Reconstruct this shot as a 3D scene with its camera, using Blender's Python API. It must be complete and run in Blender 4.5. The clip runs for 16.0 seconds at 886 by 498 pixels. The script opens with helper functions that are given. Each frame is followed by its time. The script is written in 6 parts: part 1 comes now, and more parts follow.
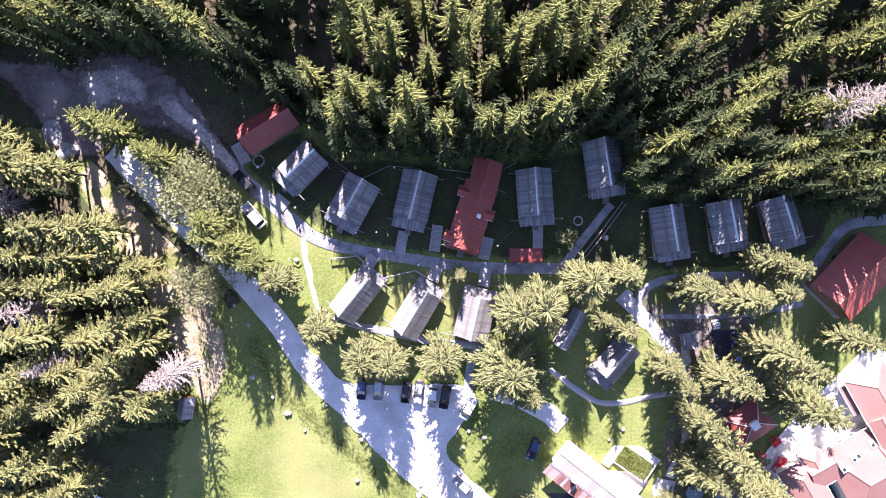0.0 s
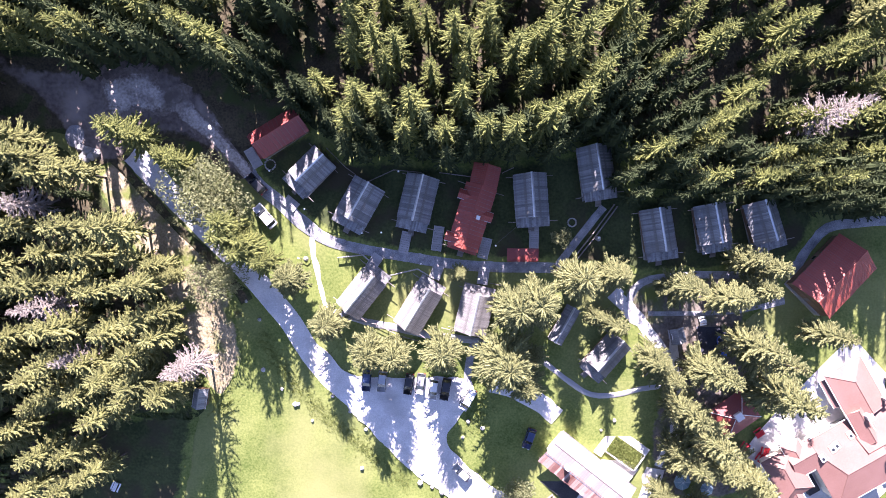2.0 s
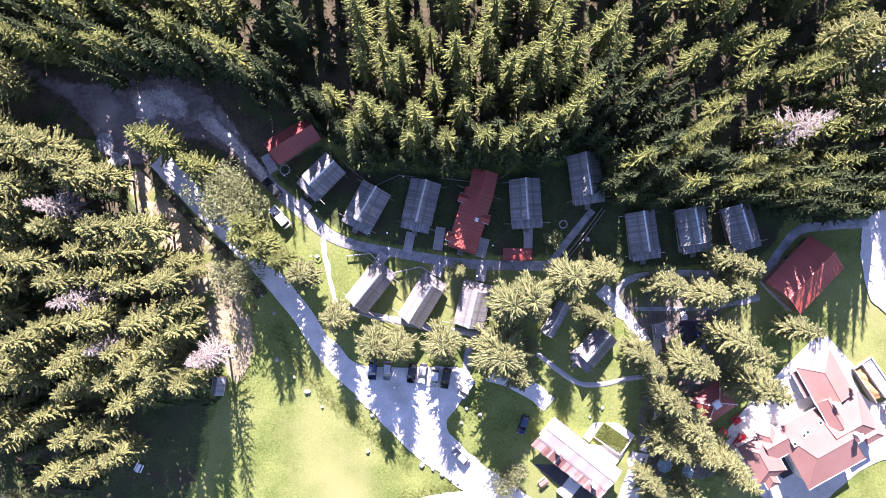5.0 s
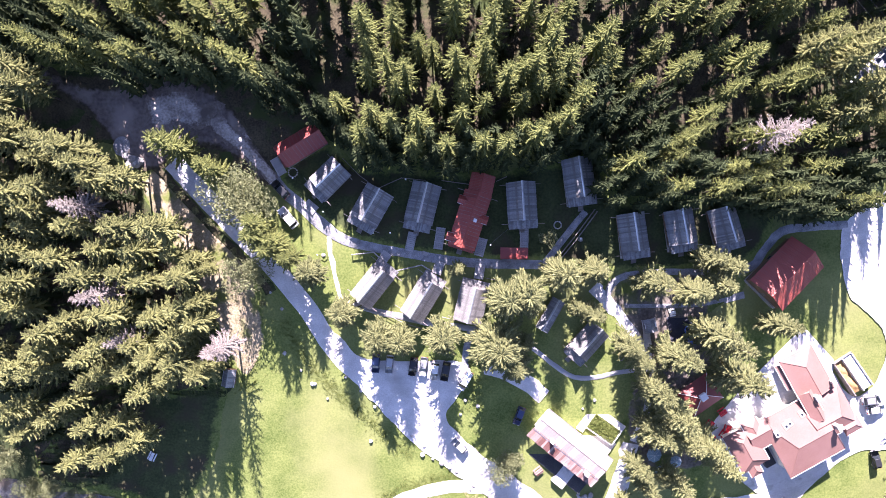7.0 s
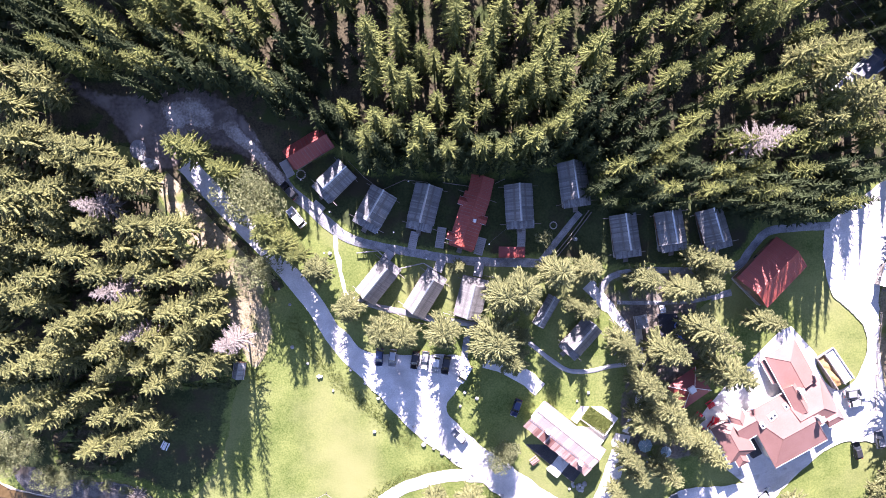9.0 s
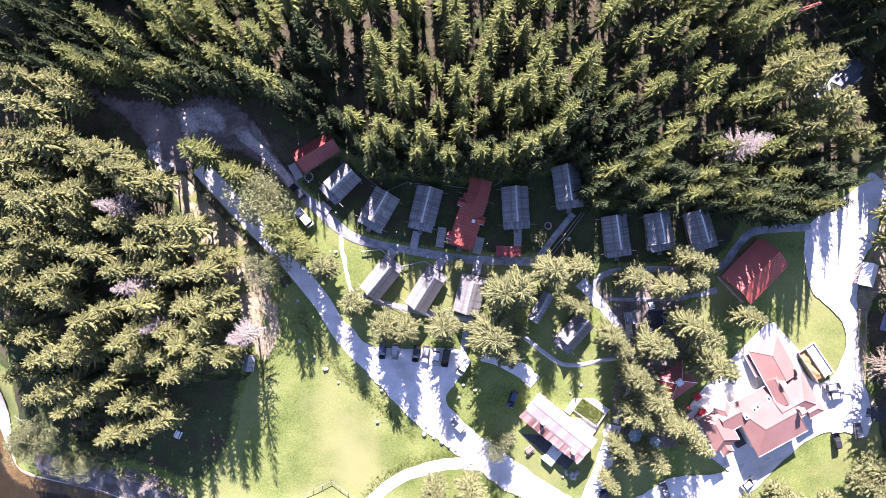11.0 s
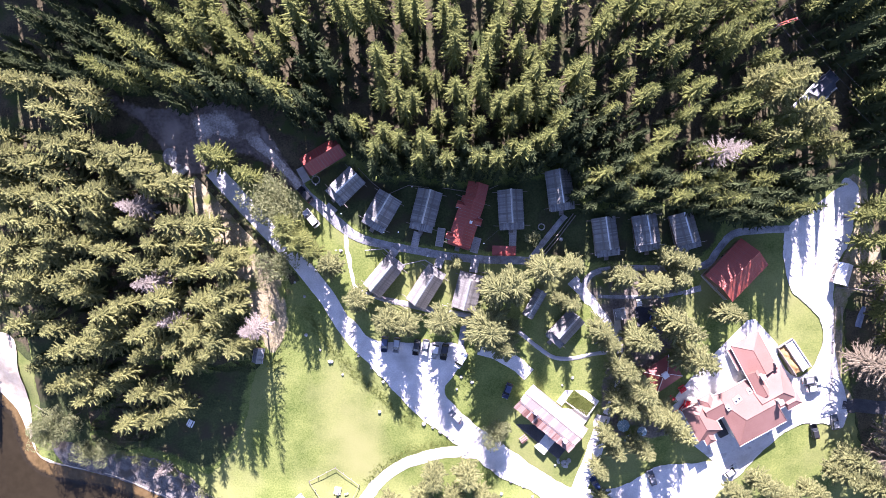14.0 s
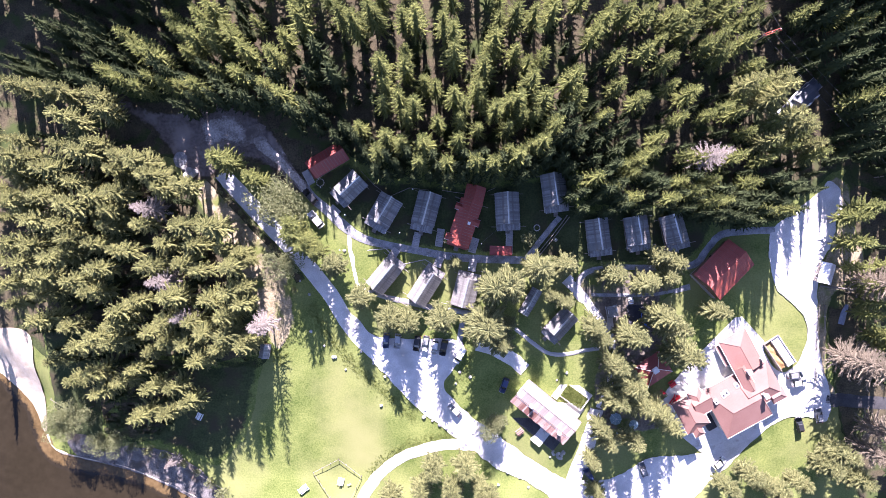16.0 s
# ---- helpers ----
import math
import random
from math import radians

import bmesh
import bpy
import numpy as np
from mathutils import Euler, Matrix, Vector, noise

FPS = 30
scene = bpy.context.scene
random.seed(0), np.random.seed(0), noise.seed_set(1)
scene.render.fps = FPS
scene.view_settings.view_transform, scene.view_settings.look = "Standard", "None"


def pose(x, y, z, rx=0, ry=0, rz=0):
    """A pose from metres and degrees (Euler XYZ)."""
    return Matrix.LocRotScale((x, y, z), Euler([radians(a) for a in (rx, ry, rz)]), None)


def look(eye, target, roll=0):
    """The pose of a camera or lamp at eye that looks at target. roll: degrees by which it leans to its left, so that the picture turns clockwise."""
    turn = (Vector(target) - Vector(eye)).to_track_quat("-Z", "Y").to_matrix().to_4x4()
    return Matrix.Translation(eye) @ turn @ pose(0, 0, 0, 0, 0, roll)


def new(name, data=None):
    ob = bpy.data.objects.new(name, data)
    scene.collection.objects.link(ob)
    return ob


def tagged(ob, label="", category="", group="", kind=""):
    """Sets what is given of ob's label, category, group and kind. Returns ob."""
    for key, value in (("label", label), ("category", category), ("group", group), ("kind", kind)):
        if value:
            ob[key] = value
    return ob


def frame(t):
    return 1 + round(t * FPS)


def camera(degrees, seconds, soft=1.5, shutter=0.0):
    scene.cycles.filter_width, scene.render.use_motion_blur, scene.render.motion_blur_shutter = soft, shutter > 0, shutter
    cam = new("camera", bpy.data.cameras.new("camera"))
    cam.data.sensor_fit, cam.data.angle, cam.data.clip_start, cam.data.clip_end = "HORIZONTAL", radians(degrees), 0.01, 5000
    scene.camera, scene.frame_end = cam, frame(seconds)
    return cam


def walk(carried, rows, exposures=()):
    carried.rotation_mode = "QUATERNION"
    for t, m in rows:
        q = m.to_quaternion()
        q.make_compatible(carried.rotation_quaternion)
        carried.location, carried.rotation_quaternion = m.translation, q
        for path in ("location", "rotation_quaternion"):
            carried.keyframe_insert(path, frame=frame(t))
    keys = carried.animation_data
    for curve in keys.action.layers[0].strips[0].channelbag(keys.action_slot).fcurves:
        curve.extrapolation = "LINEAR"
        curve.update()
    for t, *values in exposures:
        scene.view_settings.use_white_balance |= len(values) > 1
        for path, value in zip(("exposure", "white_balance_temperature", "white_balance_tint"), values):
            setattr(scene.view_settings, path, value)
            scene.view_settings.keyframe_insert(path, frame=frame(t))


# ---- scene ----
# ---- camera ----
cam = camera(73.7, 16.0, soft=0.3)
# seconds, x, y, z in metres, then the turn in degrees: a lens that looks straight down
ROWS = [
    (0.0, 0.00, 0.00, 112.04, 0.000, 0.000, 0.000),
    (0.5, 0.02, 0.10, 113.55, -0.000, -0.001, 0.075),
    (1.0, 0.01, 0.02, 115.18, -0.001, -0.002, 0.152),
    (1.5, -0.12, -0.03, 116.79, -0.002, -0.003, 0.192),
    (2.0, -0.24, -0.06, 118.34, -0.004, -0.005, 0.211),
    (2.5, -0.33, -0.08, 119.88, -0.006, -0.007, 0.263),
    (3.0, -0.39, -0.10, 121.51, -0.007, -0.010, 0.294),
    (3.5, -0.44, -0.16, 123.10, -0.009, -0.014, 0.356),
    (4.0, -0.46, -0.18, 124.79, -0.010, -0.018, 0.391),
    (6.5, -0.75, -0.28, 132.88, -0.013, -0.111, 0.561),
    (7.0, -0.76, -0.36, 134.55, -0.013, -0.115, 0.597),
    (7.5, -0.83, -0.44, 136.19, -0.012, -0.118, 0.634),
    (8.0, -0.85, -0.50, 137.76, -0.011, -0.120, 0.680),
    (8.5, -0.89, -0.56, 139.38, -0.011, -0.123, 0.709),
    (9.0, -1.01, -0.64, 140.99, -0.010, -0.125, 0.750),
    (11.5, -1.18, -1.00, 149.07, 0.023, -0.168, 0.953),
    (12.0, -1.15, -0.95, 145.99, 0.024, -0.170, 0.968),
    (12.5, -1.08, -0.92, 143.08, 0.025, -0.172, 1.007),
    (13.0, -1.10, -1.11, 153.91, 0.027, -0.175, 1.035),
    (13.5, -1.02, -1.12, 155.55, 0.028, -0.178, 1.086),
    (14.0, -1.03, -1.16, 157.20, 0.029, -0.180, 1.126),
    (14.5, -1.02, -1.18, 158.89, 0.031, -0.182, 1.155),
    (15.0, -0.98, -1.16, 160.51, 0.032, -0.183, 1.150),
    (15.5, -0.93, -1.15, 162.06, 0.033, -0.185, 1.182),
    (16.0, -0.90, -1.18, 163.78, 0.034, -0.186, 1.182),
]
walk(cam, [(t, pose(x, y, z, rx, ry, rz)) for t, x, y, z, rx, ry, rz in ROWS],
     exposures=[(0.0, 2.76, 6150, 38), (16.0, 2.60, 6020, 38)])

# ---- light ----
SUN_HEIGHT, SUN_TURN = 34.5, -4.0
world = bpy.data.worlds.new("world")
scene.world = world
world.use_nodes = True
_sky = world.node_tree.nodes.new("ShaderNodeTexSky")
_sky.sky_type = "NISHITA"
_sky.sun_disc = False
_sky.sun_elevation, _sky.sun_rotation = radians(SUN_HEIGHT), radians(SUN_TURN)
_sky.altitude = 1400
_back = world.node_tree.nodes["Background"]
_back.inputs["Strength"].default_value = 0.055
world.node_tree.links.new(_sky.outputs[0], _back.inputs[0])
_lamp = bpy.data.lights.new("sun", "SUN")
_lamp.energy, _lamp.angle, _lamp.color = 5.0, radians(0.53), (1.0, 0.955, 0.88)
sun = new("sun", _lamp)
_toward = Vector((math.sin(radians(SUN_TURN)) * math.cos(radians(SUN_HEIGHT)), math.cos(radians(SUN_TURN)) * math.cos(radians(SUN_HEIGHT)), math.sin(radians(SUN_HEIGHT))))
sun.matrix_world = look(_toward * 300, (0, 0, 0))


# ---- materials ----
def material(name, low, high, scale=3.0, fine=25.0, rough=0.8, metal=0.0, bump=0.3, by_object=0.0, by_island=0.0, stretch=None, space="Object",
             spots=None, translucent=0.0, spec=0.4, fade=None):
    """Two colours mixed by broad and fine noise, with relief; it may vary from object to object or from piece to piece."""
    m = bpy.data.materials.new(name)
    m.use_nodes = True
    nt = m.node_tree
    N, L = nt.nodes.new, nt.links.new
    p = nt.nodes["Principled BSDF"]
    p.inputs["Roughness"].default_value, p.inputs["Metallic"].default_value = rough, metal
    p.inputs["Specular IOR Level"].default_value = spec
    tc = N("ShaderNodeTexCoord")
    mp = N("ShaderNodeMapping")
    L(tc.outputs[space], mp.inputs[0])
    if stretch:
        mp.inputs["Scale"].default_value = stretch
    big, small = N("ShaderNodeTexNoise"), N("ShaderNodeTexNoise")
    big.inputs["Scale"].default_value, small.inputs["Scale"].default_value = scale, fine
    big.inputs["Detail"].default_value, small.inputs["Detail"].default_value = 4, 3
    L(mp.outputs[0], big.inputs["Vector"])
    L(mp.outputs[0], small.inputs["Vector"])
    add = N("ShaderNodeMath")
    add.operation = "ADD"
    L(big.outputs["Fac"], add.inputs[0])
    L(small.outputs["Fac"], add.inputs[1])
    rng = N("ShaderNodeMapRange")
    rng.inputs["From Min"].default_value, rng.inputs["From Max"].default_value = 0.72, 1.28
    L(add.outputs[0], rng.inputs["Value"])
    fac = rng.outputs[0]
    for amount, node, socket in ((by_object, "ShaderNodeObjectInfo", "Random"), (by_island, "ShaderNodeNewGeometry", "Random Per Island")):
        if amount:
            src = N(node)
            blend = N("ShaderNodeMix")
            blend.inputs["Factor"].default_value = amount
            L(fac, blend.inputs[2])
            L(src.outputs[socket], blend.inputs[3])
            fac = blend.outputs[0]
    mix = N("ShaderNodeMix")
    mix.data_type = "RGBA"
    mix.inputs[6].default_value, mix.inputs[7].default_value = (*low, 1), (*high, 1)
    L(fac, mix.inputs["Factor"])
    colour = mix.outputs[2]
    if spots:
        tone, size, edge0, edge1 = spots
        sp = N("ShaderNodeTexNoise")
        sp.inputs["Scale"].default_value, sp.inputs["Detail"].default_value = size, 5
        L(tc.outputs[space], sp.inputs["Vector"])
        sr = N("ShaderNodeMapRange")
        sr.inputs["From Min"].default_value, sr.inputs["From Max"].default_value = edge0, edge1
        L(sp.outputs["Fac"], sr.inputs["Value"])
        mix2 = N("ShaderNodeMix")
        mix2.data_type = "RGBA"
        L(sr.outputs[0], mix2.inputs["Factor"])
        L(colour, mix2.inputs[6])
        mix2.inputs[7].default_value = (*tone, 1)
        colour = mix2.outputs[2]
    if fade:
        at, fn, mx, fr, gm, fm = N("ShaderNodeAttribute"), N("ShaderNodeTexNoise"), N("ShaderNodeMath"), N("ShaderNodeMapRange"), N("ShaderNodeMix"), N("ShaderNodeMix")
        at.attribute_name = "edge"
        fn.inputs["Scale"].default_value, fn.inputs["Detail"].default_value, fn.inputs["Roughness"].default_value = 0.55, 7, 0.68
        L(tc.outputs[space], fn.inputs["Vector"])
        mx.operation = "ADD"
        L(at.outputs["Fac"], mx.inputs[0])
        L(fn.outputs["Fac"], mx.inputs[1])
        fr.inputs["From Min"].default_value, fr.inputs["From Max"].default_value = 0.74, 0.96
        L(mx.outputs[0], fr.inputs["Value"])
        gm.data_type = fm.data_type = "RGBA"
        gm.inputs[6].default_value, gm.inputs[7].default_value = (*fade[0], 1), (*fade[1], 1)
        L(rng.outputs[0], gm.inputs["Factor"])
        L(fr.outputs[0], fm.inputs["Factor"])
        L(gm.outputs[2], fm.inputs[6])
        L(colour, fm.inputs[7])
        colour = fm.outputs[2]
    L(colour, p.inputs["Base Color"])
    if bump:
        bp = N("ShaderNodeBump")
        bp.inputs["Strength"].default_value, bp.inputs["Distance"].default_value = bump, 0.1
        L(small.outputs["Fac"], bp.inputs["Height"])
        L(bp.outputs[0], p.inputs["Normal"])
    if translucent:
        tr, ms = N("ShaderNodeBsdfTranslucent"), N("ShaderNodeMixShader")
        ms.inputs[0].default_value = translucent
        L(colour, tr.inputs["Color"])
        L(p.outputs[0], ms.inputs[1])
        L(tr.outputs[0], ms.inputs[2])
        L(ms.outputs[0], nt.nodes["Material Output"].inputs["Surface"])
    return m


TURF = ((0.068, 0.100, 0.023), (0.180, 0.208, 0.064))
# Darkened turf tones: the shade on lawn and forest edge is put in.
SHADE_TONES = ((0.028, 0.040, 0.017), (0.066, 0.080, 0.032))
GRASS = material("grass", *TURF, 0.12, 2.3, 0.95, bump=0.25, spots=((0.205, 0.212, 0.086), 0.045, 0.46, 0.72), spec=0.1)
FLOOR = material("forest_floor", (0.042, 0.036, 0.025), (0.105, 0.090, 0.054), 0.25, 2.5, 1.0, bump=0.8, spots=((0.055, 0.072, 0.026), 0.16, 0.50, 0.62), spec=0.05, fade=SHADE_TONES)
VERGE = material("dry_verge", (0.17, 0.145, 0.085), (0.36, 0.30, 0.20), 0.3, 2.5, 1.0, bump=0.7, spots=((0.13, 0.15, 0.045), 0.22, 0.53, 0.66), spec=0.1, fade=TURF)
GRAVEL = material("gravel", (0.42, 0.41, 0.395), (0.62, 0.605, 0.59), 0.3, 3.5, 0.95, bump=0.5, spots=((0.34, 0.325, 0.31), 0.11, 0.56, 0.74), spec=0.2)
COBBLE = material("grey_setts", (0.12, 0.124, 0.13), (0.36, 0.365, 0.37), 0.6, 7.0, 0.85, bump=0.9)
SLABS = material("pale_slabs", (0.25, 0.245, 0.24), (0.38, 0.37, 0.36), 0.5, 5.0, 0.85, bump=0.4, by_object=0.5)
CONCRETE = material("concrete", (0.42, 0.41, 0.39), (0.60, 0.59, 0.57), 0.5, 6.0, 0.85, bump=0.3, spots=((0.33, 0.31, 0.29), 0.5, 0.55, 0.72))
FLOOR_TONES = ((0.042, 0.036, 0.025), (0.105, 0.090, 0.054))
DIRT = material("yard_dirt", (0.100, 0.082, 0.072), (0.215, 0.184, 0.164), 0.12, 1.2, 1.0, bump=0.6, spots=((0.27, 0.235, 0.21), 0.11, 0.52, 0.66), spec=0.05, fade=FLOOR_TONES)
FAN = material("pebble_fan", (0.25, 0.222, 0.198), (0.60, 0.55, 0.505), 0.25, 2.2, 1.0, bump=0.6, spots=((0.14, 0.118, 0.10), 0.16, 0.52, 0.64), spec=0.05, fade=((0.120, 0.098, 0.084), (0.250, 0.212, 0.186)))
PEBBLES = material("bank_pebbles", (0.065, 0.060, 0.055), (0.20, 0.188, 0.176), 0.5, 3.0, 1.0, bump=0.8, spots=((0.09, 0.074, 0.058), 0.2, 0.52, 0.66), spec=0.1)
SAND = material("lake_sand", (0.36, 0.30, 0.22), (0.52, 0.46, 0.37), 0.4, 5.0, 1.0, bump=0.4, spec=0.1)
WATER_TONES = ((0.016, 0.0125, 0.0065), (0.023, 0.018, 0.0098))
WATER = material("brown_water", *WATER_TONES, 0.05, 0.6, 0.12, bump=0.03, spec=0.25)
SHALLOW = material("amber_shallows", (0.062, 0.041, 0.015), (0.115, 0.078, 0.034), 0.15, 0.9, 0.2, bump=0.05, spec=0.4, fade=WATER_TONES)
EARTH = material("trampled_earth", (0.085, 0.072, 0.058), (0.20, 0.175, 0.145), 0.22, 1.8, 1.0, bump=0.6, spots=((0.10, 0.125, 0.035), 0.13, 0.52, 0.64), spec=0.1, fade=TURF)
# Dark copy of the grass, laid where lawn and meadow lie in shade.
SHADE_TURF = material("shaded_turf", *SHADE_TONES, 0.15, 1.9, 1.0, bump=0.5, spots=((0.052, 0.046, 0.028), 0.12, 0.50, 0.64), spec=0.1, fade=TURF)
TUFT = material("tall_grass", (0.10, 0.135, 0.030), (0.21, 0.235, 0.075), 0.4, 3.0, 0.8, bump=0.0, by_island=0.6, translucent=0.4, spec=0.1)
STONE = material("rough_stone", (0.22, 0.215, 0.20), (0.44, 0.43, 0.41), 0.8, 5.0, 0.9, bump=0.7, by_object=0.6)
NEEDLES = material("spruce_needles", (0.030, 0.043, 0.016), (0.218, 0.232, 0.068), 0.5, 4.0, 0.75, bump=0.0, by_object=0.30, by_island=0.5, translucent=0.14, spec=0.12)
# Paler copy of spruce_needles, its tones set to sunlit highlights.
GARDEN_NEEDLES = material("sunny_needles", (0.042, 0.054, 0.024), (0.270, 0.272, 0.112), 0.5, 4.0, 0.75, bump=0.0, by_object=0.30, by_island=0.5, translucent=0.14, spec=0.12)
PALE_NEEDLES = material("pale_needles", (0.034, 0.042, 0.016), (0.262, 0.264, 0.094), 0.5, 4.0, 0.75, bump=0.0, by_object=0.35, by_island=0.5, translucent=0.12, spec=0.15)
# Darker copy of spruce_needles: the shade inside the stands is put into its colour.
SHADE_NEEDLES = material("shaded_needles", (0.021, 0.031, 0.015), (0.058, 0.072, 0.032), 0.5, 4.0, 0.9, bump=0.0, by_object=0.35, by_island=0.35, translucent=0.1, spec=0.03)
LEAVES = material("leaves", (0.105, 0.122, 0.056), (0.225, 0.235, 0.110), 0.7, 4.0, 0.7, bump=0.0, by_island=0.5, translucent=0.3, spec=0.2)
DEAD = material("dead_twigs", (0.14, 0.118, 0.100), (0.31, 0.272, 0.236), 0.6, 4.0, 0.9, bump=0.0, by_island=0.5, spec=0.2)
WITHERED = material("withered_needles", (0.080, 0.066, 0.046), (0.215, 0.182, 0.132), 0.6, 4.0, 0.9, bump=0.0, by_island=0.5, spec=0.1)
BARK = material("bark", (0.055, 0.043, 0.034), (0.125, 0.10, 0.08), 1.5, 9.0, 0.95, bump=0.6, stretch=(1, 1, 0.2))
BOARDS = material("weathered_roof_boards", (0.085, 0.088, 0.088), (0.325, 0.335, 0.335), 0.9, 7.0, 0.5, bump=0.5, by_object=0.55, stretch=(0.25, 1.0, 1.0), spots=((0.13, 0.125, 0.118), 0.9, 0.52, 0.64))
# Browner, darker copy of weathered_roof_boards; offsets full sun in the colour.
OLD_LIT_BOARDS = material("old_lit_roof_boards", (0.090, 0.088, 0.083), (0.262, 0.256, 0.244), 0.9, 7.0, 0.6, bump=0.5, by_object=0.35, stretch=(0.25, 1.0, 1.0), spots=((0.105, 0.102, 0.096), 0.9, 0.52, 0.64))
RIDGE = material("ridge_metal", (0.40, 0.43, 0.46), (0.60, 0.63, 0.66), 0.8, 6.0, 0.35, metal=0.7, bump=0.1)
LOGS = material("brown_logs", (0.11, 0.065, 0.035), (0.26, 0.17, 0.10), 0.8, 8.0, 0.75, bump=0.4, by_object=0.5, stretch=(0.3, 0.3, 1.5))
BLEACHED = material("bleached_log", (0.22, 0.21, 0.185), (0.42, 0.40, 0.36), 1.2, 10.0, 0.85, bump=0.4, by_object=0.4, stretch=(1, 1, 0.4))
TIMBER = material("grey_timber", (0.13, 0.115, 0.10), (0.26, 0.235, 0.21), 1.2, 10.0, 0.85, bump=0.4, by_object=0.5, stretch=(1, 1, 0.4))
RED_SHEET = material("red_sheet_roof", (0.250, 0.052, 0.038), (0.375, 0.086, 0.058), 0.5, 5.0, 0.5, bump=0.15, by_object=0.3, spots=((0.33, 0.105, 0.085), 0.6, 0.60, 0.76))
# Darker copy of red_sheet_roof; shade on canopy, pavilion and cabin is painted in.
MAROON_SHADE_SHEET = material("maroon_shade_sheet_roof", (0.190, 0.040, 0.034), (0.262, 0.058, 0.047), 0.4, 5.0, 0.5, bump=0.12, by_object=0.2, spots=((0.25, 0.075, 0.065), 0.5, 0.60, 0.76))
# Pale pink-red tone of the lodge roofs.
PINK_SHEET = material("pale_red_roof", (0.178, 0.094, 0.076), (0.212, 0.118, 0.098), 0.25, 4.0, 0.65, bump=0.08, by_object=0.1, spots=((0.225, 0.130, 0.112), 0.10, 0.50, 0.75), spec=0.3)
RUST_SHEET = material("rusty_sheet", (0.10, 0.032, 0.025), (0.33, 0.25, 0.22), 0.5, 3.0, 0.7, bump=0.3, by_object=0.85, spots=((0.34, 0.29, 0.27), 0.3, 0.58, 0.70), spec=0.2)
WHITE_SHEET = material("patched_white_sheet", (0.19, 0.155, 0.14), (0.35, 0.325, 0.31), 0.5, 4.0, 0.7, bump=0.2, by_object=0.6, spots=((0.19, 0.105, 0.08), 0.5, 0.56, 0.68), spec=0.2)
TEAL_CLOTH = material("teal_cloth", (0.16, 0.26, 0.29), (0.28, 0.38, 0.40), 1.0, 6.0, 0.9, bump=0.1, by_object=0.6)
# Also colours the porch and court slabs, where its dark tone is shade.
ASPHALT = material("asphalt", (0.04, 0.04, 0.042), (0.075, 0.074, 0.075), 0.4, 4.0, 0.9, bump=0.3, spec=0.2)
PLASTER = material("cream_plaster", (0.62, 0.56, 0.45), (0.74, 0.69, 0.58), 0.5, 6.0, 0.9, bump=0.2)
GLASS = material("dark_glass", (0.015, 0.018, 0.022), (0.03, 0.035, 0.04), 1.0, 2.0, 0.06, bump=0.0, spec=0.6)
DARK_MAT = material("dark_rubber", (0.020, 0.022, 0.032), (0.040, 0.044, 0.058), 0.8, 6.0, 0.9, bump=0.3)
BLUE = material("blue_plastic", (0.02, 0.10, 0.45), (0.04, 0.16, 0.60), 1.0, 6.0, 0.45, bump=0.05)
WHITE_PAINT = material("white_paint", (0.72, 0.72, 0.71), (0.82, 0.82, 0.81), 1.0, 8.0, 0.5, bump=0.05)
RED_CLOTH = material("red_cloth", (0.45, 0.02, 0.03), (0.62, 0.04, 0.05), 1.0, 8.0, 0.9, bump=0.2)
RUBBER = material("tyre_rubber", (0.015, 0.015, 0.016), (0.03, 0.03, 0.03), 3.0, 12.0, 0.85, bump=0.2)
CHROME = material("alloy", (0.45, 0.45, 0.46), (0.6, 0.6, 0.61), 2.0, 9.0, 0.3, metal=0.9, bump=0.0)
LAMP_RED = material("tail_lamp", (0.35, 0.01, 0.01), (0.45, 0.02, 0.02), 2.0, 9.0, 0.2, bump=0.0)
LAMP_WHITE = material("headlamp", (0.6, 0.62, 0.65), (0.75, 0.77, 0.8), 2.0, 9.0, 0.1, bump=0.0)
CABLE = material("black_cable", (0.06, 0.06, 0.065), (0.12, 0.12, 0.13), 2.0, 9.0, 0.6, bump=0.0)
HAY = material("wood_chips", (0.24, 0.13, 0.05), (0.40, 0.24, 0.10), 0.9, 6.0, 1.0, bump=0.8)


# ---- mesh helpers ----
LAKE = -12.6
SHORE = [(-158.6, -24.3), (-141.7, -30.7), (-129.7, -40.6), (-121.1, -49.2), (-118.0, -57.2), (-115.0, -63.8), (-105.7, -66.7), (-94.7, -68.5), (-82.9, -72.6), (-72.7, -77.2), (-59.9, -84.7), (-42.8, -99.5)]


def shore_distance(x, y):
    """How far (x, y) lies from the lake's edge: positive on land."""
    best, side = 1e9, 1.0
    for (ax, ay), (bx, by) in zip(SHORE, SHORE[1:]):
        dx, dy = bx - ax, by - ay
        k = min(1.0, max(0.0, ((x - ax) * dx + (y - ay) * dy) / (dx * dx + dy * dy)))
        d = math.hypot(x - ax - k * dx, y - ay - k * dy)
        if d < best:
            best, side = d, 1.0 if dx * (y - ay) - dy * (x - ax) > 0 else -1.0
    return best * side


def smooth(k):
    k = min(1.0, max(0.0, k))
    return k * k * (3 - 2 * k)


def ground_z(x, y):
    """The hillside: it falls towards the lake, steeper below the cabins, and has a bank round the water."""
    y_held = min(max(y, -68.0), 260.0)
    z = 0.135 * y_held - 0.035 * math.sqrt(y_held * y_held + 100) + 0.35
    if x < -40 and y < -10:
        d = shore_distance(x, y)
        if d < 0:
            z = LAKE + max(-2.0, 0.3 * d)
        elif d < 13:
            z = LAKE + 0.05 * d + (z - LAKE - 0.05 * d) * smooth(d / 13)
    return z


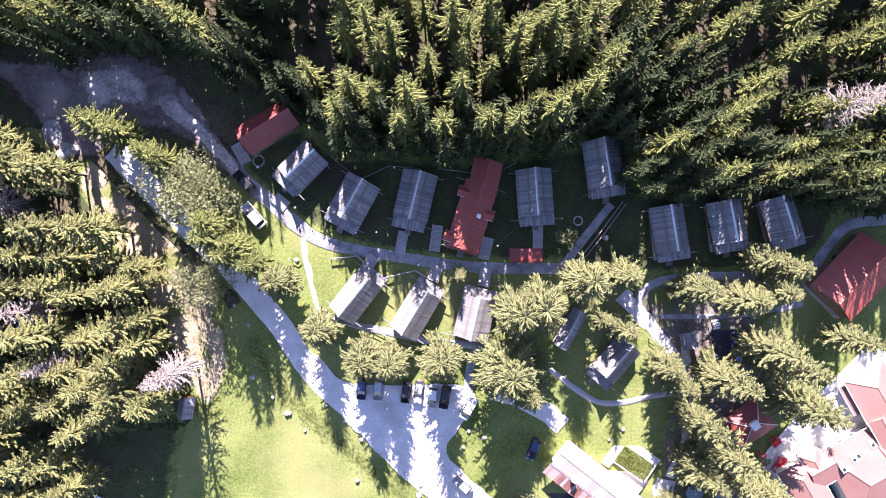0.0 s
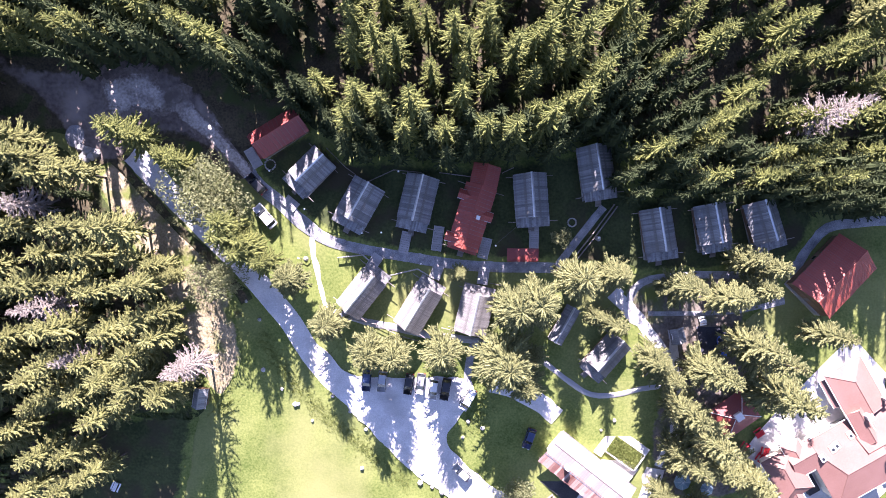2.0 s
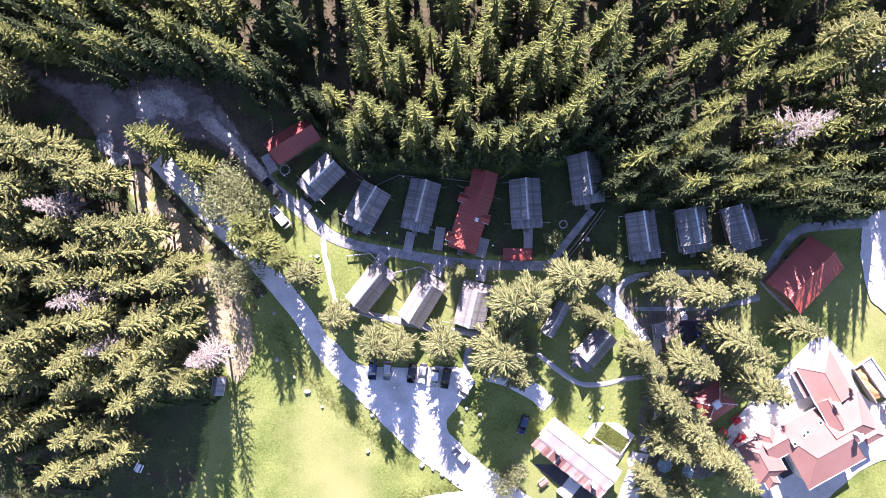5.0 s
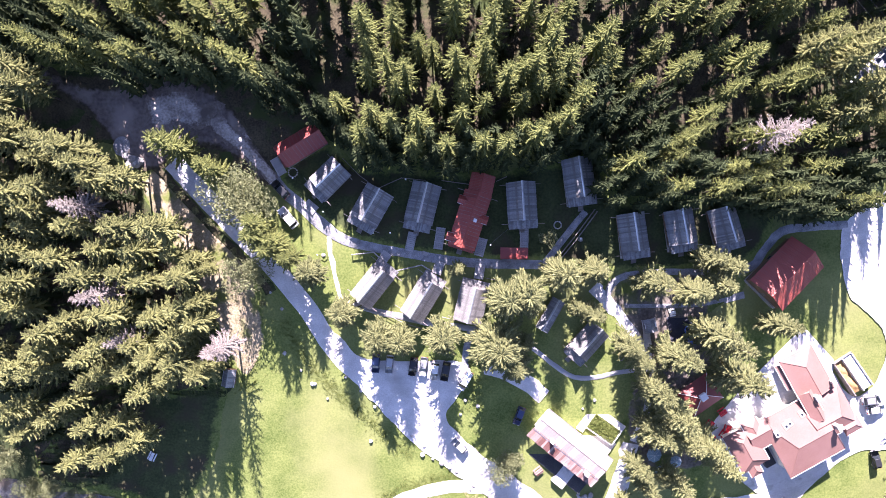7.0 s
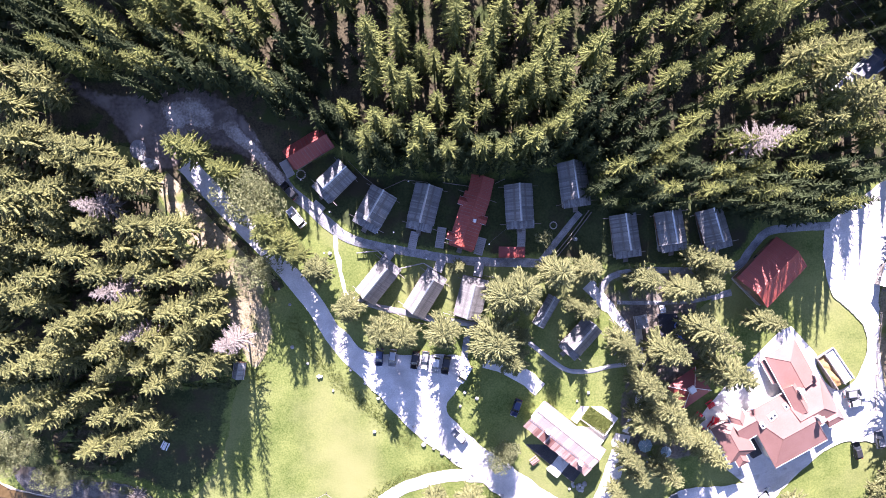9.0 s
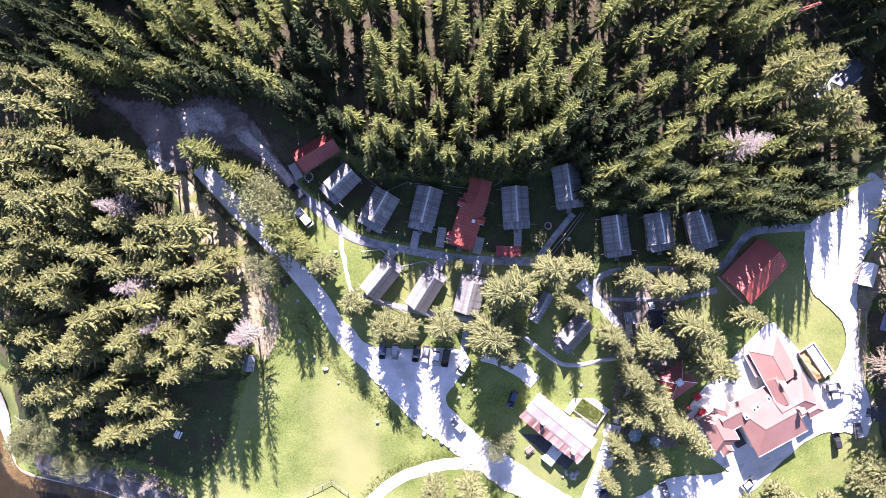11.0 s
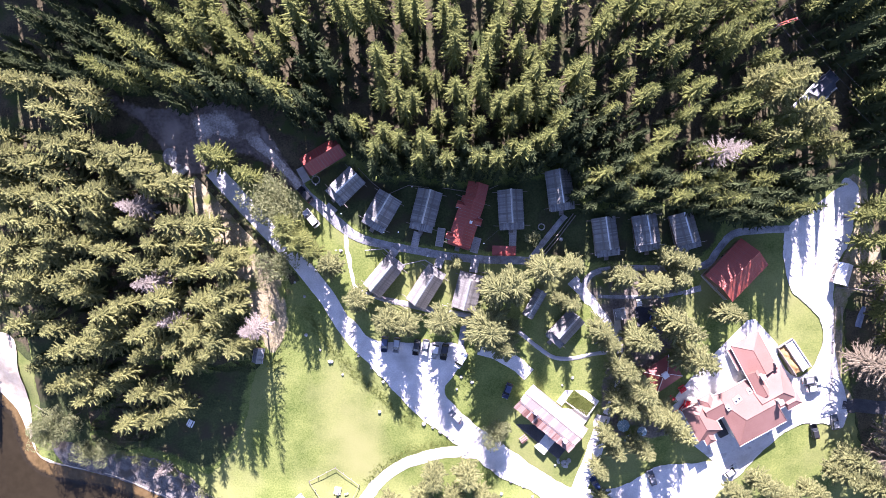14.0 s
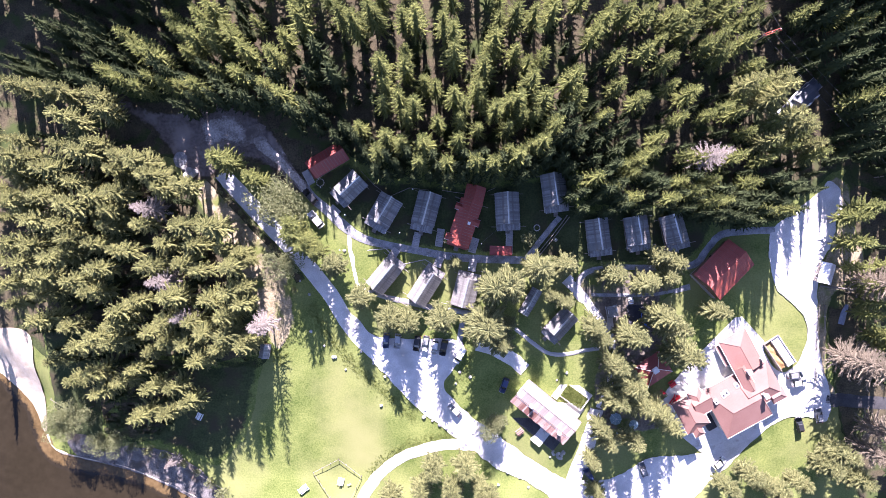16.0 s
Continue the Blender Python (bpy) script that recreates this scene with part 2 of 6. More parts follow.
def mesh_object(name, verts, faces, mat, parent=None, label="", smooth_shade=False):
    me = bpy.data.meshes.new(name)
    me.from_pydata(verts, [], faces)
    me.materials.append(mat)
    if smooth_shade:
        me.shade_smooth()
    ob = new(name, me)
    ob.parent = parent
    if label:
        ob["label"] = label
    return ob


def part(name, bm, mat, parent=None, label="", smooth_shade=False):
    """Links a bmesh as one mesh object under a thing or a part."""
    me = bpy.data.meshes.new(name)
    bm.normal_update()
    bm.to_mesh(me)
    bm.free()
    me.materials.append(mat)
    if smooth_shade:
        me.shade_smooth()
    ob = new(name, me)
    ob.parent = parent
    if label:
        ob["label"] = label
    return ob


def box(bm, x0, y0, z0, x1, y1, z1, bevel=0.0, turn=None):
    """A box between two corners, with cut edges if asked; turn is a matrix laid on it."""
    m = Matrix.LocRotScale(((x0 + x1) / 2, (y0 + y1) / 2, (z0 + z1) / 2), None, (x1 - x0, y1 - y0, z1 - z0))
    made = bmesh.ops.create_cube(bm, size=1.0, matrix=(turn or Matrix()) @ m)["verts"]
    if bevel:
        edges = list({e for v in made for e in v.link_edges})
        bmesh.ops.bevel(bm, geom=edges, offset=bevel, segments=1, affect="EDGES")
    return made


def solid(bm, corners, thick, down=Vector((0, 0, -1))):
    """A slab: a flat outline given as points, thickened along down."""
    top = [bm.verts.new(c) for c in corners]
    low = [bm.verts.new(Vector(c) + down * thick) for c in corners]
    bm.faces.new(top)
    bm.faces.new(low[::-1])
    for i in range(len(top)):
        j = (i + 1) % len(top)
        bm.faces.new((top[j], top[i], low[i], low[j]))


def rod(bm, a, b, r0, r1=None, sides=6):
    a, b = Vector(a), Vector(b)
    q = (b - a).to_track_quat("Z", "Y").to_matrix().to_4x4()
    bmesh.ops.create_cone(bm, cap_ends=True, segments=sides, radius1=r0, radius2=r0 if r1 is None else r1, depth=(b - a).length,
                          matrix=Matrix.Translation((a + b) / 2) @ q)


def thing(name, label, category, x, y, angle=0.0, z=None, group="", kind=""):
    ob = new(name)
    ob.empty_display_size = 0.3
    ob.matrix_world = pose(x, y, ground_z(x, y) if z is None else z, 0, 0, angle)
    return tagged(ob, label, category, group, kind)


# ---- ground, lake, roads ----
def spaced(inner, outer, step):
    line = list(np.arange(-inner, inner + 0.1, step))
    far = [inner * 1.15, inner * 1.4, inner * 1.9, inner * 3, outer]
    return [-f for f in far[::-1]] + line + far


def build_ground():
    xs, ys = spaced(165, 2500, 2.5), spaced(120, 2500, 2.5)
    verts = []
    for y in ys:
        for x in xs:
            z = ground_z(x, y)
            near = abs(x) < 165 and abs(y) < 120
            z += 0.05 * noise.noise(Vector((x * 0.09, y * 0.09, 3.0))) - 0.05 if near else -0.3
            verts.append((x, y, z))
    n = len(xs)
    faces = [(j * n + i, j * n + i + 1, (j + 1) * n + i + 1, (j + 1) * n + i) for j in range(len(ys) - 1) for i in range(n - 1)]
    ob = mesh_object("ground", verts, faces, GRASS, smooth_shade=True)
    return tagged(ob, "sloping meadow of bright short grass, dry in patches", "ground", kind="structure")


def curve_through(points, step=1.5, closed=False):
    """A smooth line through the points."""
    P = [Vector((*p[:2], p[2] if len(p) > 2 else 0.0)) for p in points]
    n = len(P)
    out = []
    for i in range(n if closed else n - 1):
        if closed:
            a, b, c, d = P[(i - 1) % n], P[i], P[(i + 1) % n], P[(i + 2) % n]
        else:
            a, b, c, d = P[max(i - 1, 0)], P[i], P[i + 1], P[min(i + 2, n - 1)]
        k = max(1, int((c - b).length / step))
        for s in range(k):
            t = s / k
            out.append(0.5 * (2 * b + (c - a) * t + (2 * a - 5 * b + 4 * c - d) * t * t + (3 * b - a - 3 * c + d) * t ** 3))
    if not closed:
        out.append(P[-1])
    return out


def ribbon(name, label, category, points, mat, lift, ragged=0.25, across=5, width=4.0, level=None):
    """A way laid on the ground along a line; a point's third number is the way's width there."""
    line = curve_through([(p[0], p[1], p[2] if len(p) > 2 else width) for p in points])
    verts, faces = [], []
    for i, p in enumerate(line):
        d = line[min(i + 1, len(line) - 1)] - line[max(i - 1, 0)]
        side = Vector((-d.y, d.x)).normalized()
        for k in range(across):
            u = k / (across - 1) - 0.5
            edge = ragged * noise.noise(Vector((p.x * 0.45, p.y * 0.45, 7.0 * u))) if k in (0, across - 1) else 0.0
            off = u * (p.z + 2 * edge)
            x, y = p.x + side.x * off, p.y + side.y * off
            verts.append((x, y, (ground_z(x, y) + lift - (0.14 if k in (0, across - 1) else 0.0)) if level is None else level))
    for i in range(len(line) - 1):
        for k in range(across - 1):
            a = i * across + k
            faces.append((a, a + 1, a + across + 1, a + across))
    ob = mesh_object(name, verts, [f[::-1] for f in faces], mat, smooth_shade=True)
    layer = ob.data.attributes.new("edge", "FLOAT", "POINT")
    layer.data.foreach_set("value", [1 - abs(2 * (k % across) / (across - 1) - 1) for k in range(len(verts))])
    return tagged(ob, label, category, kind="structure")


def patch(name, label, category, outline, mat, lift, ragged=0.4, rounded=True, fade=0.0):
    """A flat area of the ground with an uneven edge."""
    if rounded:
        line = [Vector((p.x, p.y, 0)) for p in curve_through([(p[0], p[1]) for p in outline], 0.7, True)]
    else:
        line = [Vector((p[0], p[1], 0)) for p in outline]
    bm = bmesh.new()
    vs = []
    for p in line:
        x = p.x + ragged * noise.noise(Vector((p.x * 0.3, p.y * 0.3, 1.0)))
        y = p.y + ragged * noise.noise(Vector((p.x * 0.3, p.y * 0.3, 9.0)))
        x += ragged * 0.45 * noise.noise(Vector((p.x * 1.1, p.y * 1.1, 4.0)))
        y += ragged * 0.45 * noise.noise(Vector((p.x * 1.1, p.y * 1.1, 6.0)))
        vs.append(bm.verts.new((x, y, 0)))
    es = [bm.edges.new((vs[i], vs[(i + 1) % len(vs)])) for i in range(len(vs))]
    bmesh.ops.triangle_fill(bm, use_beauty=True, edges=es)
    for axis in (0, 1):
        lo, hi = min(v.co[axis] for v in bm.verts), max(v.co[axis] for v in bm.verts)
        step = 1.6 if fade else 4.0
        cut = lo + step
        while cut < hi:
            at = Vector((cut, 0, 0)) if axis == 0 else Vector((0, cut, 0))
            bmesh.ops.bisect_plane(bm, geom=bm.verts[:] + bm.edges[:] + bm.faces[:], plane_co=at, plane_no=(1 - axis, axis, 0))
            cut += step
    for v in bm.verts:
        v.co.z = ground_z(v.co.x, v.co.y) + lift
    for f in bm.faces:
        if f.normal.z < 0:
            f.normal_flip()
    ob = part(name, bm, mat, smooth_shade=True)
    if fade:
        co = np.array([v.co[:2] for v in ob.data.vertices])
        rim = np.array([p[:2] for p in line])
        away = np.array([np.min(np.hypot(*(rim - c).T)) for c in co])
        layer = ob.data.attributes.new("edge", "FLOAT", "POINT")
        layer.data.foreach_set("value", np.clip(away / fade, 0, 1).astype(np.float32))
    return tagged(ob, label, category, kind="structure")


ground = build_ground()
_edge = []
for (_ax, _ay), (_bx, _by) in zip(SHORE, SHORE[1:]):
    _n = Vector((-(_by - _ay), _bx - _ax)).normalized() * 5.0
    _edge.extend(((_ax + _n.x, _ay + _n.y, LAKE), (_bx + _n.x, _by + _n.y, LAKE)))
_w = mesh_object("water", [(-2400, _edge[0][1] + 400, LAKE)] + _edge + [(_edge[-1][0] + 500, -2400, LAKE), (-2400, -2400, LAKE)], [tuple(range(len(_edge) + 3))[::-1]], WATER)
tagged(_w, "calm brown lake water along a sandy bank", "lake", kind="structure")

patch("forest_floor_west", "dark needle-strewn forest floor with mossy patches", "forest floor", [(-129.9, 34.6), (-104.3, 27.6), (-86.1, 24.7), (-75.5, 19.1), (-67.9, 11.6), (-62.8, 0.9), (-56.0, -8.4), (-52.5, -21.1), (-50.4, -34.3), (-58.6, -36.1), (-73.2, -36.4), (-79.1, -55.3), (-95.8, -59.2), (-107.9, -45.6), (-116.3, -30.7), (-134.6, -22.8)], FLOOR, 0.06, 1.0, fade=5.0)
patch("forest_floor_north", "shaded forest floor under dense spruces", "forest floor", [(-127.8, 71.0), (-59.2, 72.5), (0.5, 73.7), (75.1, 75.3), (91.4, 58.4), (83.0, 28.5), (85.8, 11.7), (61.0, 11.2), (42.2, 12.4), (34.0, 22.9), (10.9, 20.9), (-23.1, 22.5), (-29.2, 32.2), (-49.1, 39.2), (-62.8, 37.5), (-84.1, 38.5), (-96.0, 44.2), (-129.3, 44.9)], FLOOR, 0.06, 1.0, fade=5.0)
patch("forest_floor_corner", "dark forest floor on the shaded slope", "forest floor", [(81.6, 78.3), (134.6, 79.4), (141.2, 19.0), (113.3, 18.5), (108.2, 22.9), (100.9, 18.2), (86.6, 11.5), (83.1, 37.5)], FLOOR, 0.08, 1.0, fade=5.0)
patch("forest_floor_gap", "dark forest floor beside the yard", "forest floor", [(-138.0, 50.6), (-111.1, 46.8), (-90.2, 39.1), (-80.9, 34.1), (-81.1, 27.3), (-93.7, 24.5), (-112.0, 26.7), (-139.6, 26.9)], FLOOR, 0.08, 1.0, fade=5.0)
patch("forest_floor_east", "dark needle-strewn ground between trees", "forest floor", [(109.7, 23.0), (136.7, 31.1), (151.7, -85.0), (131.5, -85.4), (117.2, -51.3), (113.6, -39.3), (109.7, -24.3), (108.4, -14.6), (111.0, -4.9)], FLOOR, 0.06, 0.6, fade=1.5)
patch("roadside_rubble", "pale dry rubble strip between the lane and the wood", "verge", [(105.4, 19.8), (110.2, 18.4), (113.1, 7.7), (117.1, -3.2), (113.0, -8.1), (108.8, -13.0), (109.1, -22.7), (110.3, -34.3), (113.6, -39.3), (113.5, -43.6), (109.8, -43.1), (106.9, -27.7), (105.2, -14.6), (105.3, -3.5), (107.9, 6.0)], VERGE, 0.09, 0.6, fade=1.0)
ribbon("lane_east", "shaded asphalt lane leading into the wood", "road", [(111.3, -42.1), (116.0, -42.3), (122.6, -42.9), (137.4, -43.3)], ASPHALT, 0.15, 0.3, 5, 4.6)
patch("verge_west", "dry grass strip along the forest edge", "verge", [(-65.0, 17.0), (-61.0, 13.2), (-55.5, 8.0), (-50.6, 3.0), (-46.6, -2.6), (-44.0, -8.0), (-42.6, -14.0), (-42.0, -20.0), (-43.4, -27.0), (-47.0, -30.9), (-51.0, -24.0), (-54.0, -15.0), (-58.0, -7.0), (-62.0, 0.0), (-66.0, 6.0), (-68.0, 13.0)], VERGE, 0.09, 0.9, fade=1.6)


ribbon("road_main", "pale gravel road, dappled by tree shade", "road", [(-67.5, 24.5), (-64.0, 22.0), (-61.2, 18.4), (-56.1, 12.8), (-50.3, 6.5), (-44.4, 0.4), (-39.2, -5.1), (-35.0, -10.2), (-31.0, -15.6), (-28.0, -20.7), (-23.5, -26.8), (-16.5, -33.0)], GRAVEL, 0.13, 0.2, 7, 4.5)
patch("car_park", "wide pale gravel parking place", "car park", [(-25.5, -20.2), (-19.7, -25.7), (-10.1, -26.8), (1.1, -26.6), (5.7, -27.5), (6.1, -31.1), (3.0, -35.7), (0.6, -40.0), (3.2, -44.2), (8.2, -49.2), (14.6, -53.4), (25.2, -61.1), (37.2, -68.1), (50.6, -67.8), (61.0, -61.6), (70.1, -60.3), (77.4, -58.2), (65.8, -49.7), (70.7, -40.2), (74.9, -32.5), (83.3, -19.6), (86.7, -21.5), (95.2, -32.9), (100.1, -33.2), (103.3, -26.1), (102.6, -19.6), (98.5, -14.6), (93.8, -11.0), (91.0, -4.6), (89.8, 1.4), (90.6, 6.6), (95.0, 10.6), (102.5, 16.7), (105.1, 19.5), (108.8, 16.1), (107.7, 4.4), (104.8, -3.5), (105.2, -14.6), (107.5, -27.7), (112.2, -41.0), (112.2, -48.8), (106.0, -47.7), (98.7, -49.1), (91.2, -55.6), (82.3, -66.1), (67.6, -77.4), (40.8, -77.9), (28.9, -70.9), (17.0, -65.3), (8.5, -58.8), (1.7, -54.0), (-7.6, -46.8), (-13.4, -40.6), (-20.6, -32.4), (-26.6, -24.6)], GRAVEL, 0.15, 0.5)
ribbon("roadside_undergrowth", "dark undergrowth and leaf litter beside the road", "forest floor", [(-67.2, 19.0), (-63.6, 15.8), (-58.6, 10.2), (-52.9, 3.9), (-46.9, -2.2), (-42.4, -7.4), (-40.2, -11.0)], FLOOR, 0.12, 0.9, 7, 2.4)
ribbon("road_lower", "narrow pale gravel lane round a meadow", "road", [(11.8, -58.7), (3.5, -58.2), (-3.1, -59.5), (-10.5, -62.3), (-16.4, -66.7), (-20.5, -71.6), (-23.7, -77.5), (-26.9, -85.1)], GRAVEL, 0.14, 0.3, 5, 3.3)
# Forest floor laid over lawn here; its dark tone stands for shade.
patch("yard_surround", "ground round the dirt yard, in dark forest floor for shade", "forest floor", [(-95.4, 36.6), (-75.1, 37.8), (-59.2, 42.2), (-43.6, 41.2), (-30.2, 35.8), (-25.9, 28.2), (-32.7, 24.8), (-36.2, 21.4), (-38.4, 15.8), (-42.1, 15.8), (-48.9, 16.9), (-55.7, 18.0), (-67.0, 21.3), (-76.0, 22.4), (-96.4, 23.4)], FLOOR, 0.075, 1.0, fade=3.0)
patch("dirt_yard", "bare brown dirt yard beside the forest", "dirt yard", [(-90.0, 39.5), (-82.0, 35.6), (-76.0, 34.8), (-70.0, 35.4), (-61.0, 37.0), (-52.7, 34.6), (-47.0, 30.0), (-43.0, 24.3), (-38.6, 16.5), (-41.6, 13.8), (-46.6, 18.8), (-52.0, 21.5), (-58.0, 21.6), (-61.5, 19.5), (-64.0, 16.5), (-68.0, 16.8), (-72.5, 18.8), (-76.0, 24.4), (-80.0, 29.4), (-88.0, 34.6)], DIRT, 0.14, 1.2, fade=3.0)
patch("gravel_fan", "pale pebble fan washed across the dirt yard", "gravel", [(-67.0, 32.4), (-61.8, 34.4), (-56.7, 34.6), (-55.1, 32.4), (-50.1, 31.3), (-48.7, 30.3), (-50.7, 28.6), (-47.2, 25.3), (-44.2, 22.5), (-42.9, 20.5), (-44.5, 19.6), (-46.7, 21.4), (-49.8, 23.4), (-54.3, 25.3), (-59.9, 26.0), (-65.1, 24.9), (-66.6, 28.0)], FAN, 0.20, 2.0, fade=4.5)
ribbon("road_yard", "grey gravel lane from the dirt yard to the cabins", "road", [(-52.0, 28.0, 5.0), (-48.6, 24.8, 4.2), (-45.9, 22.5, 3.6), (-43.1, 19.8, 3.2), (-40.5, 16.9, 3.0), (-38.6, 14.4, 2.8)], FAN, 0.22, 0.7, 7, 3.2)
patch("well_cover", "round grey concrete cover on the dirt yard", "concrete slab", [(-74.3, 22.0), (-73.3, 23.6), (-71.8, 23.9), (-70.6, 22.9), (-70.6, 21.3), (-71.8, 19.7), (-73.5, 19.9)], COBBLE, 0.2, 0.1)
# Dark patch behind the beach: tree shade put into the ground colour.
patch("shore_scrub", "scrub ground behind the beach, darkened for shade", "forest floor", [(-111.6, -22.4), (-99.2, -28.7), (-98.4, -45.4), (-98.8, -58.5), (-104.0, -58.5), (-110.2, -57.4), (-112.8, -52.9), (-112.6, -44.0), (-112.8, -35.6)], SHADE_TURF, 0.09, 0.5, fade=1.0)
patch("beach", "bright sandy beach beside the lake", "beach", [(-151.0, -25.7), (-131.0, -26.2), (-117.9, -26.8), (-116.7, -36.8), (-116.5, -46.8), (-116.7, -52.7), (-117.3, -57.7), (-121.3, -49.6), (-129.8, -41.7), (-140.8, -33.9), (-150.9, -29.1)], SAND, 0.32, 0.3)
ribbon("shallows", "amber shallow water over sand", "shallows", [(p[0], p[1]) for p in SHORE], SHALLOW, 0.0, 0.8, 9, 7.0, LAKE + 0.012)
ribbon("sand_rim", "narrow rim of wet sand along the lake", "sand", [(-117.0, -58.7), (-114.2, -63.0), (-105.4, -65.5), (-94.5, -67.5), (-82.7, -71.8), (-72.5, -76.3), (-64.9, -82.0)], SAND, 0.16, 0.7, 5, 0.5)
patch("lakeside_bank", "pebbly grey bank along the lake", "bank", [(-110.6, -57.7), (-104.0, -57.9), (-99.3, -61.4), (-91.0, -61.2), (-81.1, -62.0), (-73.0, -66.1), (-66.7, -72.1), (-62.9, -79.1), (-72.1, -77.6), (-82.2, -72.4), (-94.0, -68.3), (-102.2, -66.4), (-107.9, -64.7)], PEBBLES, 0.13, 0.4)
# Meadow grass here is overlaid with a darker tone as forest shade.
patch("forest_edge", "meadow ground darkened for the shade of the forest", "forest floor", [(-80.3, -33.2), (-65.0, -34.6), (-52.4, -32.6), (-53.0, -42.7), (-56.0, -55.0), (-61.0, -62.0), (-66.0, -66.0), (-73.0, -63.8), (-81.1, -61.0), (-93.4, -59.5), (-100.6, -57.2), (-92.4, -45.3)], SHADE_TURF, 0.06, 0.8, fade=5.0)
# Dark patch over plain lawn; its colour stands for the forest's shade.
patch("lawn_upper", "lawn between the upper cabins, darkened for its shade", "lawn", [(-32.9, 20.6), (-25.5, 22.6), (-19.3, 18.0), (-8.8, 18.0), (1.7, 16.9), (22.7, 18.8), (34.1, 23.1), (37.7, 11.7), (49.3, 11.7), (69.3, 12.8), (74.1, 5.4), (68.4, -3.1), (58.8, -4.2), (42.7, -5.3), (24.3, -3.1), (1.7, -2.3), (-15.4, 0.1), (-26.0, 4.4), (-33.3, 10.2), (-37.3, 14.9)], SHADE_TURF, 0.07, 0.8, fade=4.0)
patch("lodge_terrace", "pale concrete terrace round the lodge", "terrace", [(62.9, -44.6), (65.0, -40.3), (70.1, -33.1), (76.9, -25.0), (82.4, -18.7), (84.3, -18.3), (91.4, -25.4), (91.8, -31.3), (100.9, -39.6), (100.7, -44.7), (86.4, -57.2), (76.6, -59.1), (67.7, -52.3)], CONCRETE, 0.2, 0.15, rounded=False)
# Bare earth, widened over shaded lawn; there its brown stands for shade.
patch("play_ground", "trampled bare earth and shaded lawn under the play yard trees", "bare earth", [(36.0, -9.5), (38.5, -5.5), (46.0, -3.8), (56.0, -3.6), (66.0, -5.0), (68.5, -8.0), (65.0, -11.5), (61.6, -14.0), (62.0, -22.0), (66.0, -25.5), (65.5, -31.2), (59.6, -39.5), (63.7, -48.0), (64.2, -53.0), (46.9, -53.0), (43.2, -40.7), (44.7, -28.9), (42.0, -21.5), (40.0, -15.0)], EARTH, 0.11, 0.8, fade=3.0)


def tufts(name, label, line, width, count, seed, size=0.45):
    """Tall grass clumps scattered along a line, as one object."""
    rng = np.random.RandomState(seed)
    way = curve_through(line, 1.0)
    verts, faces = [], []
    for _ in range(count):
        p = way[rng.randint(len(way))]
        x, y = p.x + rng.normal() * width * 0.5, p.y + rng.normal() * width * 0.5
        z = ground_z(x, y) - 0.05
        for _ in range(6):
            a, h = rng.uniform(0, 6.28), size * rng.uniform(0.5, 1.3)
            ox, oy = rng.uniform(-0.25, 0.25, 2)
            n = len(verts)
            verts.extend(((x + ox - 0.07 * math.sin(a), y + oy + 0.07 * math.cos(a), z), (x + ox + 0.07 * math.sin(a), y + oy - 0.07 * math.cos(a), z),
                          (x + ox + 0.6 * h * math.cos(a), y + oy + 0.6 * h * math.sin(a), z + h)))
            faces.append((n, n + 1, n + 2))
    return tagged(mesh_object(name, verts, faces, TUFT), label, "grass", kind="stuff")


tufts("bank_grass", "tall rough grass on the bank below the road", [(-37.2, -18.0), (-33.9, -24.3), (-29.3, -30.3), (-24.3, -35.7), (-18.8, -40.7), (-13.3, -45.8), (-7.9, -50.5)], 2.0, 1500, 1, 0.15)
tufts("lane_grass", "rough grass beside the lane round the meadow", [(10.0, -55.6), (3.4, -55.4), (-6.5, -57.7), (-14.7, -62.4), (-20.5, -68.2)], 2.0, 700, 2, 0.2)
tufts("verge_grass", "rough dry grass along the forest edge", [(-60.3, 7.2), (-54.2, 1.1), (-48.9, -8.2), (-46.9, -21.0), (-46.4, -34.2)], 3.0, 1400, 3, 0.22)
tufts("garden_grass", "rough grass between the cabins and the car park", [(-21.3, -17.4), (-13.7, -20.3), (-5.9, -20.3), (1.8, -22.0), (7.4, -28.9), (6.9, -38.3)], 3.0, 900, 4, 0.16)

# paved ways between the cabins
ribbon("path_main", "curved path of grey stone setts between the cabins", "path", [(-38.9, 15.4, 2.6), (-36.4, 12.3, 2.8), (-32.2, 8.8, 2.8), (-28.1, 5.1, 3.0), (-22.9, 1.5, 2.4), (-15.4, -0.3), (-6.9, -1.7), (1.7, -3.0), (10.3, -3.6), (17.9, -3.6), (23.8, -3.8)], COBBLE, 0.18, 0.1, 5, 2.2)
ribbon("path_ramp", "straight stone ramp up to a cabin", "path", [(23.0, -3.1), (27.3, 2.8), (31.6, 8.4)], COBBLE, 0.2, 0.08, 3, 1.7)
ribbon("path_upper", "grey paved path below the upper cabins", "path", [(37.4, -10.8), (38.5, -8.0), (41.7, -6.0), (50.2, -5.1), (58.9, -5.0), (69.5, -4.0), (72.6, 0.1), (76.3, 4.4), (83.4, 5.6), (91.1, 6.0)], COBBLE, 0.18, 0.15, 5, 2.0)
ribbon("path_east", "gravel path beside the play yard", "path", [(34.2, -8.6), (38.2, -12.4), (41.7, -16.3), (45.9, -22.0), (48.6, -28.9), (48.6, -35.9)], GRAVEL, 0.17, 0.9, 5, 3.0)
ribbon("path_play", "pale slab path beside the play yard", "path", [(41.5, -13.0), (48.6, -13.0), (59.5, -12.5), (69.0, -10.2)], COBBLE, 0.19, 0.1, 3, 1.6)
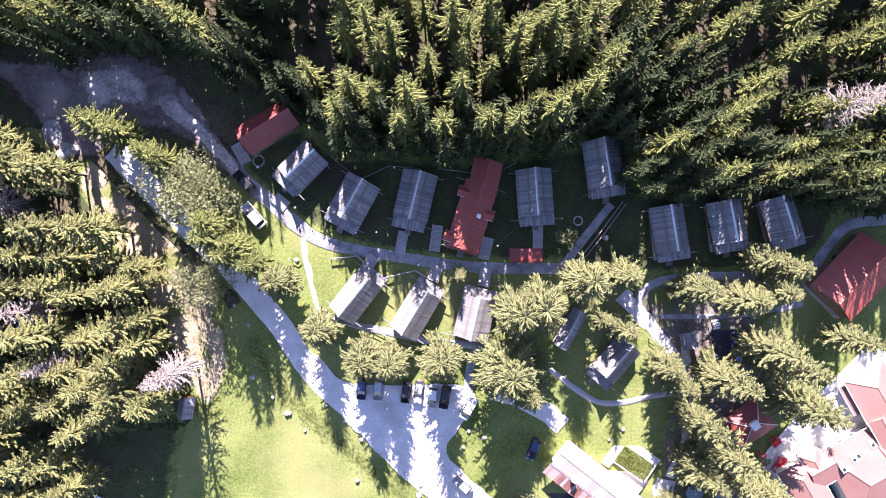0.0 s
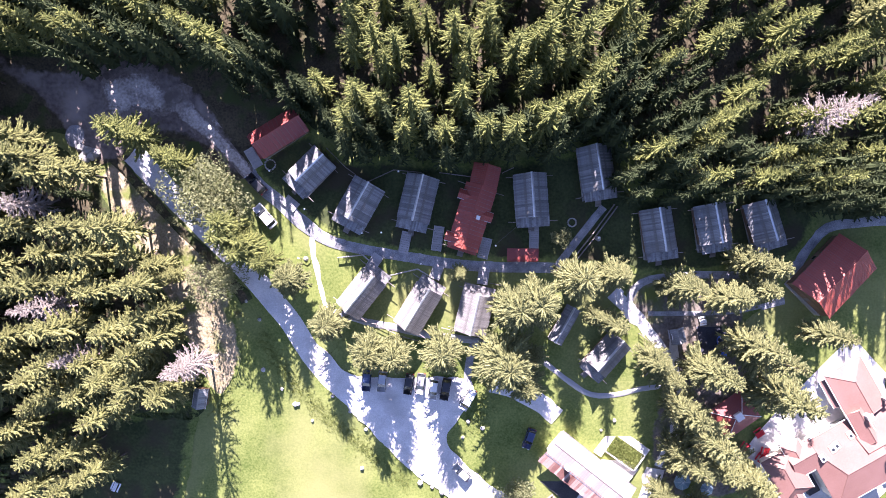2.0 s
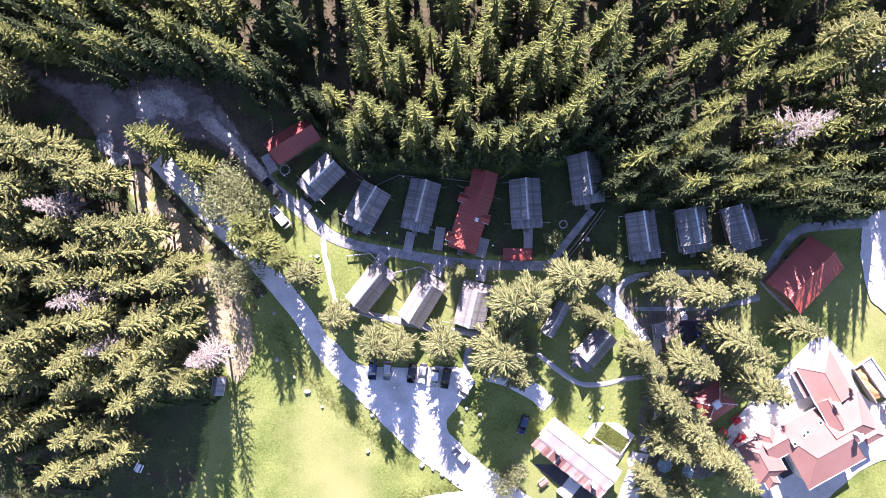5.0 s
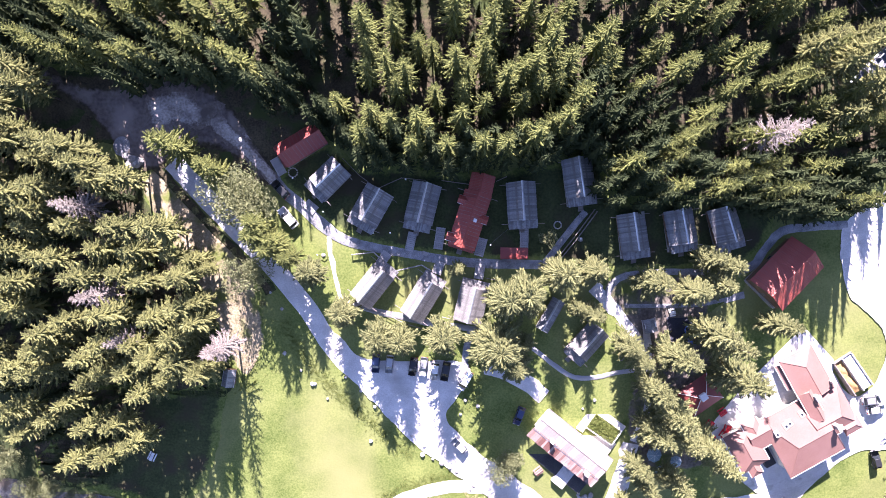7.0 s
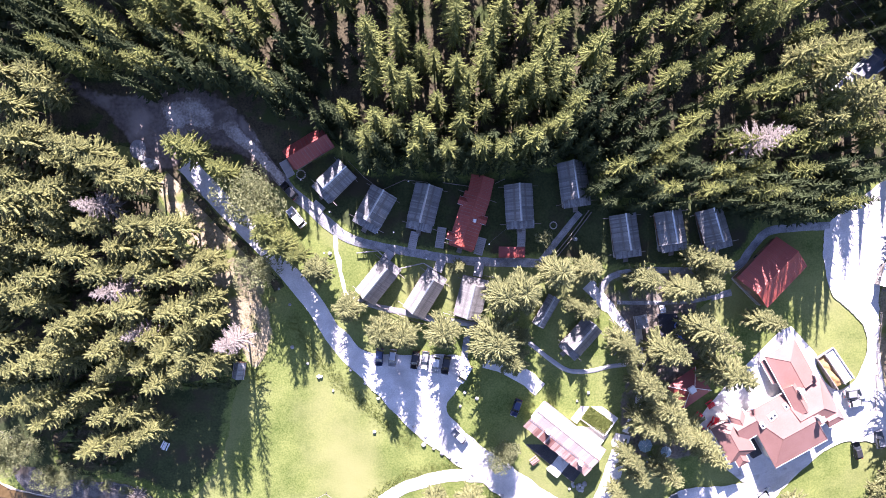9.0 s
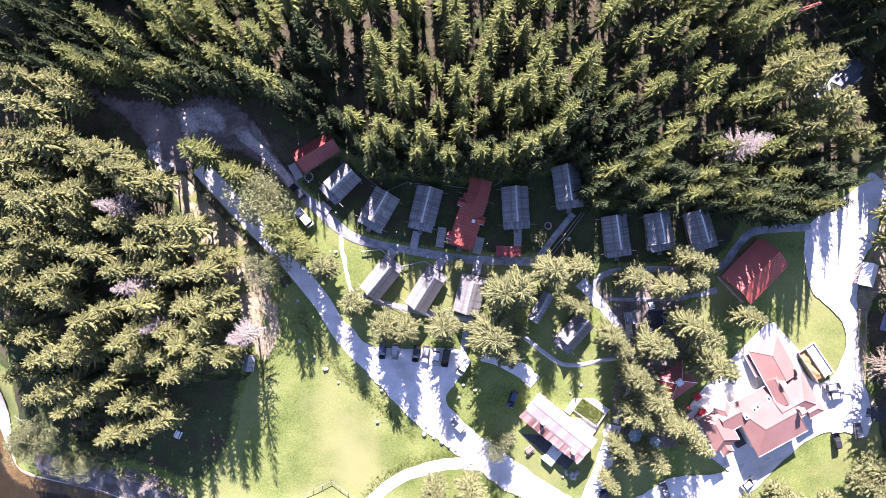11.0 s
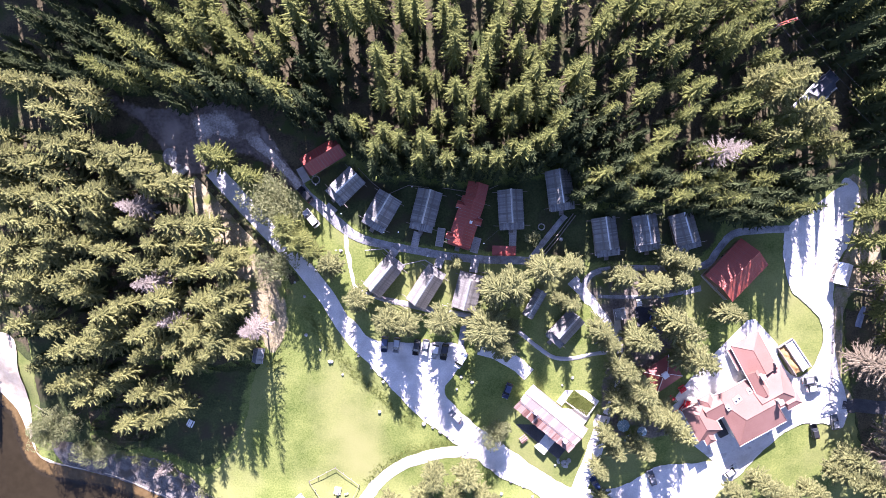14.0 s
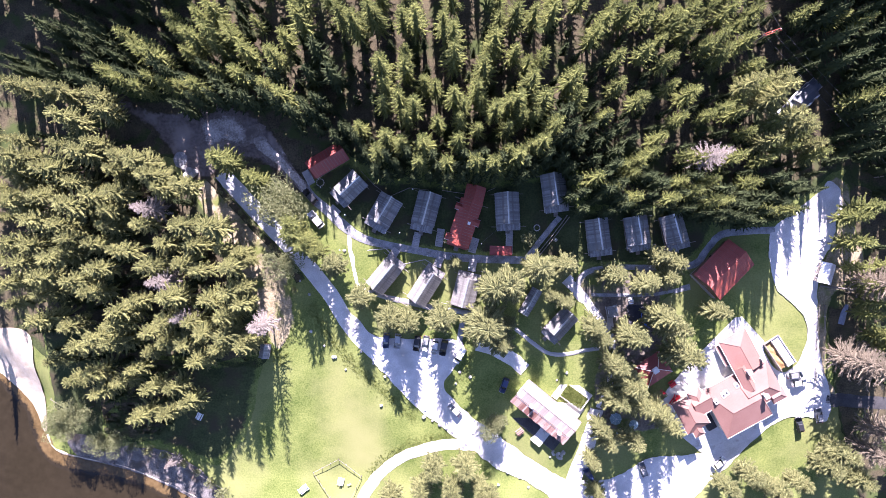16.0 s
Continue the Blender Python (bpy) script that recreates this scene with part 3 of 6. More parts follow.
ribbon("path_lawn", "worn pale footpath across the lawn", "path", [(-26.6, 2.2), (-26.2, 0.5), (-26.2, -1.7), (-25.8, -3.8), (-25.4, -6.4), (-24.9, -8.9), (-24.3, -11.1), (-23.7, -12.6)], GRAVEL, 0.14, 0.5, 5, 0.9)
patch("bare_spot", "bare pale spot worn into the lawn", "bare earth", [(-29.2, -1.7), (-28.0, -0.7), (-26.7, -1.4), (-26.6, -2.8), (-27.8, -3.5), (-29.0, -2.9)], VERGE, 0.13, 0.5)
ribbon("path_lower", "pale footpath along the lower cabins", "path", [(-22.8, -13.0), (-15.7, -15.0), (-9.2, -16.3), (-2.6, -17.8), (5.1, -18.6), (9.5, -19.9), (13.3, -19.7)], SLABS, 0.17, 0.2, 5, 1.5)
ribbon("path_bend", "thin pale footpath bending across a lawn", "path", [(18.9, -22.0), (22.3, -24.5), (26.3, -27.7), (30.8, -30.3), (35.9, -30.3), (40.8, -29.1), (46.4, -28.3)], SLABS, 0.17, 0.12, 5, 1.1)
ribbon("path_parking", "slab path down to the car park", "path", [(6.2, -19.5), (5.3, -23.1), (4.9, -27.7)], COBBLE, 0.18, 0.1, 3, 1.6)
ribbon("path_terrace_side", "broad pale gravel path beside the terrace house", "path", [(39.3, -70.1), (41.9, -62.0), (44.0, -54.2), (45.5, -46.7)], GRAVEL, 0.17, 0.6, 5, 4.6)
ribbon("path_garden", "dappled pale gravel path under the garden trees", "path", [(46.8, -16.7), (47.4, -21.5), (48.2, -26.4), (49.1, -32.2), (48.3, -39.0), (45.8, -46.2)], GRAVEL, 0.18, 0.5, 5, 2.4)
ribbon("path_terrace", "broad pale path to the terrace house", "path", [(9.6, -28.4, 3.0), (13.4, -29.0, 3.4), (17.6, -30.6, 4.0), (21.0, -33.0, 4.2), (23.9, -35.2, 3.6)], GRAVEL, 0.18, 0.5, 5, 4.0)


# ---- trees ----
def spruce_mesh(seed, height, spread, mat, low=0.1, full=1.0, droop=1.0, core=0.30, shape=0.85, whorl=1.0, twigs=(0.24, 0.46, 0.68, 0.88), thin=1.0, spray=1.0):
    """A crown of separate boughs in whorls; each bough is a bent, ridged frond with short hanging side sprays."""
    rng = np.random.RandomState(seed)
    verts, faces = [], []
    z = height * low
    lean = rng.uniform(-0.02, 0.02, 2)
    while z < height - 0.35:
        k = (z - height * low) / (height * (1 - low))
        reach = (spread * min(1.0, k * 4 + 0.65) * (1 - k) ** shape + 0.22) * rng.uniform(0.85, 1.12)
        count = max(5, int(round((4.4 + 1.0 * reach) * full)))
        turn = rng.uniform(0, 7)
        for b in range(count):
            if rng.uniform() < 0.07:
                continue
            a = turn + 6.283 * b / count + rng.uniform(-0.28, 0.28)
            L = reach * rng.uniform(0.68, 1.2)
            d, s = np.array([math.cos(a), math.sin(a), 0]), np.array([-math.sin(a), math.cos(a), 0])
            fall = (0.03 + 0.30 * (1 - k)) * droop * rng.uniform(0.6, 1.3)
            rise = 0.05 + 0.55 * k
            o = np.array([lean[0] * z, lean[1] * z, z + rng.uniform(-0.25, 0.25)])
            bend = s * L * rng.uniform(-0.12, 0.12)
            line = [o + d * L * u + bend * u * u + np.array([0, 0, L * (rise * u - fall * u * (1.7 - 1.1 * u * u))]) for u in (0.0, 0.36, 0.72, 1.0)]
            wid = (0.075 + 0.050 * L) * rng.uniform(0.8, 1.25) * thin
            n = len(verts)
            for p, w in zip(line, (0.45 * wid, wid, 0.85 * wid, 0.0)):
                dip = np.array([0, 0, 0.55 * w])
                verts.extend((tuple(p + s * w - dip), tuple(p), tuple(p - s * w - dip)))
            for i in (0, 1):
                q = n + 3 * i
                faces.extend(((q, q + 1, q + 4), (q, q + 4, q + 3), (q + 1, q + 2, q + 5), (q + 1, q + 5, q + 4)))
            faces.extend(((n + 6, n + 7, n + 10), (n + 7, n + 8, n + 10)))
            for u in twigs if L > 0.9 else twigs[1::2]:
                i = min(2, int(u / 0.36))
                p = line[i] + (line[i + 1] - line[i]) * min(1.0, (u - 0.36 * i) / 0.36)
                for side in (-1, 1):
                    t = (L * (0.20 - 0.10 * u) + 0.12) * spray * rng.uniform(0.7, 1.3)
                    turn_out = rng.uniform(0.32, 0.62)
                    way = d * math.cos(turn_out) + s * side * math.sin(turn_out)
                    flank = np.array([-way[1], way[0], 0]) * (0.17 * t * thin + 0.02)
                    sag = rng.uniform(-0.35, 0.12) * t
                    mid = p + way * t * 0.55 + np.array([0, 0, 0.3 * sag + 0.04])
                    n = len(verts)
                    verts.extend((tuple(p), tuple(mid + flank), tuple(p + way * t + np.array([0, 0, sag])), tuple(mid - flank)))
                    faces.extend(((n, n + 1, n + 2), (n, n + 2, n + 3)))
        z += whorl * (1.0 - 0.45 * k) * rng.uniform(0.75, 1.2)
    base, sides, rows = len(verts), 7, 9
    for i in range(rows) if core else ():
        k = i / (rows - 1)
        for j in range(sides):
            a, r = 6.283 * (j + 0.5 * (i % 2)) / sides, core * spread * (1 - k) ** shape * rng.uniform(0.6, 1.25) + 0.03
            zz = height * (low + (0.93 - low) * k) - r * 0.35 * (j % 2)
            verts.append((lean[0] * zz + r * math.cos(a), lean[1] * zz + r * math.sin(a), zz))
    for i in range(rows - 1) if core else ():
        for j in range(sides):
            p, q = base + i * sides + j, base + i * sides + (j + 1) % sides
            faces.extend(((p, q, q + sides), (p, q + sides, p + sides)))
    top = np.array([lean[0] * height, lean[1] * height, height])
    for j in range(3):
        n = len(verts)
        verts.extend((tuple(top), tuple(top + np.array([0.2 * math.cos(2.1 * j), 0.2 * math.sin(2.1 * j), -1.0])), tuple(top + np.array([0.2 * math.cos(2.1 * j + 1.3), 0.2 * math.sin(2.1 * j + 1.3), -1.0]))))
        faces.append((n, n + 1, n + 2))
    me = bpy.data.meshes.new("crown")
    me.from_pydata(verts, [], faces)
    me.materials.append(mat)
    return me


def trunk_mesh(height, r):
    bm = bmesh.new()
    rod(bm, (0, 0, -0.8), (0, 0, height * 0.5), r, r * 0.6, 7)
    rod(bm, (0, 0, height * 0.5), (0, 0, height * 0.97), r * 0.6, 0.03, 6)
    me = bpy.data.meshes.new("trunk")
    bm.to_mesh(me)
    bm.free()
    me.materials.append(BARK)
    return me


def leafy_mesh(seed, height, spread, count=1500, leaf=0.17):
    """A rounded, uneven crown of small leaf clumps on several lobes."""
    rng = np.random.RandomState(seed)
    verts, faces = [], []
    lobes = [(rng.uniform(-0.55, 0.55) * spread, rng.uniform(-0.55, 0.55) * spread, height * rng.uniform(0.45, 0.8), spread * rng.uniform(0.35, 0.6)) for _ in range(9)]
    for _ in range(count):
        x, y, z, r = lobes[rng.randint(len(lobes))]
        v = rng.normal(size=3)
        v /= np.linalg.norm(v)
        p = np.array([x, y, z]) + v * r * rng.uniform(0.7, 1.05)
        for _ in range(2):
            a, b = rng.normal(size=3) * leaf, rng.normal(size=3) * leaf
            n = len(verts)
            verts.extend((tuple(p - a), tuple(p + b), tuple(p + a), tuple(p - b)))
            faces.append((n, n + 1, n + 2, n + 3))
    me = bpy.data.meshes.new("crown")
    me.from_pydata(verts, [], faces)
    me.materials.append(LEAVES)
    return me


TREE = 20.0
KINDS = {
    "spruce": [(spruce_mesh(11 + i, TREE, r, NEEDLES, low, 1.1, shape=0.56), trunk_mesh(TREE, 0.24)) for i, (r, low) in enumerate(((3.6, 0.28), (4.1, 0.24), (3.2, 0.32), (3.8, 0.26), (3.6, 0.30)))],
    "pale_spruce": [(spruce_mesh(91 + i, TREE, r, PALE_NEEDLES, low, 1.15, shape=0.56), trunk_mesh(TREE, 0.24)) for i, (r, low) in enumerate(((3.6, 0.30), (4.1, 0.26), (3.2, 0.33), (3.9, 0.28)))],
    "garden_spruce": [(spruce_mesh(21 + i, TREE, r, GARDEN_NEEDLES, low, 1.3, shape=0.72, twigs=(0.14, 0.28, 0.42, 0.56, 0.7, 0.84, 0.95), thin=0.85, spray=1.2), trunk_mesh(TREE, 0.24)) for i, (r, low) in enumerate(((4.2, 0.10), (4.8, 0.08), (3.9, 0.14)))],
    "shade_spruce": [(spruce_mesh(31 + i, TREE, r, SHADE_NEEDLES, low, 0.8, core=0.5, shape=0.62, whorl=1.4, twigs=(0.35, 0.75)), trunk_mesh(TREE, 0.22)) for i, (r, low) in enumerate(((3.3, 0.14), (3.7, 0.12), (3.0, 0.16)))],
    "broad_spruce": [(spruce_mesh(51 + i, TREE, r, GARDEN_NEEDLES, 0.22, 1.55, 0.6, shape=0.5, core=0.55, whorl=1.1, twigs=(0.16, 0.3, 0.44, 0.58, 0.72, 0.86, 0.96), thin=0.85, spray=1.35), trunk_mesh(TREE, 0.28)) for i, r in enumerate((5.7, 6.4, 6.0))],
    "dead_spruce": [(spruce_mesh(61 + i, TREE, 3.4, DEAD, 0.25, 0.9, 1.2, 0.0, whorl=0.7, thin=0.5), trunk_mesh(TREE, 0.22)) for i in range(2)],
    "broadleaf_tree": [(leafy_mesh(71 + i, TREE, 6.5, 2600, 0.13), trunk_mesh(TREE * 0.6, 0.22)) for i in range(3)],
    "withered_spruce": [(spruce_mesh(65 + i, TREE, 3.9, WITHERED, 0.2, 1.5, 1.2, 0.2, shape=0.6, thin=0.5), trunk_mesh(TREE, 0.22)) for i in range(2)],
    "bush": [(leafy_mesh(75 + i, TREE, 6.5, 500, 0.3), trunk_mesh(TREE * 0.6, 0.22)) for i in range(3)],
}
LABELS = {
    "garden_spruce": "tall conical spruce with layered yellow-green boughs",
    "pale_spruce": "tall pale yellowish spruce in a dense stand",
    "spruce": "tall yellow-green spruce with drooping layered boughs",
    "shade_spruce": "tall spruce in shade-darkened needles in a dense stand",
    "broad_spruce": "broad full spruce with wide sunlit boughs",
    "dead_spruce": "dead spruce with bare grey-pink branches",
    "withered_spruce": "withered spruce with rust-brown thin boughs",
    "bush": "low leafy green bush on rough ground",
    "broadleaf_tree": "leafy broad-crowned tree with pale green leaves",
}
_turns = random.Random(3)
PLANTED = []
# Dark-toned trees; many are added only to keep sun off cabins, barn and yard.
SHADED = []
BACK = []


def plant(kind, spots, group, wide=1.0):
    """Trees at (x, y, height)."""
    for x, y, h in spots:
        PLANTED.append((x, y))
        crown, stem = KINDS[kind][_turns.randrange(len(KINDS[kind]))]
        base = thing(kind if kind in ("bush", "broadleaf_tree") else "spruce", LABELS[kind], "bush" if kind == "bush" else "tree", x, y, _turns.uniform(0, 360), group=group)
        base.scale = (h / TREE * wide * _turns.uniform(0.92, 1.1), h / TREE * wide * _turns.uniform(0.92, 1.1), h / TREE)
        for name, me in (("trunk", stem), ("crown", crown)):
            new(name, me).parent = base


plant("spruce", [(-36.6, 54.2, 24), (-26.3, 54.9, 25), (-23.2, 53.3, 24), (-19.1, 55.5, 25), (-17.8, 55.7, 19), (-11.5, 54.8, 22),
    (-8.4, 54.4, 25), (-1.4, 53.3, 23), (1.0, 50.9, 25), (12.1, 55.5, 19), (16.2, 56.9, 22), (20.7, 56.7, 20), (25.1, 57.0, 22), (11.3, 49.9, 23),
    (10.6, 47.8, 19), (16.3, 47.5, 20), (19.1, 44.8, 20), (1.3, 45.8, 25), (8.7, 43.3, 24), (23.2, 46.9, 20), (20.1, 40.0, 24), (-10.8, 47.1, 19),
    (-10.7, 42.9, 23), (-5.7, 40.2, 19), (-3.2, 39.2, 18), (-16.2, 43.0, 25), (-15.4, 39.0, 20), (-16.1, 34.5, 20), (-11.6, 34.8, 25)], "northern stand", 0.78)
plant("spruce", [(-8.4, 33.7, 25), (-10.3, 31.6, 21), (1.6, 35.9, 25), (4.0, 34.5, 22), (7.3, 38.3, 23), (8.5, 35.5, 20), (11.6, 33.4, 25), (15.0, 34.5, 23),
    (16.8, 35.8, 25), (23.1, 36.1, 25), (21.5, 32.9, 21), (18.1, 32.4, 21), (-2.3, 30.6, 20), (7.4, 28.8, 20), (15.0, 29.8, 19), (3.1, 30.8, 21),
    (2.8, 25.5, 23), (-21.7, 28.8, 19), (-14.8, 26.0, 23), (-17.2, 22.7, 21), (-11.1, 24.9, 21), (-5.5, 24.7, 24), (-6.9, 20.5, 22), (0.4, 20.4, 21),
    (7.5, 20.7, 22), (11.8, 20.3, 23), (15.2, 23.8, 19), (17.3, 22.1, 25), (20.7, 25.3, 19), (23.4, 25.4, 24), (26.5, 29.9, 24)], "northern stand", 0.78)
plant("spruce", [(32.6, 37.6, 19), (30.1, 41.2, 24)], "northern stand", 0.78)
BACK.extend([(-80.1, 49.9, 16), (-76.2, 46.7, 17), (-74.0, 47.9, 14), (-68.9, 54.7, 15), (-67.0, 51.8, 15), (-62.4, 49.3, 19), (-64.6, 46.5, 15), (-60.6, 54.6, 18),
    (-57.5, 56.0, 19), (-58.0, 50.7, 19), (-54.5, 52.1, 16), (-57.4, 47.7, 16), (-52.9, 49.5, 17), (-49.8, 46.6, 18), (-57.6, 42.0, 15), (-51.3, 40.9, 18),
    (-47.8, 54.1, 14), (-40.8, 50.7, 16), (-42.8, 45.8, 19),
    (-45.7, 38.8, 16), (-40.8, 35.9, 19), (-84.0, 41.2, 17), (-81.0, 39.2, 16), (-76.8, 37.9, 16), (-74.3, 40.2, 15), (-70.6, 39.0, 15)])
BACK.extend([(-66.3, 38.4, 15), (-62.2, 37.8, 18), (-71.2, 44.5, 20)])
plant("pale_spruce", [(-107.3, 37.3, 19), (-101.8, 37.0, 18), (-95.5, 35.9, 20), (-93.9, 29.4, 22), (-86.7, 35.0, 19), (-85.3, 31.7, 19), (-107.3, 24.2, 17), (-107.0, 19.7, 22),
    (-104.8, 20.1, 17), (-96.1, 22.5, 19), (-89.9, 21.1, 22), (-88.9, 23.8, 17), (-107.0, 15.4, 21), (-98.2, 16.7, 22), (-81.3, 20.1, 20), (-76.5, 19.4, 21),
    (-83.6, 17.0, 17), (-92.9, 13.9, 19), (-106.6, 13.1, 17), (-73.7, 15.6, 22), (-72.5, 13.0, 18), (-101.7, 10.2, 19), (-92.7, 7.4, 23), (-107.9, 8.1, 22),
    (-87.2, 10.3, 22), (-82.8, 11.3, 19), (-66.7, 13.7, 19), (-102.7, 3.9, 21), (-97.5, 2.7, 19), (-85.3, 6.5, 18), (-95.2, -0.4, 19)], "western forest", 1.08)
plant("pale_spruce", [(-85.9, 2.7, 17), (-76.8, 3.7, 19), (-65.8, 3.2, 23), (-58.7, 3.1, 22), (-109.5, -1.5, 20), (-104.8, -2.0, 19), (-89.8, -1.7, 18), (-72.1, -1.0, 17),
    (-64.6, -1.6, 18), (-106.9, -6.6, 21), (-98.1, -5.1, 22), (-95.6, -3.6, 19), (-81.6, -3.3, 21), (-74.8, -6.7, 21), (-87.7, -7.7, 21), (-110.2, -11.7, 21),
    (-101.7, -10.1, 21), (-102.1, -14.5, 19), (-93.6, -11.3, 21), (-67.6, -6.6, 18), (-62.9, -7.9, 19), (-54.8, -7.0, 21), (-89.6, -14.1, 21), (-79.6, -16.2, 18),
    (-69.2, -15.0, 22), (-60.1, -15.0, 20), (-54.7, -13.4, 20), (-52.6, -12.2, 16), (-83.3, -18.4, 20), (-111.0, -17.7, 18), (-103.1, -21.6, 21)], "western forest", 1.08)
plant("pale_spruce", [(-96.8, -23.1, 19), (-84.2, -21.9, 21), (-75.5, -24.0, 20), (-71.4, -20.9, 21), (-67.1, -27.0, 19), (-61.9, -23.7, 20), (-55.8, -19.2, 21), (-55.9, -24.9, 22),
    (-52.1, -27.5, 19), (-93.1, -27.9, 22), (-88.5, -25.6, 22), (-84.9, -27.1, 21), (-102.3, -32.7, 17), (-97.0, -37.8, 18), (-91.7, -36.1, 18), (-84.4, -37.6, 18),
    (-77.2, -39.7, 18), (-81.7, -34.5, 17), (-71.2, -39.6, 18), (-81.0, -47.6, 18), (-73.2, -46.6, 18), (-67.2, -43.4, 18), (-90.7, -40.8, 18)], "western forest", 1.08)
plant("spruce", [(38.3, 55.8, 20), (35.7, 52.5, 20), (42.1, 47.4, 18), (48.8, 48.9, 18), (52.7, 52.2, 16), (43.8, 58.1, 19), (48.0, 57.3, 20), (54.6, 58.3, 17),
    (58.9, 58.7, 19), (55.2, 55.7, 19), (59.4, 54.4, 19), (64.3, 59.8, 16), (68.5, 58.7, 19), (74.4, 58.5, 18), (66.5, 52.3, 18), (70.9, 55.5, 17),
    (64.0, 50.4, 18), (67.8, 49.3, 19), (73.4, 51.9, 18), (54.4, 46.7, 19), (68.2, 48.0, 15), (76.8, 46.4, 16), (42.5, 40.8, 17), (48.2, 37.3, 18),
    (56.1, 41.0, 16), (60.4, 38.9, 19), (69.1, 35.8, 18), (66.3, 34.3, 15), (58.5, 33.0, 17), (53.6, 28.3, 16), (40.6, 33.8, 15)], "north-eastern stand", 0.86)
plant("spruce", [(37.7, 32.9, 15), (77.8, 41.7, 16), (74.1, 38.4, 16), (73.0, 35.0, 16), (76.5, 30.4, 15), (82.3, 32.1, 17), (88.3, 29.6, 17), (93.7, 24.7, 18),
    (85.2, 26.2, 18), (80.8, 23.3, 16), (72.1, 23.4, 20), (61.4, 24.5, 15), (64.8, 23.6, 17), (52.3, 24.8, 16), (49.1, 22.8, 17), (45.7, 21.3, 15),
    (37.6, 17.9, 19), (42.5, 15.8, 17), (48.1, 19.3, 15), (48.2, 13.4, 18), (60.2, 17.7, 15), (63.0, 15.1, 18), (67.2, 18.1, 17), (57.8, 12.9, 18),
    (67.2, 12.3, 20), (70.3, 12.4, 19), (77.9, 17.6, 17), (85.8, 10.9, 19), (81.1, 10.6, 18), (88.4, 59.6, 17), (97.4, 58.9, 15)], "north-eastern stand", 0.86)
plant("spruce", [(101.6, 56.9, 18), (102.7, 38.6, 18), (104.7, 39.5, 20), (107.7, 11.7, 20), (105.3, 9.4, 18)], "north-eastern stand", 0.86)
plant("pale_spruce", [(81.9, 43.2, 19), (83.4, 33.2, 23), (90.7, 31.0, 17), (92.8, 27.5, 17), (80.1, 37.5, 20), (86.5, 31.6, 21), (81.4, 28.0, 18), (74.1, 41.3, 21),
    (81.6, 39.7, 23)], "north-eastern stand", 1.0)
plant("dead_spruce", [(-75.7, 7.8, 22), (-72.3, -10.8, 22), (-67.5, -20.6, 21), (-48.0, -21.9, 23), (66.2, 23.7, 26)], "dead trees", 1.0)
plant("dead_spruce", [(-75.9, -63.0, 11)], "dead trees", 1.0)
plant("withered_spruce", [(112.7, -7.6, 24), (116.3, -30.6, 24), (120.5, -48.4, 22), (119.9, -54.6, 19), (110.0, -28.4, 24)], "dead trees", 1.3)
plant("broad_spruce", [(117.9, -63.5, 15), (108.3, -59.7, 15), (101.5, -65.0, 14), (110.8, -55.5, 17), (86.8, -62.5, 15), (81.4, -66.3, 14), (95.2, -67.3, 15), (91.9, -65.5, 13)], "lodge garden trees", 0.75)
plant("spruce", [(-57.4, 20.9, 19), (-55.2, 20.0, 16), (-50.4, 16.8, 15), (-48.4, 15.4, 14), (-39.7, 4.3, 19), (-39.0, 1.7, 20), (-36.8, -0.8, 18)], "verge trees", 1.05)
plant("pale_spruce", [(-57.4, -2.4, 15), (-54.2, -3.4, 13), (-51.8, -5.2, 10)], "western forest", 1.15)
plant("broadleaf_tree", [(-44.2, 10.4, 15), (-41.4, 9.4, 14), (-43.1, -5.8, 12)], "verge trees", 1.3)
plant("broadleaf_tree", [(14.2, -51.7, 9), (16.5, -50.1, 9), (-105.7, -50.2, 12), (-100.7, -48.7, 11), (-104.2, -53.7, 11), (-93.1, -58.2, 9), (-97.1, -58.3, 9), (-108.7, -53.2, 10)], "leafy trees", 1.25)
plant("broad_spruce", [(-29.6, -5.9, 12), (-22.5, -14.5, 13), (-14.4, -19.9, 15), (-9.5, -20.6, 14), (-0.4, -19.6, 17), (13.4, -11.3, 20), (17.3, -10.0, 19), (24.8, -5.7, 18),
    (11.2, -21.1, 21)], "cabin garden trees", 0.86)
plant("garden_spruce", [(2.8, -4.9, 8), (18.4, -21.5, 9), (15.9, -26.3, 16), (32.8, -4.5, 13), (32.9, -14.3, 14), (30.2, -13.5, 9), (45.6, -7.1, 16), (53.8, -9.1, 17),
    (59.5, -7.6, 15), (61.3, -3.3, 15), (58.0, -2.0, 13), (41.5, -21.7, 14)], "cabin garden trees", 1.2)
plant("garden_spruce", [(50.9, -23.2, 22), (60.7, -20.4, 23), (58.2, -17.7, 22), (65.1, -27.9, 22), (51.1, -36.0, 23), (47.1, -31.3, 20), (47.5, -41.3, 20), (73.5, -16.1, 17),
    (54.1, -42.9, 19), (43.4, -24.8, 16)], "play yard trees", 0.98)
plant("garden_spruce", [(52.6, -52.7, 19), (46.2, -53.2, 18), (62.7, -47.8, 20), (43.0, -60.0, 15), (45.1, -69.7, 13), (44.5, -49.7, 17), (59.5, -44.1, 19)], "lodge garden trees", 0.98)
plant("broad_spruce", [(-2.1, -62.2, 17), (7.2, -61.5, 17), (3.5, -69.0, 16), (-5.1, -68.6, 15), (-13.8, -71.5, 14), (11.5, -68.6, 14), (14.7, -71.2, 13)], "meadow trees", 0.8)
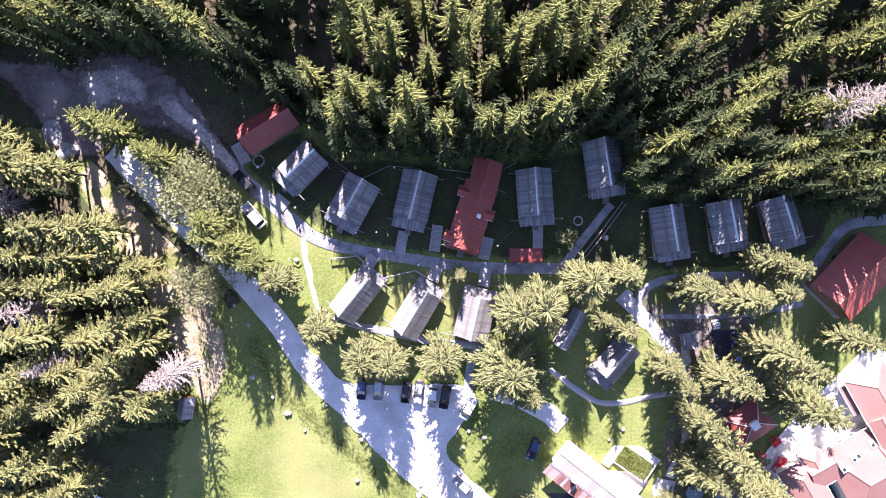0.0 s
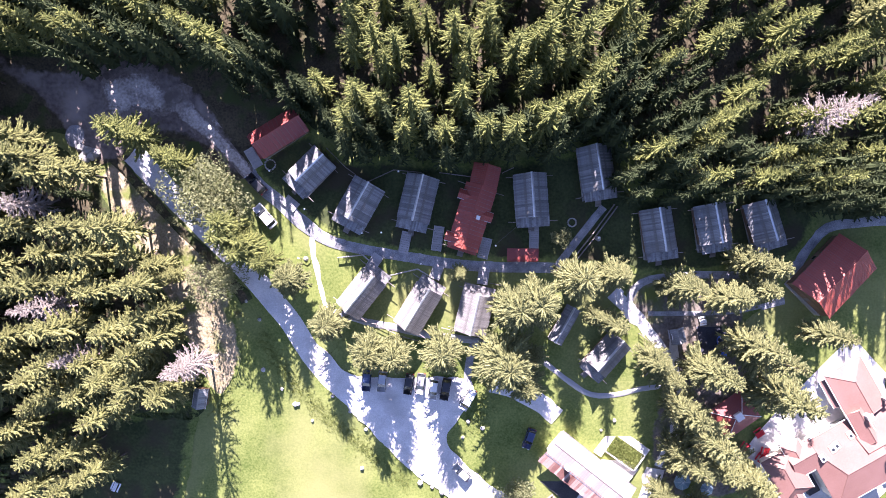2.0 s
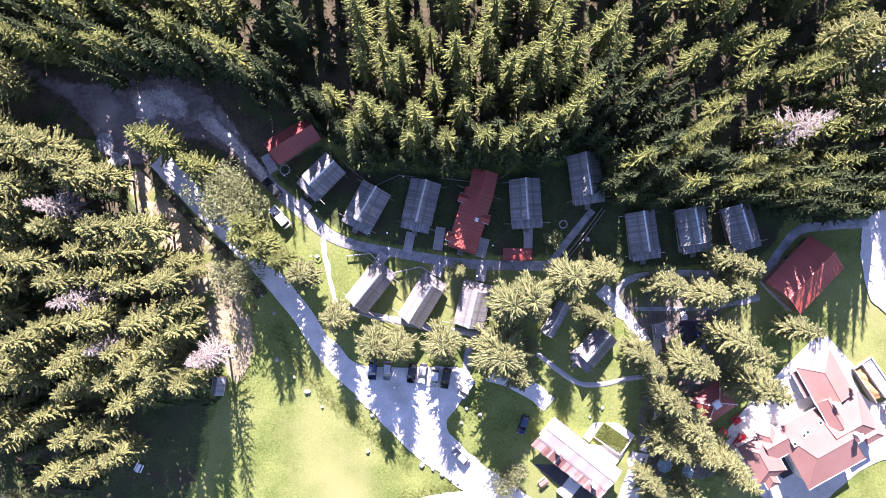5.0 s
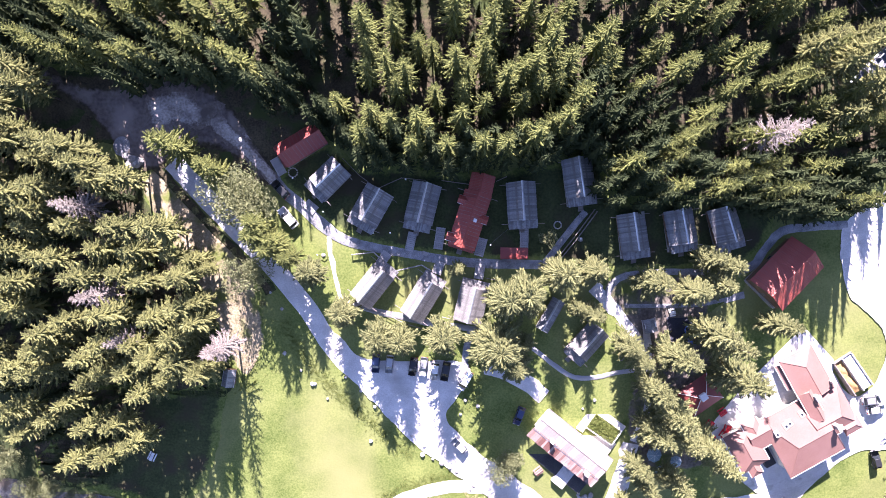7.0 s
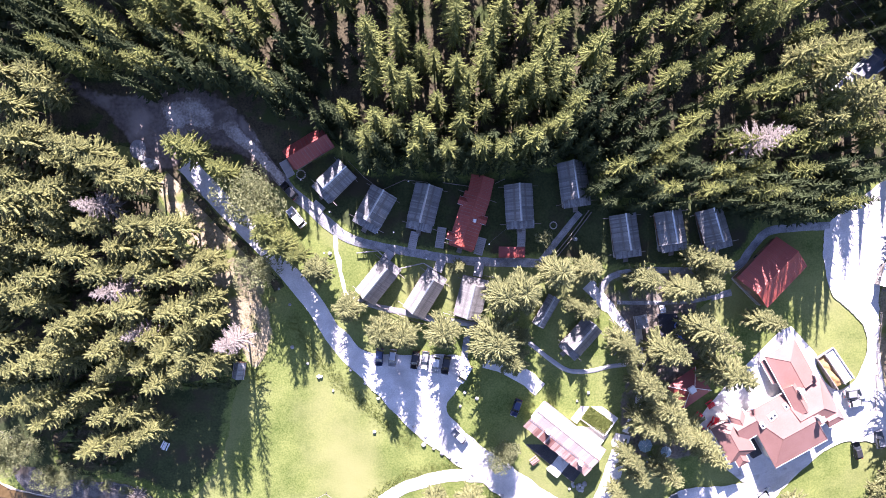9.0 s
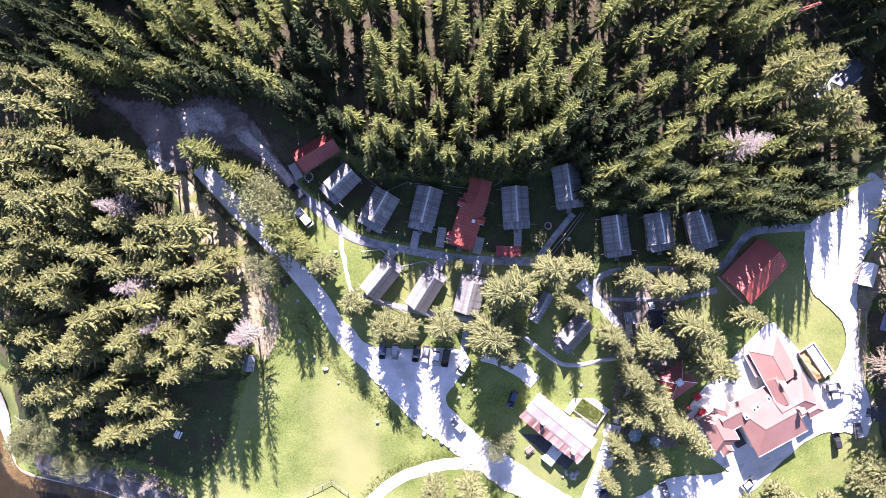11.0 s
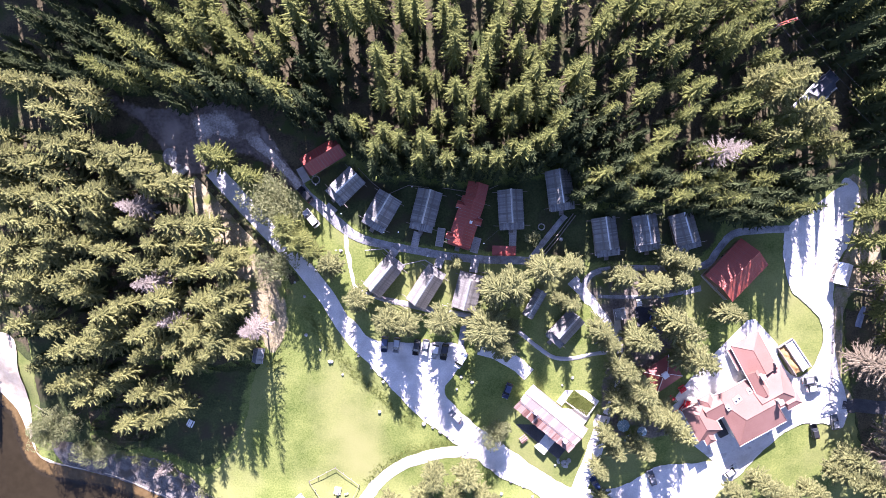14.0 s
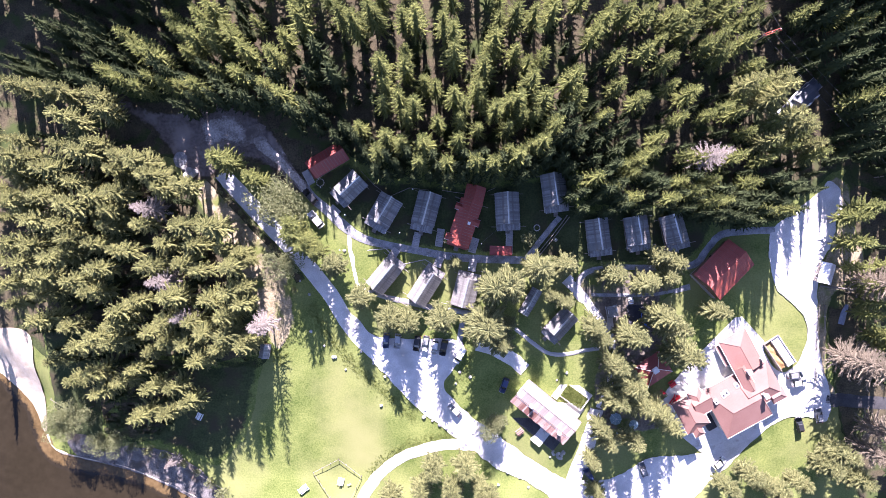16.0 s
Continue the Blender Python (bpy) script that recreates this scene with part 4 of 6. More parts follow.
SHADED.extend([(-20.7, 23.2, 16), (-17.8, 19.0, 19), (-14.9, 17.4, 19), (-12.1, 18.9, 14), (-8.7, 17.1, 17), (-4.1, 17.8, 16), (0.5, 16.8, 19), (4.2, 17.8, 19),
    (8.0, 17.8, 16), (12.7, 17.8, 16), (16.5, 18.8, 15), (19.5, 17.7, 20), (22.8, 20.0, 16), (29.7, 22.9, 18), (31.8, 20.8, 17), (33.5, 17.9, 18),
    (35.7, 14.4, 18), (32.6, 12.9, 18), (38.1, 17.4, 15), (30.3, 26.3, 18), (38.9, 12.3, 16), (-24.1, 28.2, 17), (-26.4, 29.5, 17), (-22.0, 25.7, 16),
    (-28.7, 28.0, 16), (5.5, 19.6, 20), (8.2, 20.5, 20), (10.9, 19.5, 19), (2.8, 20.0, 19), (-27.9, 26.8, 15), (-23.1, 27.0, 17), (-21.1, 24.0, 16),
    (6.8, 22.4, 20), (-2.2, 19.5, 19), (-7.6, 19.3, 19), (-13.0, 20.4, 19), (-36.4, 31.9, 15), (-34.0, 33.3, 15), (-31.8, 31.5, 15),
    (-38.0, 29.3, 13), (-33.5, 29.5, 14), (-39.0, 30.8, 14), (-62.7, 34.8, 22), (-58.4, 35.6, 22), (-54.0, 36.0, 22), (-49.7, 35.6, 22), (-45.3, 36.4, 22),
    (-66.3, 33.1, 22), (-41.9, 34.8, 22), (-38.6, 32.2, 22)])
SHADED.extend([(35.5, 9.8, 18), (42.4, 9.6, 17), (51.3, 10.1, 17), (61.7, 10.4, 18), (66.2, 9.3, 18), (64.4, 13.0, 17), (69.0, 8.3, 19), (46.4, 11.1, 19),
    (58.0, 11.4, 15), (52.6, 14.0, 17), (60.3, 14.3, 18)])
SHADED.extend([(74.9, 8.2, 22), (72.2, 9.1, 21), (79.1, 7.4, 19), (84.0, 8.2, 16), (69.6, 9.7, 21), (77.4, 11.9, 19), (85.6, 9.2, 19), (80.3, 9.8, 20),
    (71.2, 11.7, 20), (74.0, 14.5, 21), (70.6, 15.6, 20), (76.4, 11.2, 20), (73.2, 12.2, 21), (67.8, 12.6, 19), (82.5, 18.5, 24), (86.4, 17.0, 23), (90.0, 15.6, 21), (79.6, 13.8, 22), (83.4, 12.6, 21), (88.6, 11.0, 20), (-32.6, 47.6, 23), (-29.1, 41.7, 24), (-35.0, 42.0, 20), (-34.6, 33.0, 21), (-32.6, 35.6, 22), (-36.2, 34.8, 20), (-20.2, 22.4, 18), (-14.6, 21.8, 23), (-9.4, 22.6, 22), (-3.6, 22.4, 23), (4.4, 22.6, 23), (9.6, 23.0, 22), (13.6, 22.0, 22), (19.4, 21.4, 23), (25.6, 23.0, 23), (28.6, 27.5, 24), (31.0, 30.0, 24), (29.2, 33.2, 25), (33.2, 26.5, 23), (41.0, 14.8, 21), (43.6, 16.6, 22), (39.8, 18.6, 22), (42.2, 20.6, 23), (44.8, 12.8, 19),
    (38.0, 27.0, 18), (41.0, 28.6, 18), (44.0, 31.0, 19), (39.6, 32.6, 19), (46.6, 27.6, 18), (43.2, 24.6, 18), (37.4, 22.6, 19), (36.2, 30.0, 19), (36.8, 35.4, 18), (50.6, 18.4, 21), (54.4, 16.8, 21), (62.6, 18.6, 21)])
plant("pale_spruce", [(-52.4, -16.2, 19), (-51.0, -25.6, 15), (-58.4, -27.9, 19), (-63.8, -31.4, 20), (-72.4, -27.4, 18), (-65.6, -21.5, 18), (-76.6, -29.6, 17)], "western forest", 1.08)
plant("spruce", [(106.1, 2.7, 19), (110.7, -8.1, 15), (113.1, -9.4, 17), (113.4, -16.0, 17), (117.3, -21.9, 17), (113.0, -13.2, 16), (108.7, -3.8, 15),
    (115.0, -2.9, 17), (118.8, -24.7, 19)], "eastern wood", 0.95)
plant("bush", [(-93.7, -59.2, 3), (-89.3, -60.8, 4), (-84.2, -61.3, 4), (-79.7, -62.3, 4), (-75.0, -65.0, 4), (-71.3, -68.0, 3), (-66.9, -70.9, 4), (-97.2, -57.8, 5),
    (-62.6, -73.5, 5)], "lakeside bushes", 1.3)
plant("bush", [(23.1, 2.2, 5)], "lawn shrubs", 1.3)
plant("bush", [(-61.4, 13.2, 2.6), (-59.0, 11.0, 3), (-55.9, 7.4, 2.4), (-53.4, 5.2, 2.8), (-47.6, -1.4, 2.4), (-44.6, -4.6, 2.8), (-42.0, -8.2, 2.6), (-41.4, -13.4, 2.4)], "roadside bushes", 1.2)
plant("spruce", [(-35.9, 1.0, 17), (-33.9, -2.6, 15)], "verge trees", 1.0)
SHADED.extend([(-79.6, 40.6, 22), (-77.3, 40.4, 18), (-70.9, 41.8, 23), (-68.5, 41.1, 19), (-63.4, 39.4, 22), (-58.6, 41.9, 24), (-56.6, 38.4, 22), (-53.7, 42.1, 19),
    (-48.2, 39.3, 20), (-43.1, 41.0, 24), (-88.0, 43.7, 19), (-90.7, 38.9, 22), (-99.4, 40.4, 20), (-108.1, 42.3, 15), (-104.5, 45.0, 15), (-99.5, 46.5, 15),
    (-95.5, 43.9, 15), (-106.4, 47.7, 15), (-110.7, 44.9, 15), (-113.8, 40.8, 15), (-101.9, 41.0, 15), (-110.2, 42.2, 15), (-97.9, 50.3, 20), (-94.5, 51.1, 20),
    (-91.2, 49.8, 20), (-87.7, 51.2, 20), (-100.5, 52.2, 20), (-92.3, 53.7, 20), (-85.8, 48.6, 20), (-83.2, 45.4, 20), (-89.3, 46.6, 20)])


# ---- forest between the counted trees ----
def inside(x, y, outline):
    hit = False
    for (ax, ay), (bx, by) in zip(outline, outline[1:] + outline[:1]):
        if (ay > y) != (by > y) and x < (bx - ax) * (y - ay) / (by - ay) + ax:
            hit = not hit
    return hit


ARRAYS = {}


def crown_arrays(me):
    """A crown's corners and triangles as arrays."""
    if me.name not in ARRAYS:
        co, tris = np.empty(len(me.vertices) * 3, np.float32), np.empty(len(me.loops), np.int32)
        me.vertices.foreach_get("co", co)
        me.loops.foreach_get("vertex_index", tris)
        ARRAYS[me.name] = (co.reshape(-1, 3), tris.reshape(-1, 3))
    return ARRAYS[me.name]


def joined(name, label, spots, kinds, seed, mat):
    """A stand of trees at (x, y, height) as one mesh."""
    rng = random.Random(seed)
    V, F, count = [], [], 0
    for x, y, h in spots:
        co, tris = crown_arrays(KINDS[kinds][rng.randrange(len(KINDS[kinds]))][0])
        a, s = rng.uniform(0, 6.28), h / TREE
        c, n = math.cos(a) * s * 0.87, math.sin(a) * s * 0.87
        V.append(np.c_[co[:, 0] * c - co[:, 1] * n + x, co[:, 0] * n + co[:, 1] * c + y, co[:, 2] * s + ground_z(x, y)])
        F.append(tris + count)
        count += len(co)
        PLANTED.append((x, y))
    ob = mesh_object(name, np.concatenate(V), np.concatenate(F), mat)
    return tagged(ob, label, "forest", kind="stuff")


def wood(name, label, outline, spacing, low, high, kinds, seed, keep=2.4, mat=SHADE_NEEDLES):
    """A dense stand as one mesh, kept clear of the trees that stand singly."""
    rng = random.Random(seed)
    xs, ys = [p[0] for p in outline], [p[1] for p in outline]
    area = (max(xs) - min(xs)) * (max(ys) - min(ys))
    standing = []
    for _ in range(int(area / spacing ** 2 * 6)):
        x, y = rng.uniform(min(xs), max(xs)), rng.uniform(min(ys), max(ys))
        if not inside(x, y, outline):
            continue
        if any((x - a) ** 2 + (y - b) ** 2 < spacing ** 2 for a, b in standing) or any((x - a) ** 2 + (y - b) ** 2 < keep ** 2 for a, b in PLANTED):
            continue
        standing.append((x, y))
    return joined(name, label, [(x, y, rng.uniform(low, high)) for x, y in standing], kinds, seed, mat)



PLANTED.extend((94.6 + _x, 41.2 + _y) for _x in range(-12, 7, 3) for _y in range(-9, 4, 3))
# Shade is painted into these needles; many trees here are added sun blockers.
joined("shaded_stand", "darkened spruces behind the cabins, many added to shade them", [(x, y, h * 0.93) for x, y, h in SHADED], "shade_spruce", 2, SHADE_NEEDLES)
joined("yard_stand", "sunlit spruce stand behind the dirt yard", [(x, y, h * 1.12) for x, y, h in BACK], "spruce", 3, NEEDLES)
# Filler trees between the lit ones; shade is painted into their needles.
wood("north_wood", "dense spruce wood above the cabins, darkened for shade", [(-49.1, 40.0), (-29.3, 32.9), (-25.4, 21.7), (-13.8, 20.4), (1.7, 20.0), (32.5, 21.4), (40.6, 13.9), (39.5, 36.6), (34.3, 58.0), (-47.4, 58.3)], 3.6, 7.5, 11, "shade_spruce", 4, 2.0)
wood("north_east_wood", "dense spruce wood on the slope, darkened for shade", [(39.5, 36.6), (40.6, 13.1), (54.8, 10.8), (85.9, 11.0), (101.0, 16.7), (104.6, 28.9), (92.1, 49.6), (90.0, 62.0), (34.0, 60.0)], 3.7, 8, 12, "shade_spruce", 5, 2.0)
wood("north_west_wood", "dense spruce wood behind the yard, darkened for shade", [(-92.9, 48.6), (-82.5, 41.5), (-67.3, 39.6), (-49.1, 40.7), (-48.7, 62.0), (-103.4, 62.8), (-104.7, 54.2)], 3.6, 10, 14, "shade_spruce", 6, 2.0)
wood("upper_wood", "tall sunlit spruce wood higher on the slope", [(-64.0, 58.5), (-40.0, 57.5), (30.0, 59.5), (88.0, 61.5), (86.0, 82.0), (-64.0, 80.0)], 6.1, 16, 22, "spruce", 14, 3.4, NEEDLES)
wood("west_edge_wood", "dense spruce wood behind the beach", [(-126.0, 30.0), (-110.5, 28.0), (-111.0, -4.0), (-113.0, -9.0), (-126.0, -8.0)], 5.0, 12, 17, "pale_spruce", 15, 3.2, PALE_NEEDLES)
wood("west_wood", "dense spruce wood beside the meadow", [(-107.4, 27.5), (-102.8, 27.6), (-84.6, 22.7), (-71.0, 13.1), (-66.6, 4.0), (-56.0, -6.8), (-55.1, -27.7), (-73.1, -34.8), (-78.9, -51.9), (-96.3, -43.7), (-105.1, -32.1), (-109.2, -23.9)], 3.9, 8, 13, "shade_spruce", 7, 2.4)
wood("east_wood", "shaded spruce wood beyond the clearing", [(88.6, 75.6), (137.9, 76.6), (144.3, 19.1), (113.1, 20.0), (106.5, 24.4), (95.8, 42.3)], 4.2, 18, 24, "shade_spruce", 8)
wood("lane_wood", "shaded spruce wood beyond the lane", [(114.0, 19.0), (141.0, 18.0), (142.0, -38.0), (120.0, -38.0), (117.0, -28.0), (115.0, -12.0)], 5.6, 11, 17, "shade_spruce", 16)
wood("far_wood_north", "far spruce forest on the slope", [(-86, 80), (88, 80), (88, 106), (-86, 106)], 7.0, 18, 23, "shade_spruce", 9)
# Two unseen stands, added only to cast shade on the upper corners.
wood("far_wood_corner", "tall spruces added out of view to shade the slope", [(-150, 63), (-66, 64), (-66, 94), (-150, 94)], 5.4, 26, 31, "shade_spruce", 12)
wood("far_wood_slope", "tall spruces added out of view to shade the slope", [(90, 66), (160, 66), (160, 92), (90, 92)], 5.4, 25, 30, "shade_spruce", 13)
wood("far_wood_west", "far spruce forest beyond the beach", [(-200, -30), (-128, -30), (-128, 76), (-200, 76)], 16, 17, 22, "shade_spruce", 10)
wood("far_wood_east", "far spruce forest beyond the lane", [(130, -85), (190, -85), (190, 76), (130, 76)], 16, 17, 22, "shade_spruce", 11)


# ---- buildings ----
def roof_side(owner, half, length, rise, eave, side, over, seed, mat, width=0.3, thick=0.05, rough=0.04, place=None, name="board", shift=0.0):
    """One roof slope: a deck, and on it boards or sheets from the ridge down to the eave. side: -1 west, 1 east."""
    rng = random.Random(seed)
    place = place or Matrix()
    run = half + over
    pitch = math.atan2(rise, half)
    slant = run / math.cos(pitch)
    frame_m = place @ Matrix.Translation((0, shift, eave + rise)) @ (Matrix() if side > 0 else Matrix.Rotation(math.pi, 4, "Z")) @ Matrix.Rotation(pitch, 4, "Y")
    bm = bmesh.new()
    box(bm, 0, -length / 2 + 0.04, -0.07, slant - 0.06, length / 2 - 0.04, -0.015)
    bmesh.ops.transform(bm, matrix=frame_m, verts=bm.verts)
    deck = part("roof_slope", bm, TIMBER, owner)
    count = max(3, round(length / width))
    w = length / count
    shapes = []
    for k in range(3):
        bm = bmesh.new()
        box(bm, 0.02, -w * (0.485 - 0.02 * k), -0.012, slant * (1 - 0.008 * k), w * (0.485 - 0.015 * k), thick - 0.02, 0.008)
        me = bpy.data.meshes.new(name)
        bm.to_mesh(me)
        bm.free()
        me.materials.append(mat)
        shapes.append(me)
    for i in range(count):
        ob = new(name, shapes[rng.randrange(3)])
        ob.parent = deck
        ob.matrix_basis = frame_m @ pose(rng.uniform(0, rough), -length / 2 + (i + 0.5) * w, rng.uniform(0, rough) * 0.5, 0, rng.uniform(-1, 1) * rough * 6, rng.uniform(-1, 1) * rough * 3)
    return deck


def log_wall(owner, x0, y0, x1, y1, z0, z1, mat, thick=0.18, course=0.24):
    """A wall of stacked logs on a thin inner leaf."""
    d = Vector((x1 - x0, y1 - y0, 0))
    L = d.length
    turn = Matrix.Translation((x0, y0, 0)) @ Matrix.Rotation(math.atan2(d.y, d.x), 4, "Z")
    bm = bmesh.new()
    box(bm, 0, -0.05, z0, L, 0.05, z1, 0.0, turn)
    leaf = part("wall", bm, mat, owner)
    bm = bmesh.new()
    box(bm, -0.1, -thick / 2, 0, L + 0.1, thick / 2, course - 0.015, 0.03)
    me = bpy.data.meshes.new("log")
    bm.to_mesh(me)
    bm.free()
    me.materials.append(mat)
    for i in range(int((z1 - z0) / course)):
        log = new("log", me)
        log.parent = leaf
        log.matrix_basis = turn @ pose(0, 0, z0 + i * course)
    return leaf


def gable(half, y, eave, rise, out=0.0):
    bm = bmesh.new()
    solid(bm, ((-half, y, eave), (half, y, eave), (0, y, eave + rise)), 0.14, Vector((0, 1, 0)))
    return bm


def stairs_down(owner, x, y, floor, drop, width=1.2, step=0.18, name="step", mat=TIMBER):
    """A flight of separate treads that goes down towards -y."""
    n = max(1, int(drop / step))
    for i in range(n):
        bm = bmesh.new()
        box(bm, x - width / 2, y - (i + 1) * 0.29, floor - (i + 1) * step - 0.05, x + width / 2, y - i * 0.29 + 0.02, floor - (i + 1) * step, 0.01)
        part(name, bm, mat, owner)


def cabin(x, y, angle, w, l, label, seed, roof=BOARDS, ridge_mat=RIDGE, group="timber cabins", porch=1.7, walls=LOGS, rise_by=0.95, eave=2.55, stone=True, sheet=0.3, poles=True, name="cabin", back=0.35):
    """A log cabin on a stone footing: its ridge along y, the porch under a lower roof towards -y."""
    ob = thing(name, label, "cabin" if name == "cabin" else "house", x, y, angle, group=group)
    rng = random.Random(seed)
    half, n, s = w / 2 - 0.45, l / 2 - back, -l / 2 + 0.35 + porch
    rise = half * rise_by
    fall = 0.6
    bm = bmesh.new()
    box(bm, -half - 0.08, -l / 2 + 0.3, -1.4, half + 0.08, n + 0.08, 0.35, 0.04)
    part("footing", bm, STONE, ob, "rough stone footing")
    for a in ((-half, s, -half, n), (half, s, half, n), (-half, n, half, n), (-half, s, half, s)):
        log_wall(ob, *a, 0.35, eave, walls)
    for g in (n - 0.07, s - 0.07):
        part("gable", gable(half + 0.05, g, eave, rise * 0.97), walls, ob)
    for side in (-1, 1):
        roof_side(ob, half, l - porch, rise, eave + 0.12, side, 0.45, seed * 7 + side, roof, sheet, shift=porch / 2)
    bm = bmesh.new()
    top = eave + 0.12 + rise
    for side in (-1, 1):
        c = ((0, -l / 2 + porch - 0.05, top + 0.09), (side * 0.24, -l / 2 + porch - 0.05, top + 0.06 - 0.22 * rise_by), (side * 0.24, l / 2 + 0.05, top + 0.06 - 0.22 * rise_by), (0, l / 2 + 0.05, top + 0.09))
        solid(bm, c if side > 0 else c[::-1], 0.02)
    part("ridge_cap", bm, ridge_mat, ob, "pale metal ridge cap" if ridge_mat is RIDGE else "red ridge cap")
    if porch > 0.3:
        bm = bmesh.new()
        yy = -l / 2 + 0.25
        while yy < s - 0.1:
            box(bm, -half, yy, 0.35, half, yy + 0.17, 0.43, 0.01)
            yy += 0.18
        part("porch_deck", bm, TIMBER, ob)
        bm = bmesh.new()
        for yy in (-l / 2, s - 0.1):
            box(bm, -half - 0.2, yy, eave - 0.47 if yy < s - 0.5 else eave - 0.14, half + 0.2, yy + 0.1, eave - 0.39 if yy < s - 0.5 else eave - 0.03)
        lean = part("porch_roof", bm, TIMBER, ob, "low board roof over the porch")
        xx = -half - 0.25
        while xx < half + 0.2:
            k = rng.uniform(0, 0.03)
            bm = bmesh.new()
            solid(bm, ((xx, -l / 2 - 0.1, eave - 0.35 + k), (xx + 0.27, -l / 2 - 0.1, eave - 0.35 + k), (xx + 0.27, s + 0.05, eave + 0.02 + k), (xx, s + 0.05, eave + 0.02 + k)), 0.04)
            part("board", bm, roof, lean)
            xx += 0.29
        for px in (-half + 0.1, -half * 0.35, half * 0.35, half - 0.1):
            bm = bmesh.new()
            rod(bm, (px, -l / 2 + 0.35, 0.4), (px, -l / 2 + 0.35, eave - 0.36), 0.08)
            part("porch_post", bm, TIMBER, ob)
        for x0, x1 in ((-half + 0.1, -0.7), (0.7, half - 0.1)):
            bm = bmesh.new()
            for z in (0.75, 1.25):
                rod(bm, (x0, -l / 2 + 0.35, z), (x1, -l / 2 + 0.35, z), 0.045)
            part("porch_rail", bm, TIMBER, ob)
        stairs_down(ob, 0.0, -l / 2 + 0.28, 0.42, 1.0)
    bm = bmesh.new()
    box(bm, -0.45, s - 0.13, 0.45, 0.45, s - 0.07, 2.35, 0.01)
    door = part("door", bm, TIMBER, ob)
    bm = bmesh.new()
    box(bm, 0.3, s - 0.2, 1.3, 0.36, s - 0.13, 1.42, 0.01)
    part("handle", bm, CHROME, door)
    for wx, wy in ((-half - 0.1, 0.6), (half + 0.1, 0.6)):
        bm = bmesh.new()
        box(bm, wx - 0.06, wy - 0.55, 1.15, wx + 0.06, wy + 0.55, 2.1, 0.02)
        win = part("window", bm, TIMBER, ob)
        bm = bmesh.new()
        d = math.copysign(0.065, wx)
        box(bm, wx + d - 0.006, wy - 0.45, 1.25, wx + d + 0.006, wy + 0.45, 2.0)
        part("pane", bm, GLASS, win)
    if poles:
        for py in (-l / 2 + porch * 0.6, l / 2 - 0.5):
            for side in (-1, 1):
                bm = bmesh.new()
                z = eave - 0.25
                rod(bm, (side * half * 0.9, py, z), (side * (half + 1.6 + rng.uniform(-0.3, 0.5)), py + rng.uniform(-0.2, 0.2), z - 0.25), 0.09, 0.07)
                part("beam_end", bm, TIMBER, ob)
    return ob


SHADY = "timber cabin with a steep grey board roof and pale ridge"
cabin(-26.2, 14.7, -45, 6.1, 8.9, SHADY, 1)
cabin(-16.8, 8.4, -29, 6.8, 9.7, SHADY, 2)
cabin(-5.3, 8.9, -13, 6.5, 10.7, SHADY, 3)
cabin(16.9, 9.5, 4, 6.6, 10.3, SHADY, 4)
cabin(29.5, 14.8, 9, 6.7, 10.5, SHADY, 5)
cabin(42.0, 3.0, 9, 6.3, 10.2, SHADY, 6)
cabin(52.6, 4.3, 11, 6.5, 9.5, SHADY, 7)
cabin(62.7, 4.9, 17, 6.4, 9.8, SHADY, 8)
LIT = "timber cabin with a steep board roof in full sun"
cabin(-15.9, -8.3, -218, 5.9, 10.6, LIT, 9, OLD_LIT_BOARDS)
cabin(-4.8, -11.2, -211, 5.9, 11.0, LIT, 10, OLD_LIT_BOARDS)
cabin(6.2, -12.2, -193, 6.6, 9.7, LIT, 11, OLD_LIT_BOARDS)
cabin(32.6, -21.8, -41, 5.6, 9.6, "small timber cabin with a sunlit board roof and curved rail", 12, OLD_LIT_BOARDS)
cabin(24.1, -15.3, -29, 3.1, 8.2, "narrow plank shed with a grey board roof", 13, group="sheds", porch=0.2, rise_by=0.6, eave=2.2, poles=False)

# red-roofed houses
cabin(-32.0, 22.1, -58, 5.6, 10.8, "timber cabin with a dark red sheet-metal roof", 21, MAROON_SHADE_SHEET, MAROON_SHADE_SHEET, "red roofed houses", porch=0.4, sheet=0.9, poles=False, eave=2.7)
long_house = cabin(5.3, 5.9, -17, 6.2, 13.2, "long timber house with a rusty red sheet-metal roof", 22, RED_SHEET, RED_SHEET, "red roofed houses", porch=0.4, sheet=0.8, eave=2.9, name="house", rise_by=0.62)
cabin(7.9, 14.0, -12, 5.4, 4.6, "low rear wing with a ribbed dark red roof", 24, RED_SHEET, RED_SHEET, "red roofed houses", porch=0.1, sheet=0.35, eave=2.3, poles=False, name="house", rise_by=0.55)
cabin(76.5, -5.2, -43, 10.1, 13.9, "large barn with a bright red ribbed sheet roof", 23, RED_SHEET, RED_SHEET, "red roofed houses", porch=0.3, sheet=0.45, eave=3.2, poles=False, name="barn", rise_by=0.5)


